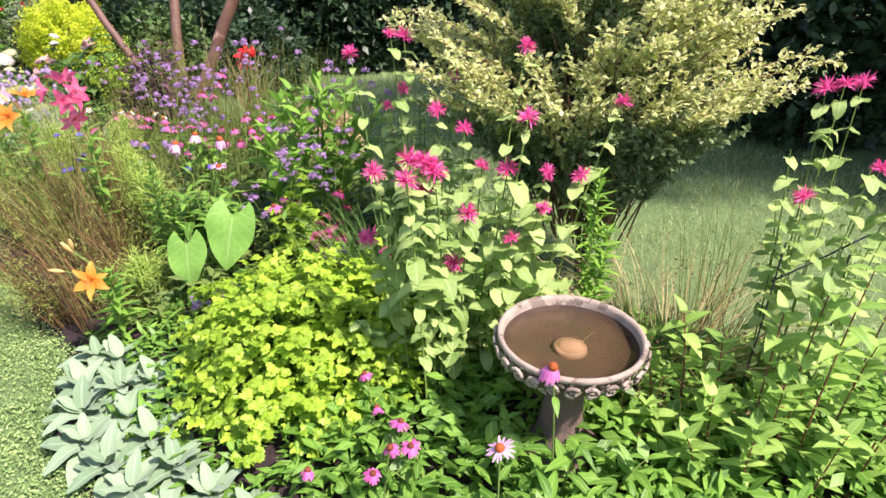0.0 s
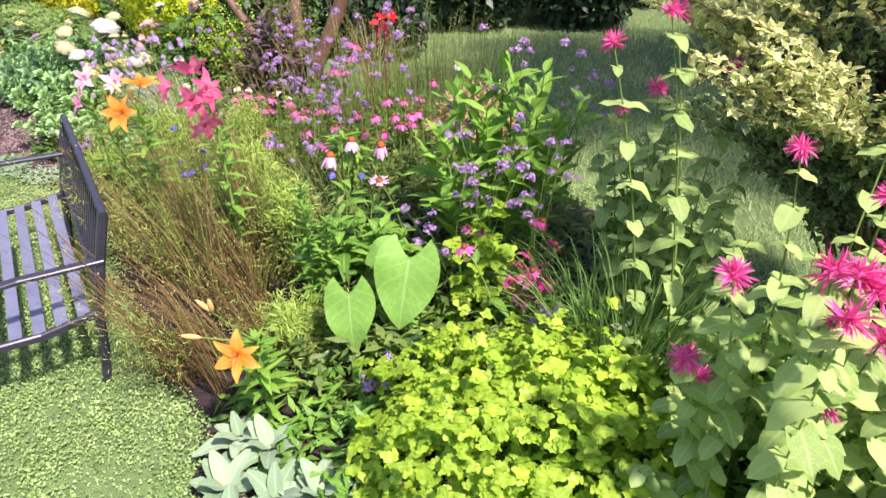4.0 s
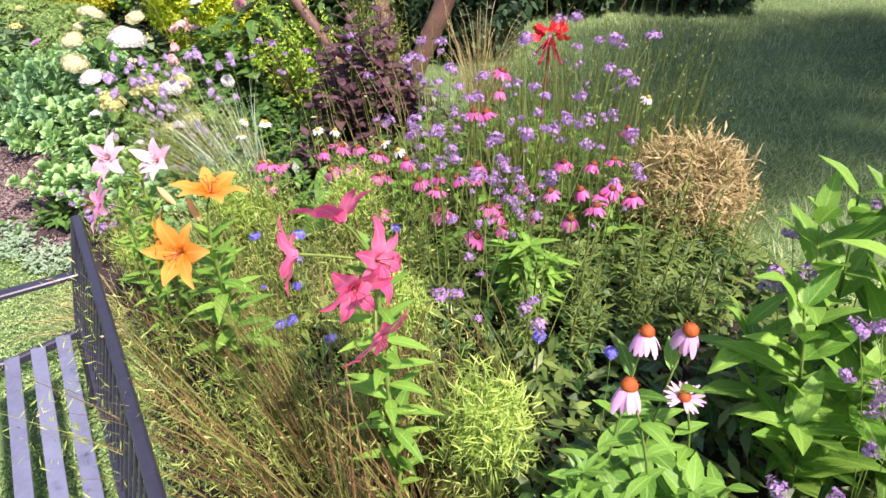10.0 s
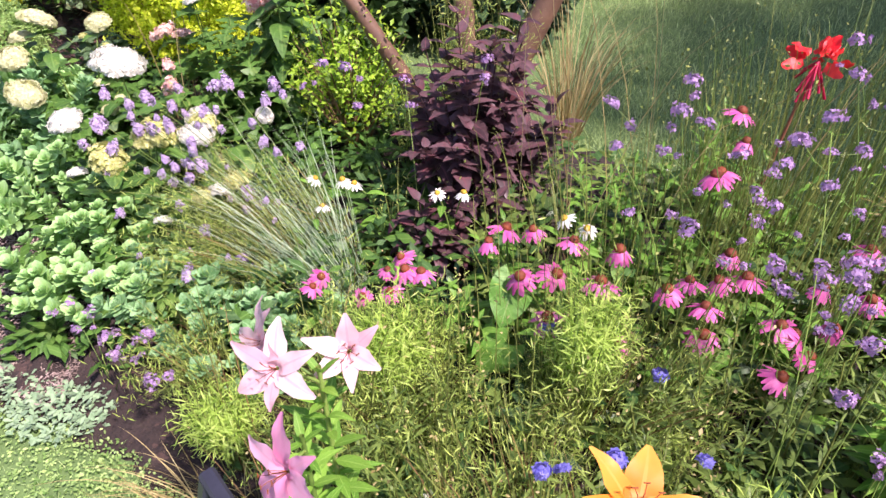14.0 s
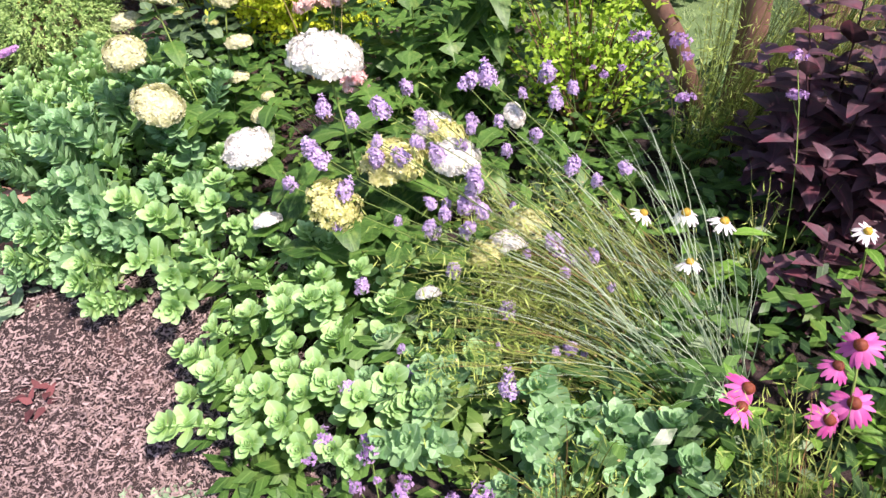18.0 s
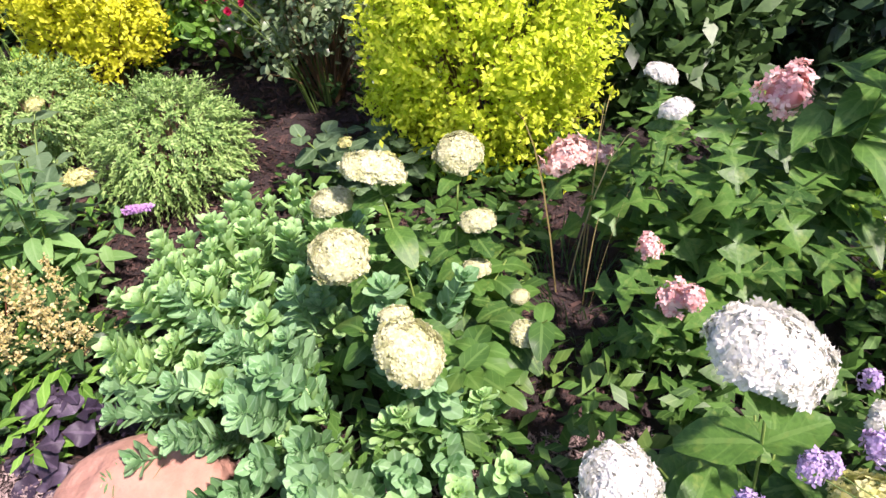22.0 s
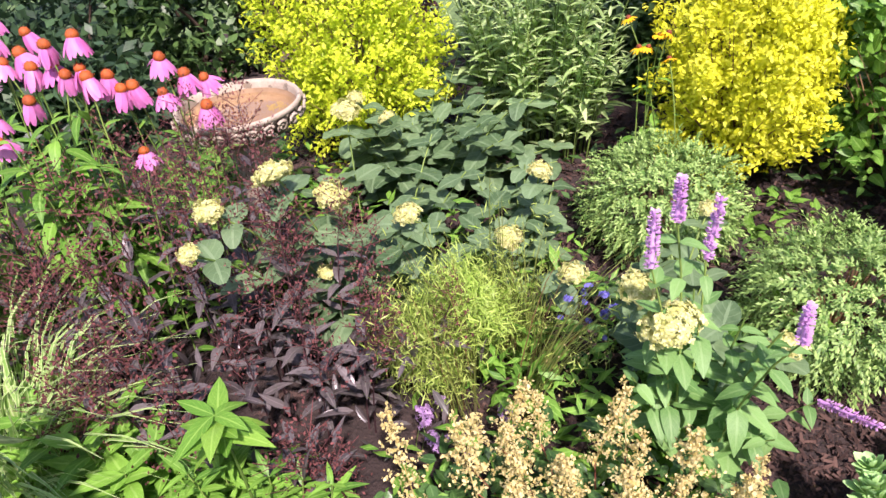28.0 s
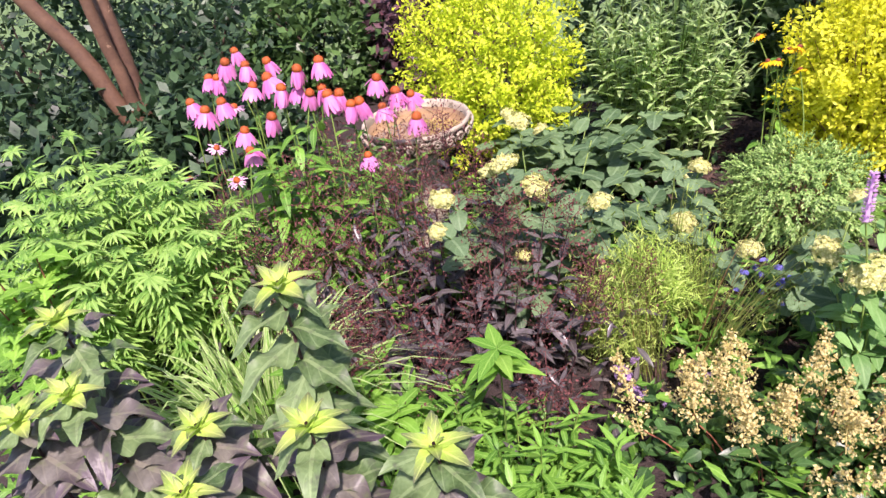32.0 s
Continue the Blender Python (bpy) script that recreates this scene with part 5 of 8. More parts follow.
grass_clump("dry_grass", (1.02, 2.32), 300, 0.28, 0.2, 0.12, 0.46, 0.5, "tuft of dry tan grass behind the bird bath", M_STRAW, seed=13, seedheads=M_BROWNGRASS)
grass_clump("dry_seed_stalks", (1.1, 2.35), 130, 0.28, 0.2, 0.12, 0.36, 0.45, "reddish-brown spent seed stalks", M_BROWNGRASS, seed=14, seedheads=M_SEED)
grass_clump("sedge", (-0.04, 2.68), 420, 0.2, 0.14, 0.22, 0.5, 0.3, "tuft of arching narrow green sedge", M_BLADE, seed=15, width=0.0025, singles=60)
grass_clump("wild_grass", (1.35, 2.75), 40, 0.15, 0.1, 0.5, 0.75, 0.2, "thin wild grass stalks gone to seed", M_OLIVE, seed=16, seedheads=M_OLIVE)

# ======== bed behind the bench ========
def airy_stalks(loc, n, rx, ry, h0, h1, drift, label, seed, leafy=0.5, brown=0.55):
    """Thread-leaved plants: a thicket of thin stalks with fine needle leaves and little seed pods."""
    x, y = loc
    g = gz(x, y) - 0.01
    ob = thing("thread_leaf_thicket", (x, y, g), label, "plant", "thread-leaved thickets")
    rng = np.random.default_rng(seed)
    a, r = rng.uniform(0, 2 * np.pi, n), np.sqrt(rng.uniform(0, 1, n))
    tufts = max(4, n // 30)
    who = rng.integers(0, tufts, n)
    roots = np.stack([np.cos(a[:tufts]) * r[:tufts] * rx, np.sin(a[:tufts]) * r[:tufts] * ry, np.zeros(tufts)], -1)[who] + rng.normal(0, 0.022, (n, 3)) * (1, 1, 0)
    sway = np.stack([rng.normal(drift[0], 0.15, tufts), rng.normal(drift[1], 0.12, tufts), rng.uniform(h0 * 0.55, h1 * 1.08, tufts)], -1)[who]
    tips = roots + sway * rng.uniform(0.55, 1.1, n)[:, None] + rng.normal(0, 0.05, (n, 3))
    k = int(n * brown)
    part("brown_thatch", ribbons(rng, roots[:k], tips[:k], 0.0017, 6, 0.12), M_BROWNGRASS, ob, kind="stuff")
    part("green_thatch", ribbons(rng, roots[k:], tips[k:], 0.0017, 6, 0.1), M_OLIVE, ob, kind="stuff")
    fine, pods = Acc(), Acc()
    lush = np.clip(leafy + rng.normal(0, 0.35, tufts), 0.04, 1.0)
    for j in range(22):
        t = rng.uniform(0.3, 1.02, n)[:, None]
        p = roots + (tips - roots) * t + rng.normal(0, 0.022, (n, 3))
        ok = rng.uniform(0, 1, n) < lush[who]
        fine.add(L_NEEDLE, p[ok], frames(rng.normal(0, 0.8, (n, 3))[ok] + (0, 0, 0.6), rng.normal(0, 1, (n, 3))[ok], rng.uniform(0.012, 0.03, n)[ok]))
        if j < 3:
            pods.add(L_SMALL, p[~ok], frames(rng.normal(0, 0.7, (n, 3))[~ok] + (0, 0, 0.7), rng.normal(0, 1, (n, 3))[~ok], rng.uniform(0.005, 0.010, n)[~ok]))
    part("thread_foliage", fine, M_AIRY, ob, kind="stuff")
    part("seed_pods", pods, M_STRAW, ob, kind="stuff")


THICKET = "thicket of dry brown and yellow-green thread-leaved stalks"
airy_stalks((-1.46, 2.76), 520, 0.22, 0.2, 0.25, 0.62, (-0.17, 0.02), THICKET + " leaning over the bench", 21, 0.2, 0.85)
airy_stalks((-1.62, 3.1), 600, 0.28, 0.24, 0.4, 0.8, (-0.13, 0.03), THICKET + " behind the bench", 22, 0.42, 0.6)
airy_stalks((-2.05, 3.48), 330, 0.3, 0.25, 0.3, 0.66, (-0.1, 0.03), THICKET + " behind the bench", 23, 0.5, 0.5)
airy_stalks((-1.45, 3.25), 320, 0.28, 0.22, 0.3, 0.62, (0.0, 0.0), "feathery yellow-green thread-leaved stalks", 24, 0.75, 0.15)
airy_stalks((-2.55, 3.95), 230, 0.35, 0.25, 0.22, 0.46, (-0.08, 0.0), "feathery yellow-green thread-leaved stalks", 25, 0.7, 0.2)
airy_stalks((-1.85, 3.75), 230, 0.38, 0.25, 0.25, 0.52, (0.0, 0.0), "feathery yellow-green thread-leaved stalks", 26, 0.75, 0.12)
airy_stalks((-2.75, 4.12), 200, 0.32, 0.22, 0.15, 0.38, (-0.1, 0.0), "sprawling thread-leaved stalks at the bed edge", 27, 0.7, 0.25)
airy_stalks((-1.15, 2.72), 160, 0.14, 0.12, 0.12, 0.35, (0.0, -0.05), "low feathery yellow-green thread-leaved plant", 29, 0.95, 0.1)

# lilies
lily((-1.17, 2.43), [(-1.17, 2.33, 0.44, (0.15, -0.9, 0.5))], "orange", "low orange lily with pale buds and whorled leaves", 0.42,
     buds=[(-1.29, 2.44, 0.50, (-0.5, -0.2, 0.8)), (-1.31, 2.39, 0.44, (-0.9, -0.2, 0.2)), (-1.26, 2.40, 0.53, (0.1, -0.2, 0.9))], whorl=18, leaf_size=0.115, size=0.85)
lily((-1.5, 3.06), [(-1.59, 2.99, 1.0, (-0.9, -0.3, 0.0)), (-1.53, 3.04, 1.03, (-0.3, 0.5, 0.5)), (-1.47, 3.0, 0.99, (0.9, -0.3, 0.05)), (-1.50, 2.96, 0.97, (0.55, -0.55, -0.25)), (-1.46, 2.93, 0.90, (0.7, -0.4, -0.5))],
     "pink", "tall lily with a cluster of deep pink trumpet flowers", 0.99, whorl=20, leaf_size=0.1, size=0.8)
lily((-1.97, 3.32), [(-1.98, 3.24, 0.80, (-0.05, -0.8, 0.45)), (-2.03, 3.28, 0.80, (-0.7, -0.5, 0.2)), (-1.96, 3.37, 0.87, (0.2, 0.0, 0.9))], "orange", "tall lily with orange flowers and green leaves", 0.80,
     buds=[(-2.04, 3.35, 0.85, (-0.7, 0.3, 0.5)), (-2.0, 3.36, 0.80, (-0.3, 0.1, 0.9))], whorl=18, leaf_size=0.135, size=0.85)
lily((-2.36, 3.66), [(-2.40, 3.63, 0.81, (-0.25, -0.75, 0.55)), (-2.31, 3.70, 0.77, (0.1, -0.75, 0.65)), (-2.43, 3.68, 0.81, (-0.8, -0.4, 0.4))], "pale", "pale pink lily with open star flowers", 0.78, whorl=16, leaf_size=0.1, size=0.78)
lily((-2.38, 3.58), [(-2.37, 3.51, 0.74, (-0.6, -0.6, 0.45))], "rosy", "pink lily flower half open beside paler lilies", 0.72, whorl=14, leaf_size=0.09, size=0.8)
leafy_clump("lily_spire", (-1.13, 2.86), [(0.0, 0.0, 0.60), (0.06, 0.04, 0.45)], "dark whorled leafy spire of a lily gone over", "plant", variants(p_lance, n=4, wide=0.13, droop=0.15), M_GREEN, M_STEM,
            nodes=20, per=5, size=0.085, split=False, lo=0.1, elev=22, big=0.4, turn=36, seed=31)

# coneflowers, canna and verbena
coneflowers([(-1.06, 2.99, 0.77), (-0.93, 3.18, 0.735), (-1.02, 3.12, 0.775)], "pale", "tall pale pink coneflower with orange cone", "tall coneflowers", 1.05, leaves=9, leaf_size=0.11)
coneflowers([(-0.93, 3.12, 0.62)], "daisy", "pale coneflower with thin white rays", "coneflowers", 0.95, tilt=25)
coneflowers([(-0.61, 2.91, 0.50), (-0.54, 3.00, 0.50), (-0.57, 2.76, 0.58), (-0.58, 2.97, 0.53)], "deep", "pink coneflower above elephant ears", "coneflowers", 0.85)
coneflowers([(-0.42, 2.84, 0.40), (-0.37, 2.90, 0.48), (-0.32, 2.89, 0.45), (-0.30, 2.86, 0.40), (-0.37, 2.83, 0.42), (-0.33, 2.79, 0.38), (-0.38, 2.78, 0.38), (-0.28, 2.94, 0.50), (-0.33, 3.01, 0.55), (-0.35, 2.86, 0.44), (-0.40, 2.88, 0.45)],
            "crimson", "crimson-pink coneflower in a tight group", "crimson coneflowers", 0.95, tilt=28)
PINK_DRIFT = [(-2.27, 4.22, 0.50), (-2.23, 4.21, 0.50), (-2.06, 4.33, 0.50), (-2.01, 4.39, 0.50), (-1.94, 4.38, 0.50), (-1.84, 4.33, 0.50), (-1.90, 4.20, 0.50), (-1.80, 4.17, 0.50), (-1.73, 4.29, 0.50),
              (-1.99, 4.19, 0.50), (-1.93, 4.10, 0.45), (-1.59, 4.17, 0.50), (-1.58, 4.08, 0.50), (-1.65, 4.14, 0.50), (-1.52, 4.17, 0.50), (-1.46, 4.27, 0.50), (-1.45, 4.18, 0.50), (-1.40, 4.07, 0.45)]
PINK_DRIFT2 = [(-1.36, 4.07, 0.42), (-1.43, 3.96, 0.40), (-1.57, 4.07, 0.42), (-1.40, 4.55, 0.75), (-1.40, 4.48, 0.70), (-1.49, 4.40, 0.65), (-1.45, 4.46, 0.62), (-1.16, 4.22, 0.55), (-1.06, 4.21, 0.55), (-0.99, 4.25, 0.55),
               (-0.98, 4.19, 0.50), (-1.02, 4.18, 0.45), (-0.92, 4.18, 0.45), (-0.94, 4.40, 0.60), (-1.29, 4.14, 0.50), (-1.34, 4.02, 0.40), (-1.26, 4.09, 0.42), (-1.78, 4.05, 0.42), (-1.1, 4.12, 0.5), (-1.2, 4.1, 0.5),
               (-1.05, 4.05, 0.48), (-1.13, 4.0, 0.46), (-1.0, 4.1, 0.52)]
coneflowers(PINK_DRIFT + PINK_DRIFT2, "deep", "pink coneflower with dark cone in a drift", "pink coneflower drift", 1.1)
coneflowers([(-2.52, 4.36, 0.36), (-2.54, 4.33, 0.35), (-2.34, 4.40, 0.35), (-2.33, 4.34, 0.32), (-2.3, 4.42, 0.38), (-2.4, 4.3, 0.34)], "deep", "pink coneflower with dark cone", "pink coneflower drift", 0.9)
coneflowers([(-2.20, 4.64, 0.45), (-2.12, 4.64, 0.45), (-1.85, 4.43, 0.50), (-1.79, 4.41, 0.48), (-0.84, 4.70, 0.60), (-2.60, 4.78, 0.42), (-2.51, 4.77, 0.42), (-2.55, 4.62, 0.42), (-2.46, 4.7, 0.45)], "white", "white coneflower with greenish gold cone", "white coneflowers", 0.8)
VERB = [(-1.57, 3.91, 1.05), (-1.48, 3.85, 1.00), (-1.56, 3.74, 0.90), (-1.49, 3.68, 0.90), (-1.40, 3.77, 0.95), (-1.35, 3.75, 0.85), (-1.27, 3.78, 0.85), (-1.21, 3.70, 0.90), (-1.17, 3.77, 0.90), (-1.00, 3.91, 0.95),
        (-0.99, 3.91, 0.80), (-1.12, 3.76, 0.90), (-1.06, 3.94, 1.05), (-0.96, 3.97, 1.05), (-1.29, 3.93, 1.05), (-1.36, 3.80, 0.70), (-1.29, 3.80, 0.70), (-1.20, 3.84, 0.70), (-1.32, 3.78, 0.65), (-1.40, 3.73, 0.75),
        (-1.47, 3.74, 0.60), (-1.44, 3.34, 0.65), (-1.21, 3.20, 0.70), (-0.96, 3.90, 0.70)]
VERB2 = [(-0.58, 3.44, 1.10), (-0.46, 3.53, 1.00), (-0.41, 3.52, 1.00), (-0.43, 3.44, 1.05), (-0.67, 3.14, 0.80), (-0.63, 3.15, 0.80), (-0.60, 3.15, 0.80), (-0.56, 2.97, 0.76), (-0.56, 2.94, 0.72), (-0.74, 3.36, 0.75),
         (-0.61, 3.42, 0.80), (-0.70, 3.43, 0.80), (-0.60, 3.09, 0.70), (-0.80, 2.95, 0.60), (-0.71, 2.91, 0.55), (-0.75, 2.90, 0.50), (-0.29, 3.25, 1.10), (-0.23, 3.29, 1.05), (-0.19, 3.21, 1.00), (-0.13, 3.29, 0.95),
         (-0.43, 2.97, 0.90), (-0.42, 3.03, 0.92), (-0.46, 2.91, 0.80), (-0.40, 2.90, 0.80), (-0.38, 2.91, 0.76), (-0.39, 2.87, 0.72), (-0.32, 2.99, 0.85), (-0.27, 2.99, 0.85)]
VERB3 = [(-1.81, 4.19, 0.85), (-1.67, 4.25, 0.90), (-1.50, 4.11, 0.85), (-1.43, 4.21, 0.85), (-1.32, 4.16, 0.85), (-1.57, 4.15, 0.85), (-1.60, 3.86, 0.80), (-1.49, 3.88, 0.75), (-1.38, 3.92, 0.75), (-1.7, 4.0, 0.78),
         (-1.25, 4.05, 0.8), (-1.3, 4.3, 0.95), (-1.15, 4.35, 1.0), (-1.05, 4.15, 0.9), (-0.95, 4.5, 1.05), (-1.2, 4.5, 0.95), (-1.6, 4.4, 0.9), (-1.75, 4.5, 0.8), (-1.35, 4.0, 0.65), (-1.2, 3.95, 0.62)]
verbena(VERB + VERB3, "tall wiry verbena with violet flower clusters", VERB_HEAD, "tall verbena")
verbena(VERB2, "tall wiry verbena with violet flower clusters over broad leaves", VERB_HEAD, "tall verbena")
verbena([(-0.30, 2.66, 0.42), (-0.26, 2.67, 0.42), (-0.78, 2.50, 0.32), (-0.81, 2.40, 0.30)], "low violet verbena over lime foliage", VERB_HEAD, "low verbena", per=2, lean=0.1)
verbena([(-3.0, 4.25, 0.25), (-3.08, 4.2, 0.22), (-3.15, 4.28, 0.2), (-2.9, 4.05, 0.28), (-3.2, 4.35, 0.25), (-3.3, 4.4, 0.22)], "low sprawling verbena with lilac clusters at the bed edge", VERB_HEAD, "low verbena", per=3, lean=0.12)
verbena([(-1.67, 3.22, 0.60), (-2.01, 3.60, 0.60), (-1.21, 3.39, 0.50), (-1.89, 3.62, 0.60), (-1.05, 3.3, 0.55), (-0.85, 2.86, 0.42), (-1.93, 4.08, 0.44), (-1.7, 3.95, 0.42), (-1.66, 3.75, 0.4), (-1.95, 3.7, 0.45), (-1.85, 3.4, 0.48)],
        "blue cornflower on a thin stem", BLUE_HEAD, "blue cornflowers", per=1, lean=0.1, head_name="flower_head", scale=0.9, forks=(0, 2))


def canna(loc, top, label):
    x, y = loc
    g = gz(x, y) - 0.01
    ob = thing("red_canna", (x, y, g), label, "flower")
    rng = np.random.default_rng(77)
    s = Acc()
    s.tube(curve_pts((0, 0, 0), (top[0] - x, top[1] - y, top[2] - g)), 0.006, 0.004, 5)
    part("stem", s, M_STEM_RED, ob)
    a = Acc()
    n = 17
    d = sphere_dirs(rng, n, -0.4)
    T = leaf(p_petal, n=5, cols=5, wide=0.3, droop=0.3, fold=0.15, wave=0.5)
    a.add(T, d * 0.022 * (1.6, 1.6, 0.7) + np.array((top[0] - x, top[1] - y, top[2] - g)), frames(d + rng.normal(0, 0.3, (n, 3)), rng.normal(0, 1, (n, 3)), rng.uniform(0.035, 0.055, n)))
    part("petals", a, M_RED, ob, "ruffled scarlet petals")
    for k in range(9):
        b = Acc()
        e = np.array((top[0] - x + rng.normal(0, 0.03), top[1] - y + rng.normal(0, 0.03), top[2] - g - rng.uniform(0.04, 0.12)))
        b.tube([(top[0] - x, top[1] - y, top[2] - g), e], 0.003, 0.004, 4)
        part("spent_floret", b, M_ROSE, ob, "drooping spent red floret")


canna((-1.26, 4.62), (-1.23, 4.58, 0.87), "scarlet canna flower on a tall stem")

# broad-leaved bright green clump
leafy_clump("broad_leaf_clump", (-0.50, 3.30), [(-0.22, -0.06, 0.62), (-0.12, 0.1, 0.78), (0.0, 0.12, 0.8), (0.04, 0.05, 0.78), (-0.18, 0.08, 0.72), (0.12, -0.02, 0.72), (0.22, 0.02, 0.66), (-0.28, 0.02, 0.5), (0.06, -0.12, 0.55),
                                                (-0.1, -0.12, 0.5), (0.2, -0.1, 0.52), (-0.05, -0.03, 0.7), (0.3, 0.1, 0.7), (0.15, 0.14, 0.8), (-0.2, -0.15, 0.4)],
            "leafy clump with broad bright green lance-shaped leaves", "plant", variants(p_lance, n=6, cols=5, wide=0.18, fold=0.25, droop=0.2, wave=0.15), M_BRIGHT, M_STEM, nodes=10, per=2, size=0.16, stem_r=0.005,
            spread=0.6, lo=0.15, elev=40, big=0.65, turn=70, seed=33)
leafy_clump("coneflower_foliage", (-0.98, 3.05), spread_tops(34, 14, 0.16, 0.14, 0.25, 0.5), "lush coneflower leaves on upright stems", "plant", variants(p_lance, n=5, wide=0.2, fold=0.25, droop=0.3), M_GREEN, M_STEM,
            nodes=6, per=2, size=0.11, spread=0.7, lo=0.3, elev=20, big=0.6, seed=34)
leafy_clump("green_filler", (-1.35, 3.75), spread_tops(35, 60, 0.5, 0.35, 0.2, 0.5), "fine olive foliage under the verbena", "plant", variants(p_lance, n=2, cols=2, wide=0.07, droop=0.25, fold=0), M_FINE, M_OLIVE, nodes=14, per=3, size=0.06,
            split=False, spread=0.9, lo=0.1, elev=25, seed=35)
leafy_clump("green_filler", (-1.7, 4.3), spread_tops(36, 46, 0.6, 0.3, 0.15, 0.36), "dark green foliage under the coneflowers", "plant", variants(p_lance, n=4, wide=0.17, droop=0.3), M_GREEN, M_STEM, nodes=6, per=2, size=0.09,
            split=False, spread=0.9, lo=0.1, elev=25, seed=36)
leafy_clump("green_filler", (-0.85, 4.1), spread_tops(37, 60, 0.4, 0.4, 0.2, 0.5), "fine olive foliage under the verbena", "plant", variants(p_lance, n=2, cols=2, wide=0.07, droop=0.25, fold=0), M_FINE, M_OLIVE, nodes=14, per=3, size=0.06,
            split=False, spread=0.9, lo=0.1, elev=25, seed=37)
leafy_clump("green_filler", (-2.25, 3.85), spread_tops(38, 50, 0.35, 0.25, 0.18, 0.4), "fine olive foliage under the pale lilies", "plant", variants(p_lance, n=2, cols=2, wide=0.08, droop=0.25, fold=0), M_FINE, M_OLIVE, nodes=12, per=3, size=0.06,
            split=False, spread=0.9, lo=0.1, elev=25, seed=38)
leafy_clump("green_filler", (-1.3, 4.75), spread_tops(39, 40, 0.5, 0.35, 0.2, 0.5), "loose green stems at the back of the bed", "plant", variants(p_lance, n=4, wide=0.14, droop=0.25), M_GREEN, M_STEM, nodes=7, per=2, size=0.08,
            split=False, spread=0.9, lo=0.1, elev=30, seed=39)
leafy_clump("lily_spire", (-1.25, 3.72), [(0.0, 0.0, 0.4), (0.06, 0.03, 0.34), (-0.05, 0.05, 0.36)], "young palmate green shoots", "plant", variants(p_lance, n=4, wide=0.14, droop=0.3), M_BRIGHT, M_STEM,
            nodes=8, per=6, size=0.09, split=False, lo=0.4, elev=15, big=0.8, turn=30, seed=40)

# straw-coloured grass mound by the back lawn, tall straw clump by the tree
shrub("straw_grass_mound", (-0.70, 4.42), (0.19, 0.18, 0.17), "low rounded mound of straw-gold grass", "grass", leaf(p_lance, n=2, cols=2, wide=0.05, droop=0.3, fold=0), M_STRAW, 0.07, twigs=340, per=14, low=-0.4, lift=0.27, reach=0.05, seed=41, rough=0.1)
grass_clump("sprawling_dry_grass", (-2.7, 3.82), 220, 0.22, 0.12, 0.04, 0.2, 0.2, "pale dry grass sprawling over the bed edge", M_STRAW, width=0.0014, seed=48, drift=(-0.1, -0.1))
grass_clump("straw_grass", (-1.62, 5.75), 110, 0.06, 0.06, 0.3, 0.72, 0.3, "upright tan grass at the foot of a tree", M_STRAW, width=0.0025, seed=42)
grass_clump("wispy_grass", (-1.1, 4.5), 240, 0.4, 0.3, 0.4, 0.85, 0.15, "thin green flower stalks", M_OLIVE, width=0.0014, seed=43, seedheads=M_OLIVE)
grass_clump("wispy_grass", (-2.0, 3.85), 130, 0.45, 0.3, 0.25, 0.55, 0.12, "thin pale green flower stalks", M_OLIVE, width=0.0013, seed=46, seedheads=M_STRAW)
grass_clump("wispy_grass", (-0.95, 4.85), 260, 0.4, 0.3, 0.35, 0.85, 0.18, "thin green flower stalks at the back of the bed", M_FINE, width=0.0014, seed=47, seedheads=M_OLIVE)
airy_stalks((-2.3, 4.05), 300, 0.16, 0.14, 0.3, 0.5, (0.0, 0.0), "feathery yellow-green thread-leaved stalks", 30, 0.95, 0.05)
airy_stalks((-1.85, 4.0), 260, 0.14, 0.12, 0.3, 0.5, (0.0, 0.0), "feathery yellow-green thread-leaved stalks", 32, 0.95, 0.05)
grass_clump("wispy_grass", (-1.6, 4.3), 200, 0.5, 0.3, 0.4, 0.8, 0.15, "thin green flower stalks", M_OLIVE, width=0.0014, seed=44, seedheads=M_OLIVE)

# wine-purple shrub
leafy_clump("purple_leaf_shrub", (-2.06, 4.95), spread_tops(45, 56, 0.28, 0.26, 0.35, 0.84, 0.5), "rounded shrub with dark wine-purple leaves", "shrub", variants(p_ovate, n=5, wide=0.27, fold=0.2, droop=0.25), M_PURPLE, M_STEM_DARK,
            nodes=8, per=2, size=0.1, spread=0.45, lo=0.2, elev=20, big=0.6, seed=45, split=False)

# ======== hydrangeas, sedums and grey verbena ========
HYD_LEAF = variants(p_round, n=7, cols=5, wide=0.36, fold=0.15, droop=0.35, wave=0.15, jag=0.03)


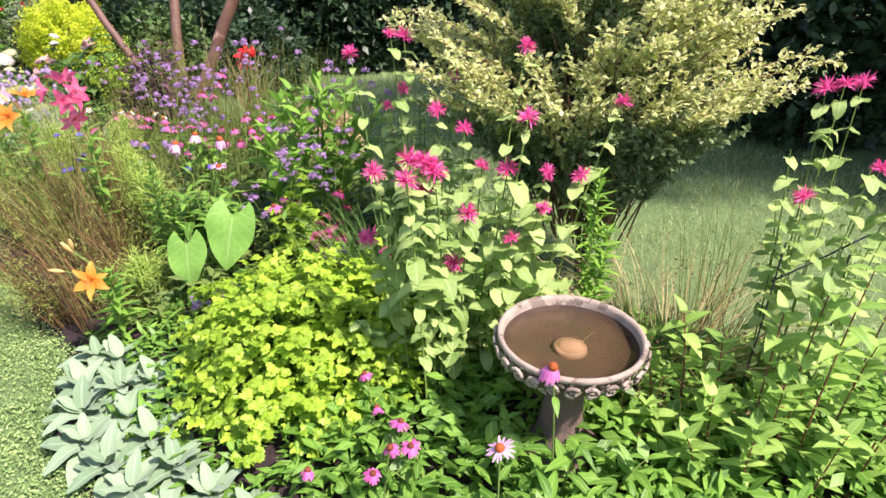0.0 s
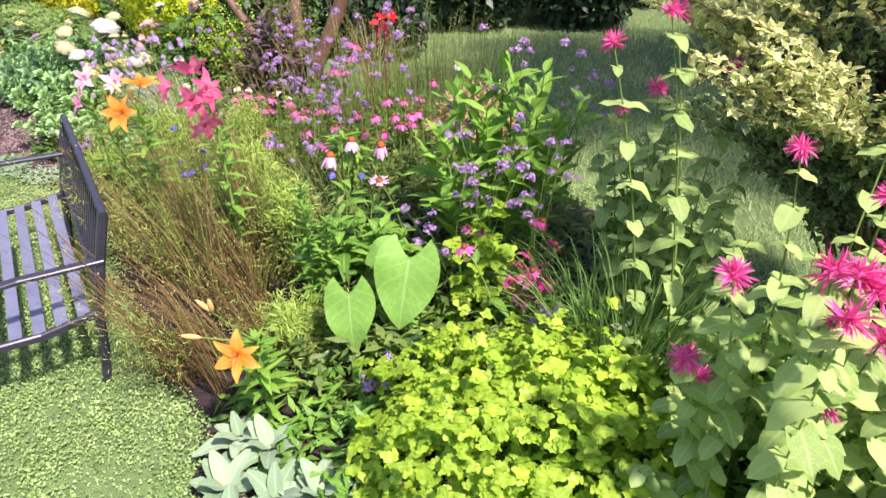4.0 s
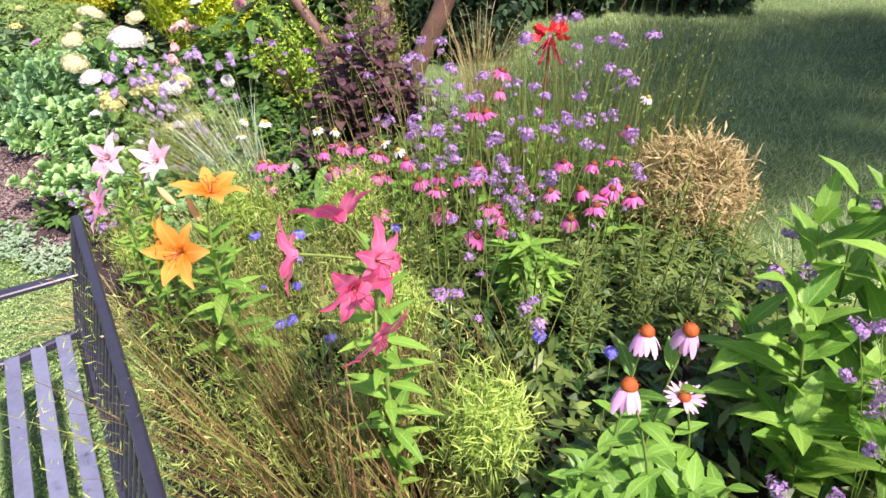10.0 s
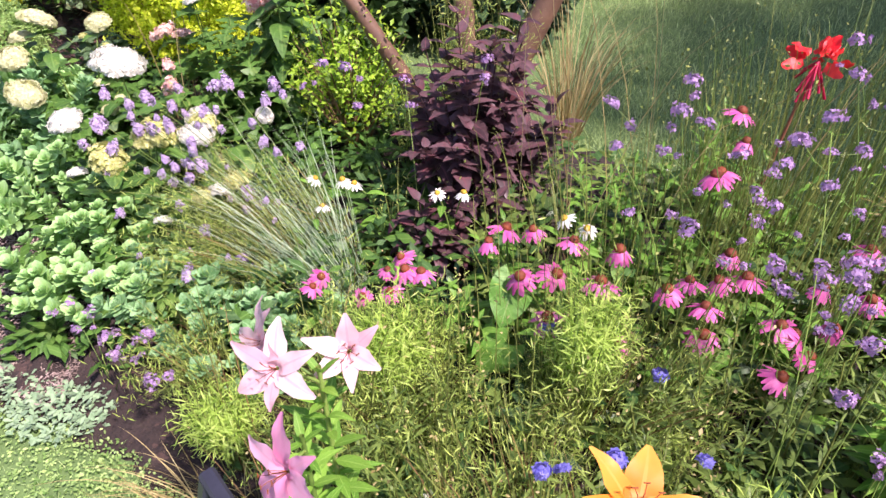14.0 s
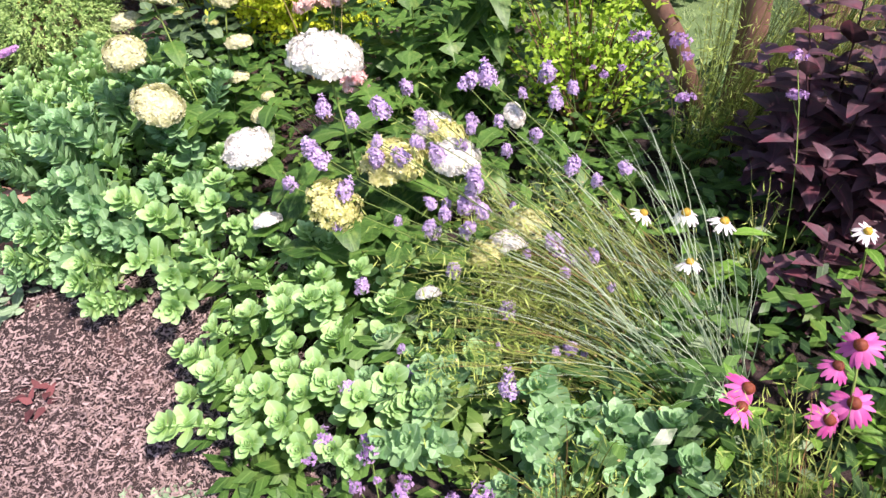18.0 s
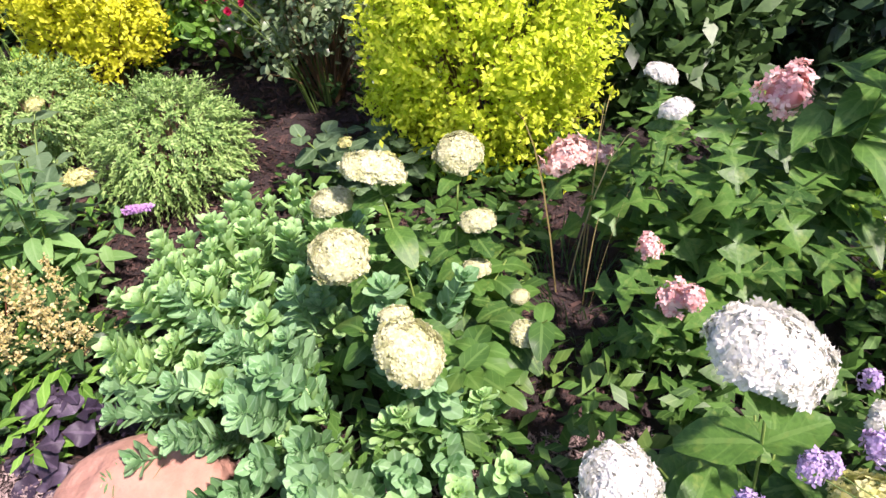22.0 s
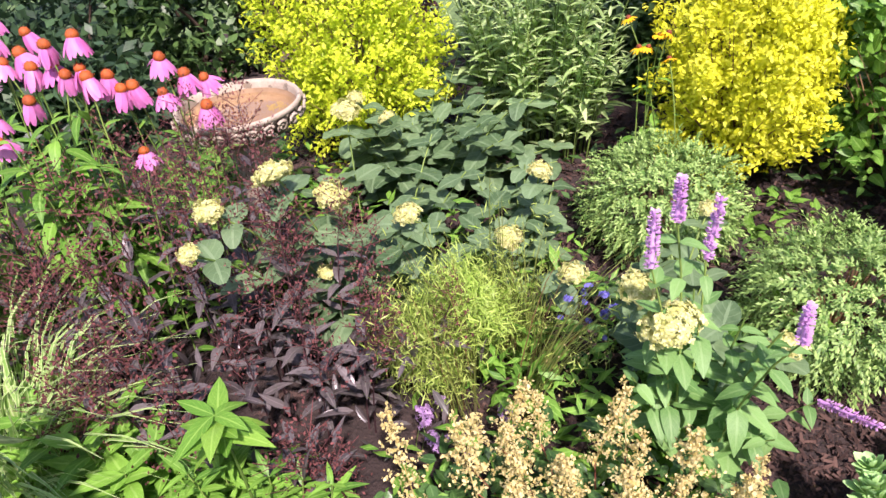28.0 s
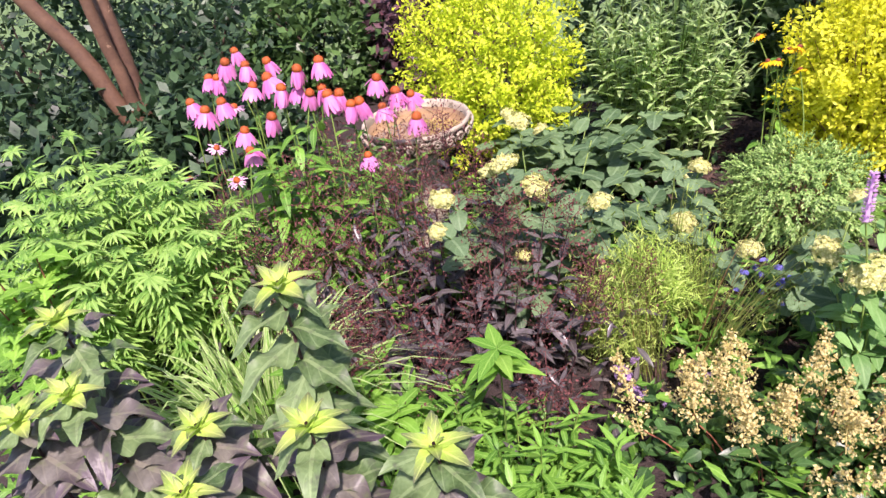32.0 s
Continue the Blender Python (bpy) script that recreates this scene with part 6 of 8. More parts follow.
def hydrangea(loc, heads, label, meshes, leaf_material, extra, seed, leaf_size=0.11, head_size=1.0, group="hydrangeas", leaf_tpls=None, nodes=3, stem_mat=None, whole=True):
    """Stems to each flower head and to some bare leafy tips; large paired leaves, one domed head a stem."""
    x, y = loc
    g = gz(x, y) - 0.01
    ob = thing("hydrangea", (x, y, g), label, "hydrangea", group)
    rng = np.random.default_rng(seed)
    leaves = leaf_meshes("leaf", leaf_tpls or HYD_LEAF, leaf_material)
    wood, blades = Acc(), Acc()
    for i, (px, py, pz, *s) in enumerate(list(heads) + list(extra)):
        top = np.array((px - x, py - y, pz - g))
        pts = curve_pts((top[0] * 0.35, top[1] * 0.35, 0), top, side=rng.normal(0, 0.015, 2))
        if not whole and i >= len(heads):
            wood.tube(pts, 0.0035, 0.0025)
            P, D, U, S = stem_leaves(rng, pts, nodes + 1, 2, leaf_size, 0.35, 0.95, 5, 0.65, 90)
            blades.add((leaf_tpls or HYD_LEAF)[i % 4], P, frames(D, U, S))
            continue
        t = Acc()
        t.tube(pts, 0.0035, 0.0025)
        stem = part("stem", t, stem_mat or M_STEM, ob)
        P, D, U, S = stem_leaves(rng, pts, nodes, 2, leaf_size, 0.35, 0.88, 5, 0.65, 90)
        R = frames(D, U, S)
        for k in range(len(P)):
            piece("leaf", leaves[rng.integers(4)], stem, mat4(R[k], P[k]))
        if i < len(heads):
            sz = (0.86 if meshes is HYD_LIME else 1.0) * head_size * (s[0] if s else 1.0) * rng.uniform(0.92, 1.08)
            piece("flower_head", meshes[rng.integers(len(meshes))], stem, head_pose(rng, top, 16, sz))
    if not whole:
        part("inner_stem", wood, stem_mat or M_STEM, ob, kind="stuff")
        part("inner_foliage", blades, leaf_material, ob, kind="stuff")


def around(loc, r, n, z0, z1, seed):
    rng = np.random.default_rng(seed)
    a, q = rng.uniform(0, 2 * np.pi, n), r * np.sqrt(rng.uniform(0, 1, n))
    return [(loc[0] + math.cos(t) * s, loc[1] + math.sin(t) * s, z) for t, s, z in zip(a, q, rng.uniform(z0, z1, n))]


hydrangea((-3.2, 4.98), [(-3.274, 5.066, 0.70, 1.35), (-3.478, 4.985, 0.53, 0.95), (-3.04, 5.05, 0.50, 0.75), (-2.84, 5.14, 0.47, 0.55), (-2.90, 4.74, 0.40, 0.65), (-3.0, 4.9, 0.52, 0.8), (-3.46, 4.91, 0.37, 0.5), (-3.08, 4.66, 0.34, 0.45)],
          "hydrangea with large white mophead flowers", HYD_WHITE, M_HYD, around((-3.2, 4.95), 0.25, 12, 0.3, 0.55, 51), 51, group="white hydrangeas")
hydrangea((-3.2, 4.86), [(-3.14, 4.91, 0.51, 1.85), (-3.27, 4.81, 0.48, 1.6), (-3.02, 5.02, 0.5, 1.3), (-2.85, 4.77, 0.42, 1.1), (-2.95, 4.7, 0.4, 0.9)], "hydrangea with greenish lime flower heads", HYD_LIME, M_HYD, around((-3.2, 4.85), 0.15, 4, 0.25, 0.4, 52), 52)
hydrangea((-3.75, 5.5), [(-3.85, 5.62, 0.67, 1.15), (-3.95, 5.62, 0.60, 0.85), (-3.67, 5.74, 0.62, 0.9), (-3.93, 5.49, 0.56, 1.05), (-3.64, 5.64, 0.50, 0.8), (-3.79, 5.28, 0.50, 1.15), (-3.56, 5.41, 0.37, 0.6), (-3.65, 5.57, 0.42, 0.55),
                         (-3.82, 5.37, 0.50, 0.55), (-3.99, 5.58, 0.5, 0.55), (-3.56, 5.51, 0.38, 0.4)],
          "hydrangea with creamy white rounded flower heads", HYD_CREAM, M_HYD, around((-3.72, 5.5), 0.25, 22, 0.2, 0.46, 53), 53, leaf_size=0.085, nodes=4, whole=False)


SEDUM_LEAF = [leaf(p_spoon, n=5, cols=5, wide=w, droop=-0.12, fold=0.3) for w in (0.33, 0.37)]


SEDUM_LONG = [leaf(p_spoon, n=5, cols=5, wide=w, droop=-0.1, fold=0.3) for w in (0.26, 0.3)]


def sedum_stem_mesh(h, n, size, material, seed, lo=0.2):
    """One fleshy stem: opposite pairs of cupped leaves close together, the youngest packed into a rosette at the tip."""
    rng = np.random.default_rng(seed)
    pts = curve_pts((0, 0, 0), (0.05, 0.02, h), bow=0.0)
    P, D, U, S = stem_leaves(rng, pts, n, 2, size, lo, 0.95, 38 if h > 0.22 else 26, 0.7, 90)
    a = Acc()
    a.tube(pts, 0.004, 0.003)
    R = frames(D, U, S)
    pair = SEDUM_LONG if h > 0.22 else SEDUM_LEAF
    for k in (0, 1):
        a.add(pair[k], P[k::2], R[k::2])
    k = np.arange(12)
    w, e = k * 1.62, np.radians(18 + k * 5.4)
    d = np.stack([np.cos(w) * np.cos(e), np.sin(w) * np.cos(e), np.sin(e)], -1)
    u = np.stack([-np.cos(w) * np.sin(e), -np.sin(w) * np.sin(e), np.cos(e)], -1)
    a.add(pair[1], np.repeat([pts[-1]], 12, 0) - np.stack([0 * k, 0 * k, 0.014 - 0.0014 * k], -1), frames(d, u, size * (0.84 - 0.045 * k)))
    return a.mesh("stem", material)


def sedum(loc, rx, ry, n, h, label, material, size, seed, lean=(0, 0), fan=0.7):
    x, y = loc
    g = gz(x, y) - 0.01
    ob = thing("sedum", (x, y, g), label, "sedum", "sedums")
    rng = np.random.default_rng(seed)
    kinds = [sedum_stem_mesh(h * f, int(h * f / 0.023) + 2, size, material, seed * 10 + i) for i, f in enumerate((0.8, 1.0, 1.1, 0.9))]
    for k in range(n):
        a, r = rng.uniform(0, 2 * np.pi), math.sqrt((k + 0.5) / n)
        p = (math.cos(a) * r * rx, math.sin(a) * r * ry, 0)
        q = Euler((-math.sin(a) * r * fan * 0.9 - lean[1] + rng.normal(0, 0.1), math.cos(a) * r * fan * 0.9 + lean[0] + rng.normal(0, 0.1), rng.uniform(0, 6.28)))
        s = rng.uniform(0.85, 1.12) * (1 - 0.12 * r)
        tilt = Euler((q.x, q.y, 0)).to_matrix() @ Euler((0, 0, q.z)).to_matrix()
        piece("stem", kinds[k % 4], ob, Matrix.Translation(p) @ tilt.to_4x4() @ Matrix.Scale(s, 4), kind="stuff")


sedum((-4.18, 5.66), 0.24, 0.21, 84, 0.29, "mound of upright fresh green stonecrop stems", M_SEDUM, 0.062, 61, fan=0.62)
sedum((-4.0, 5.35), 0.24, 0.24, 72, 0.34, "stonecrop with arching blue-green stems leaning over the mulch", M_SEDUM_BLUE, 0.06, 62, lean=(-0.2, -0.5))
sedum((-3.8, 5.1), 0.22, 0.16, 44, 0.25, "stonecrop with fresh green fleshy leaves", M_SEDUM, 0.056, 63, lean=(-0.1, -0.4))
sedum((-3.25, 4.62), 0.36, 0.18, 66, 0.18, "low stonecrop with pale green rosette tips", M_SEDUM, 0.052, 64, fan=0.5)
sedum((-2.9, 4.5), 0.3, 0.18, 52, 0.18, "low stonecrop with grey-green rosette tips", M_SEDUM_BLUE, 0.052, 65, fan=0.5)
sedum((-3.35, 4.84), 0.2, 0.1, 22, 0.24, "stonecrop with pale green rosette tips beside hydrangea", M_SEDUM, 0.05, 66, fan=0.4)
sedum((-2.72, 4.32), 0.24, 0.16, 38, 0.16, "low stonecrop at the bed edge", M_SEDUM_BLUE, 0.05, 67, fan=0.5)
verbena([(-3.10, 5.08, 0.60), (-2.96, 5.04, 0.62), (-2.91, 5.04, 0.63), (-2.77, 5.09, 0.60), (-3.27, 4.92, 0.65), (-3.22, 4.95, 0.60), (-3.32, 4.93, 0.55), (-3.37, 4.87, 0.50), (-3.24, 4.80, 0.52), (-3.17, 4.87, 0.55), (-3.11, 4.85, 0.56),
         (-3.07, 4.93, 0.60), (-2.97, 4.81, 0.45), (-3.22, 4.68, 0.35), (-3.26, 4.49, 0.25), (-2.93, 4.43, 0.30),
         (-2.80, 4.71, 0.40), (-3.15, 4.95, 0.62), (-3.28, 4.85, 0.57)],
        "leaning stems of lilac verbena from one grassy root", VERB_GREY, "lilac verbena stems", lean=0.1, root=(-2.52, 4.52), per=2, scale=1.2)
verbena([(-2.58, 5.04, 0.70), (-2.50, 5.01, 0.70), (-2.05, 4.8, 0.8), (-2.3, 4.9, 0.7)], "thin violet verbena by the purple shrub", VERB_HEAD, "tall verbena", per=1)
grass_clump("grassy_root", (-2.5, 4.52), 200, 0.1, 0.08, 0.15, 0.5, 0.25, "tangle of fine grey-green wiry stems", M_WIRY, width=0.0011, seed=68, drift=(-0.3, 0.12), bow=0.1, singles=40)
for k, (px, py, n) in enumerate(((-2.6, 4.5, 260), (-2.72, 4.62, 220), (-2.5, 4.72, 200))):
    airy_stalks((px, py), n, 0.14, 0.1, 0.18, 0.42, (-0.3, 0.08), "sprawling grey-green thread-leaved stems over stonecrop", 331 + k, 0.8, 0.12)
grass_clump("wispy_grass", (-1.5, 4.75), 26, 0.45, 0.25, 0.7, 1.05, 0.55, "long thin arching flower stalks over the lawn edge", M_STRAW, width=0.0012, seed=78, bow=0.3, singles=26)

# oakleaf hydrangea
OAK_LEAF = variants(p_lobed, n=14, cols=5, wide=0.6, fold=0.12, droop=0.45, base=0.15, wave=0.2)
hydrangea((-3.1, 5.72), [(-3.42, 5.78, 0.56, 1.0), (-3.36, 5.81, 0.54, 0.95)], "oakleaf hydrangea with dried dusty pink flower heads", HYD_DRY, M_HYD, around((-2.97, 5.7), 0.28, 18, 0.3, 0.68, 71), 71, leaf_size=0.125,
          leaf_tpls=OAK_LEAF, group="oakleaf hydrangeas", nodes=4)
hydrangea((-3.25, 5.5), [(-3.27, 5.38, 0.46, 0.75), (-2.97, 5.745, 0.69, 1.1), (-3.3, 5.48, 0.52, 0.45), (-3.25, 5.35, 0.5, 0.45)], "oakleaf hydrangea with pink and white flower heads", HYD_PINK, M_HYD,
          around((-3.1, 5.52), 0.13, 5, 0.3, 0.5, 72), 72, leaf_size=0.115, leaf_tpls=OAK_LEAF, group="oakleaf hydrangeas")
hydrangea((-3.2, 5.75), [(-3.24, 5.74, 0.77, 0.55), (-3.22, 5.68, 0.72, 0.5)], "oakleaf hydrangea stems with small white flower heads", HYD_WHITE, M_HYD, around((-3.2, 5.75), 0.08, 2, 0.4, 0.6, 76), 76, leaf_size=0.1, leaf_tpls=OAK_LEAF, group="oakleaf hydrangeas")
leafy_clump("plain_leaf_plant", (-2.85, 5.62), [(0.0, 0.0, 0.62), (0.05, 0.08, 0.72), (-0.06, 0.06, 0.55)], "tall stem with large plain green leaves", "plant", variants(p_ovate, n=6, cols=5, wide=0.27, droop=0.35, wave=0.15), M_HYD, M_STEM,
            nodes=7, per=2, size=0.17, elev=-12, lo=0.3, big=0.6, seed=73)
shrub("barberry_like_shrub", (-2.58, 5.48), (0.28, 0.22, 0.36), "loose shrub with small yellow-green leaves", "shrub", L_SMALL, M_LIME, 0.026, twigs=120, per=20, reach=0.16, seed=74, rough=0.25, inner=0.6)
airy_stalks((-2.2, 5.38), 300, 0.26, 0.16, 0.45, 0.8, (0.0, 0.0), "feathery yellow-green thread-leaved stalks behind the purple shrub", 75, 0.9, 0.08)

grass_clump("weed_grass", (-3.38, 5.68), 170, 0.12, 0.24, 0.04, 0.13, 0.12, "dark weedy grass in the gap between hydrangeas", M_DARKGREEN, width=0.002, seed=77)
grass_clump("dead_stalk", (-3.42, 5.72), 7, 0.08, 0.16, 0.3, 0.6, 0.12, "thin bleached dead stalks between hydrangeas", M_STRAW, width=0.0022, seed=79, bow=0.2, singles=7)

# golden shrubs, dwarf conifers, rose
L_NEEDLE_SPRAY = leaf(p_lance, n=2, cols=2, wide=0.19, droop=0.3, fold=0)
L_PRIVET = leaf(p_ovate, n=2, cols=3, wide=0.3, droop=0.15, fold=0.35)
shrub("golden_privet", (-3.56, 6.42), (0.37, 0.34, 0.40), "clipped upright shrub with lime-yellow leaves", "shrub", L_PRIVET, M_GOLD_LIME, 0.0245, twigs=1050, per=28, inner=0.3, lift=0.46, seed=81, box=0.4, low=-0.8, reach=0.12, rough=0.13, group="golden shrubs")
shrub("golden_privet", (-5.17, 7.22), (0.31, 0.30, 0.42), "clipped shrub with bright golden-yellow leaves", "shrub", L_PRIVET, M_GOLD, 0.026, twigs=700, per=28, inner=0.4, lift=0.47, seed=82, box=0.4, low=-0.8, reach=0.12, rough=0.13, group="golden shrubs")
shrub("golden_privet", (-6.72, 6.72), (0.45, 0.36, 0.50), "wide clipped shrub with yellow-green leaves", "shrub", L_PRIVET, M_GOLD_LIME, 0.027, twigs=760, per=26, inner=0.4, lift=0.52, seed=83, box=0.4, low=-0.8, reach=0.12, rough=0.13, group="golden shrubs")


def dwarf_conifer(loc, r, label, seed, n=1350):
    """Rounded dwarf conifer: leafy sprigs that stand off an uneven ball and nod at their tips."""
    x, y = loc
    g = gz(x, y) - 0.01
    ob = thing("dwarf_conifer", (x, y, g), label, "shrub", "dwarf conifers")
    rng = np.random.default_rng(seed)
    d = sphere_dirs(rng, n, -0.75)
    bump = np.array([noise.fractal(Vector(v * 4.5) + Vector((seed, 0, 0)), 1.0, 2.0, 3) for v in d])
    far = 0.84 + 0.18 * bump - 0.3 * rng.uniform(0, 1, n) ** 3
    root = d * r * far[:, None] + (0, 0, 0.19)
    root[:, 2] = np.maximum(root[:, 2], 0.02)
    way = d * (1, 1, 0.7) + rng.normal(0, 0.33, (n, 3)) + (0, 0, 0.2)
    way /= np.linalg.norm(way, axis=1)[:, None]
    side = np.cross(way, rng.normal(0, 1, (n, 3)))
    side /= np.linalg.norm(side, axis=1)[:, None]
    acc = Acc()
    ln = rng.uniform(0.045, 0.085, n)
    for k in range(14):
        t = k / 13
        c = root + way * (ln * t)[:, None] + np.array((0, 0, -0.028)) * t * t
        s = (side, np.cross(way, side), -side, -np.cross(way, side))[k % 4]
        acc.add(L_NEEDLE_SPRAY, c, frames(s * (0.62 - 0.3 * t) + way * 0.9 + np.array((0, 0, -0.5)) * t + rng.normal(0, 0.12, (n, 3)), d + (0, 0, 0.3), ln * (0.27 - 0.05 * t)))
    part("foliage", acc, M_CONIFER, ob, kind="stuff")
    wood = Acc()
    for e in root[::18]:
        wood.tube(curve_pts((e[0] * 0.1, e[1] * 0.1, 0), e * (0.92, 0.92, 0.95), bow=0, k=4), 0.005, 0.0015, 3)
    part("branchwork", wood, M_STEM_BROWN, ob, kind="stuff")
    return ob


dwarf_conifer((-4.63, 6.38), (0.255, 0.255, 0.21), "small rounded green dwarf conifer on the mulch", 84)
dwarf_conifer((-5.24, 6.66), (0.27, 0.26, 0.215), "small rounded green dwarf conifer by golden shrub", 85)
shrub("rose_bush", (-4.18, 6.95), (0.36, 0.34, 0.42), "rose bush with small dark green leaves", "rose", L_OVATE, M_ROSE_LEAF, 0.034, twigs=200, per=20, lift=0.52, seed=86, low=-0.75, reach=0.16, rough=0.2, inner=0.4)


def rose_mesh(seed):
    rng = np.random.default_rng(seed)
    a = Acc()
    T = leaf(p_spoon, n=4, wide=0.5, droop=-0.25, fold=0.35)
    for n, tilt, ln in ((6, 10, 0.026), (5, 35, 0.022), (4, 60, 0.018)):
        p, r = ring_petals(n, T, tilt, 0.001, ln, 0.2, seed + n)
        a.add(T, p, r)
    return a.mesh("rose_bloom", M_ROSE)


def roses(spots, loc, label):
    x, y = loc
    g = gz(x, y)
    ob = thing("climbing_rose", (x, y, g), label, "rose")
    rng = np.random.default_rng(87)
    kinds = [rose_mesh(i) for i in range(3)]
    for px, py, pz in spots:
        top = np.array((px - x, py - y, pz - g))
        s = Acc()
        s.tube(curve_pts((top[0] * 0.2, top[1] * 0.2, 0), top), 0.003, 0.002)
        stem = part("stem", s, M_STEM, ob)
        piece("rose_bloom", kinds[rng.integers(3)], stem, head_pose(rng, top, 0, rng.uniform(0.55, 0.85), (-0.3 + rng.normal(0, 0.3), -0.8, 0.6)))


roses([(-4.41, 6.61, 0.77), (-4.39, 6.57, 0.75), (-4.45, 6.64, 0.80), (-4.37, 6.6, 0.72), (-4.42, 6.58, 0.73), (-4.30, 6.54, 0.72), (-4.35, 6.52, 0.70), (-4.31, 6.72, 0.85), (-4.16, 6.8, 0.95), (-4.12, 6.75, 0.90), (-4.08, 6.73, 0.88),
       (-4.06, 6.8, 0.92), (-4.11, 6.85, 1.0), (-4.23, 6.86, 0.95)], (-4.2, 6.9), "crimson roses on arching green stems")
shrub("broad_leaf_shrub", (-4.62, 7.45), (0.4, 0.3, 0.5), "shrub with mid green pointed leaves", "shrub", L_OVATE, M_GREEN, 0.06, twigs=140, per=16, lift=0.5, seed=88, low=-0.7, reach=0.14, rough=0.15)
coneflowers([(-5.42, 6.98, 0.78), (-5.45, 6.96, 0.74), (-5.38, 6.95, 0.8), (-5.5, 7.0, 0.72), (-5.55, 7.0, 0.82), (-5.36, 6.93, 0.72)], "susan", "yellow black-eyed daisy against golden shrub", "black-eyed daisies", 0.8, leaves=4)
leafy_clump("aster_stems", (-6.0, 7.1), spread_tops(89, 96, 0.44, 0.24, 0.6, 1.05), "tall thicket of light green narrow-leaved aster stems", "plant", variants(p_lance, n=4, wide=0.13, droop=0.25), M_ASTER, M_STEM, nodes=14, per=2, size=0.105,
            split=False, spread=0.6, lo=0.2, elev=30, turn=70, seed=89)

# agastache
def spike_mesh(seed, h=0.09, r=0.0115):
    rng = np.random.default_rng(seed)
    n = 150
    t = rng.uniform(0, 1, n)
    w = rng.uniform(0, 2 * np.pi, n)
    d = np.stack([np.cos(w), np.sin(w), np.full(n, 0.5)], -1)
    rad = r * (1 - 0.55 * t ** 2)
    a = Acc()
    a.add(T_TINY, np.stack([np.cos(w) * rad * 0.5, np.sin(w) * rad * 0.5, t * h], -1), frames(d, np.stack([-np.cos(w), -np.sin(w), np.full(n, 2.0)], -1), np.full(n, 0.0085)))
    a.tube([(0, 0, 0), (0, 0, h)], r * 0.5, r * 0.2, 5)
    return a.mesh("flower_spike", M_AGA)


SPIKES = [spike_mesh(i, h) for i, h in enumerate((0.11, 0.135, 0.085))]


def agastache(spots, loc, extra, label):
    x, y = loc
    g = gz(x, y) - 0.01
    ob = thing("agastache", (x, y, g), label, "flower")
    rng = np.random.default_rng(91)
    leaves = leaf_meshes("leaf", variants(p_ovate, n=5, wide=0.26, fold=0.2, droop=0.3, jag=0.05), M_AGA_LEAF)
    for i, (px, py, pz) in enumerate(list(spots) + list(extra)):
        top = np.array((px - x, py - y, pz - g))
        pts = curve_pts((top[0] * 0.3, top[1] * 0.3, 0), top - (0, 0, 0.05 if i < len(spots) else 0))
        s = Acc()
        s.tube(pts, 0.003, 0.002)
        stem = part("stem", s, M_STEM, ob)
        P, D, U, S = stem_leaves(rng, pts, 6, 2, 0.09, 0.2, 0.92, 0, 0.5, 90)
        R = frames(D, U, S)
        for k in range(len(P)):
            piece("leaf", leaves[rng.integers(4)], stem, mat4(R[k], P[k]))
        if i < len(spots):
            way = ((0.6, -0.3, 0.25) if pz < 0.5 else np.array((0, 0, 1.0)) + rng.normal(0, 0.09, 3))
            piece("flower_spike", SPIKES[rng.integers(3)], stem, head_pose(rng, pts[-1], 0, 1.0, way))


agastache([(-4.88, 5.66, 0.99), (-4.90, 5.62, 0.91), (-4.84, 5.73, 0.88), (-4.655, 5.69, 0.80), (-4.60, 5.93, 0.45)], (-4.82, 5.8), around((-4.82, 5.76), 0.17, 14, 0.38, 0.68, 92), "anise hyssop with violet flower spikes")

# limelight hydrangeas with dull blue-green leaves
ROUND_LEAF = variants(p_round, n=6, cols=5, wide=0.42, fold=0.1, droop=0.2, wave=0.12)
hydrangea((-5.85, 5.8), [(-6.08, 6.05, 0.74, 1.1), (-5.746, 5.505, 0.87, 1.05), (-5.75, 5.655, 0.73, 1.2), (-5.592, 5.762, 0.665, 1.0), (-5.81, 5.52, 0.83, 0.9), (-5.90, 5.40, 0.78, 0.9), (-5.77, 5.60, 0.51, 0.7), (-5.40, 5.94, 0.55, 1.0), (-5.82, 5.28, 0.76, 0.7)],
          "hydrangea with pale lime-cream heads and blue-green leaves", HYD_LIME, M_BLUEGREEN, around((-5.9, 5.85), 0.42, 24, 0.35, 0.68, 93), 93, leaf_tpls=ROUND_LEAF, group="lime-headed hydrangeas", leaf_size=0.1, whole=False)
hydrangea((-5.5, 6.15), [(-5.19, 5.91, 0.53, 0.9), (-5.456, 6.207, 0.61, 0.95), (-5.54, 6.36, 0.48, 0.6)], "hydrangea with small lime-cream heads by the conifer", HYD_LIME, M_BLUEGREEN, around((-5.55, 6.2), 0.25, 12, 0.3, 0.55, 94), 94,
          leaf_tpls=ROUND_LEAF, group="lime-headed hydrangeas", leaf_size=0.09, whole=False)
hydrangea((-5.0, 6.05), [(-4.975, 5.786, 0.66, 1.0), (-4.862, 5.672, 0.70, 1.45), (-5.01, 6.39, 0.51, 0.8), (-4.69, 5.95, 0.50, 1.0)],
          "hydrangea with lime-cream heads behind anise hyssop", HYD_LIME, M_BLUEGREEN, around((-4.98, 6.1), 0.2, 6, 0.3, 0.5, 95), 95, leaf_tpls=ROUND_LEAF, group="lime-headed hydrangeas", leaf_size=0.1, whole=False)
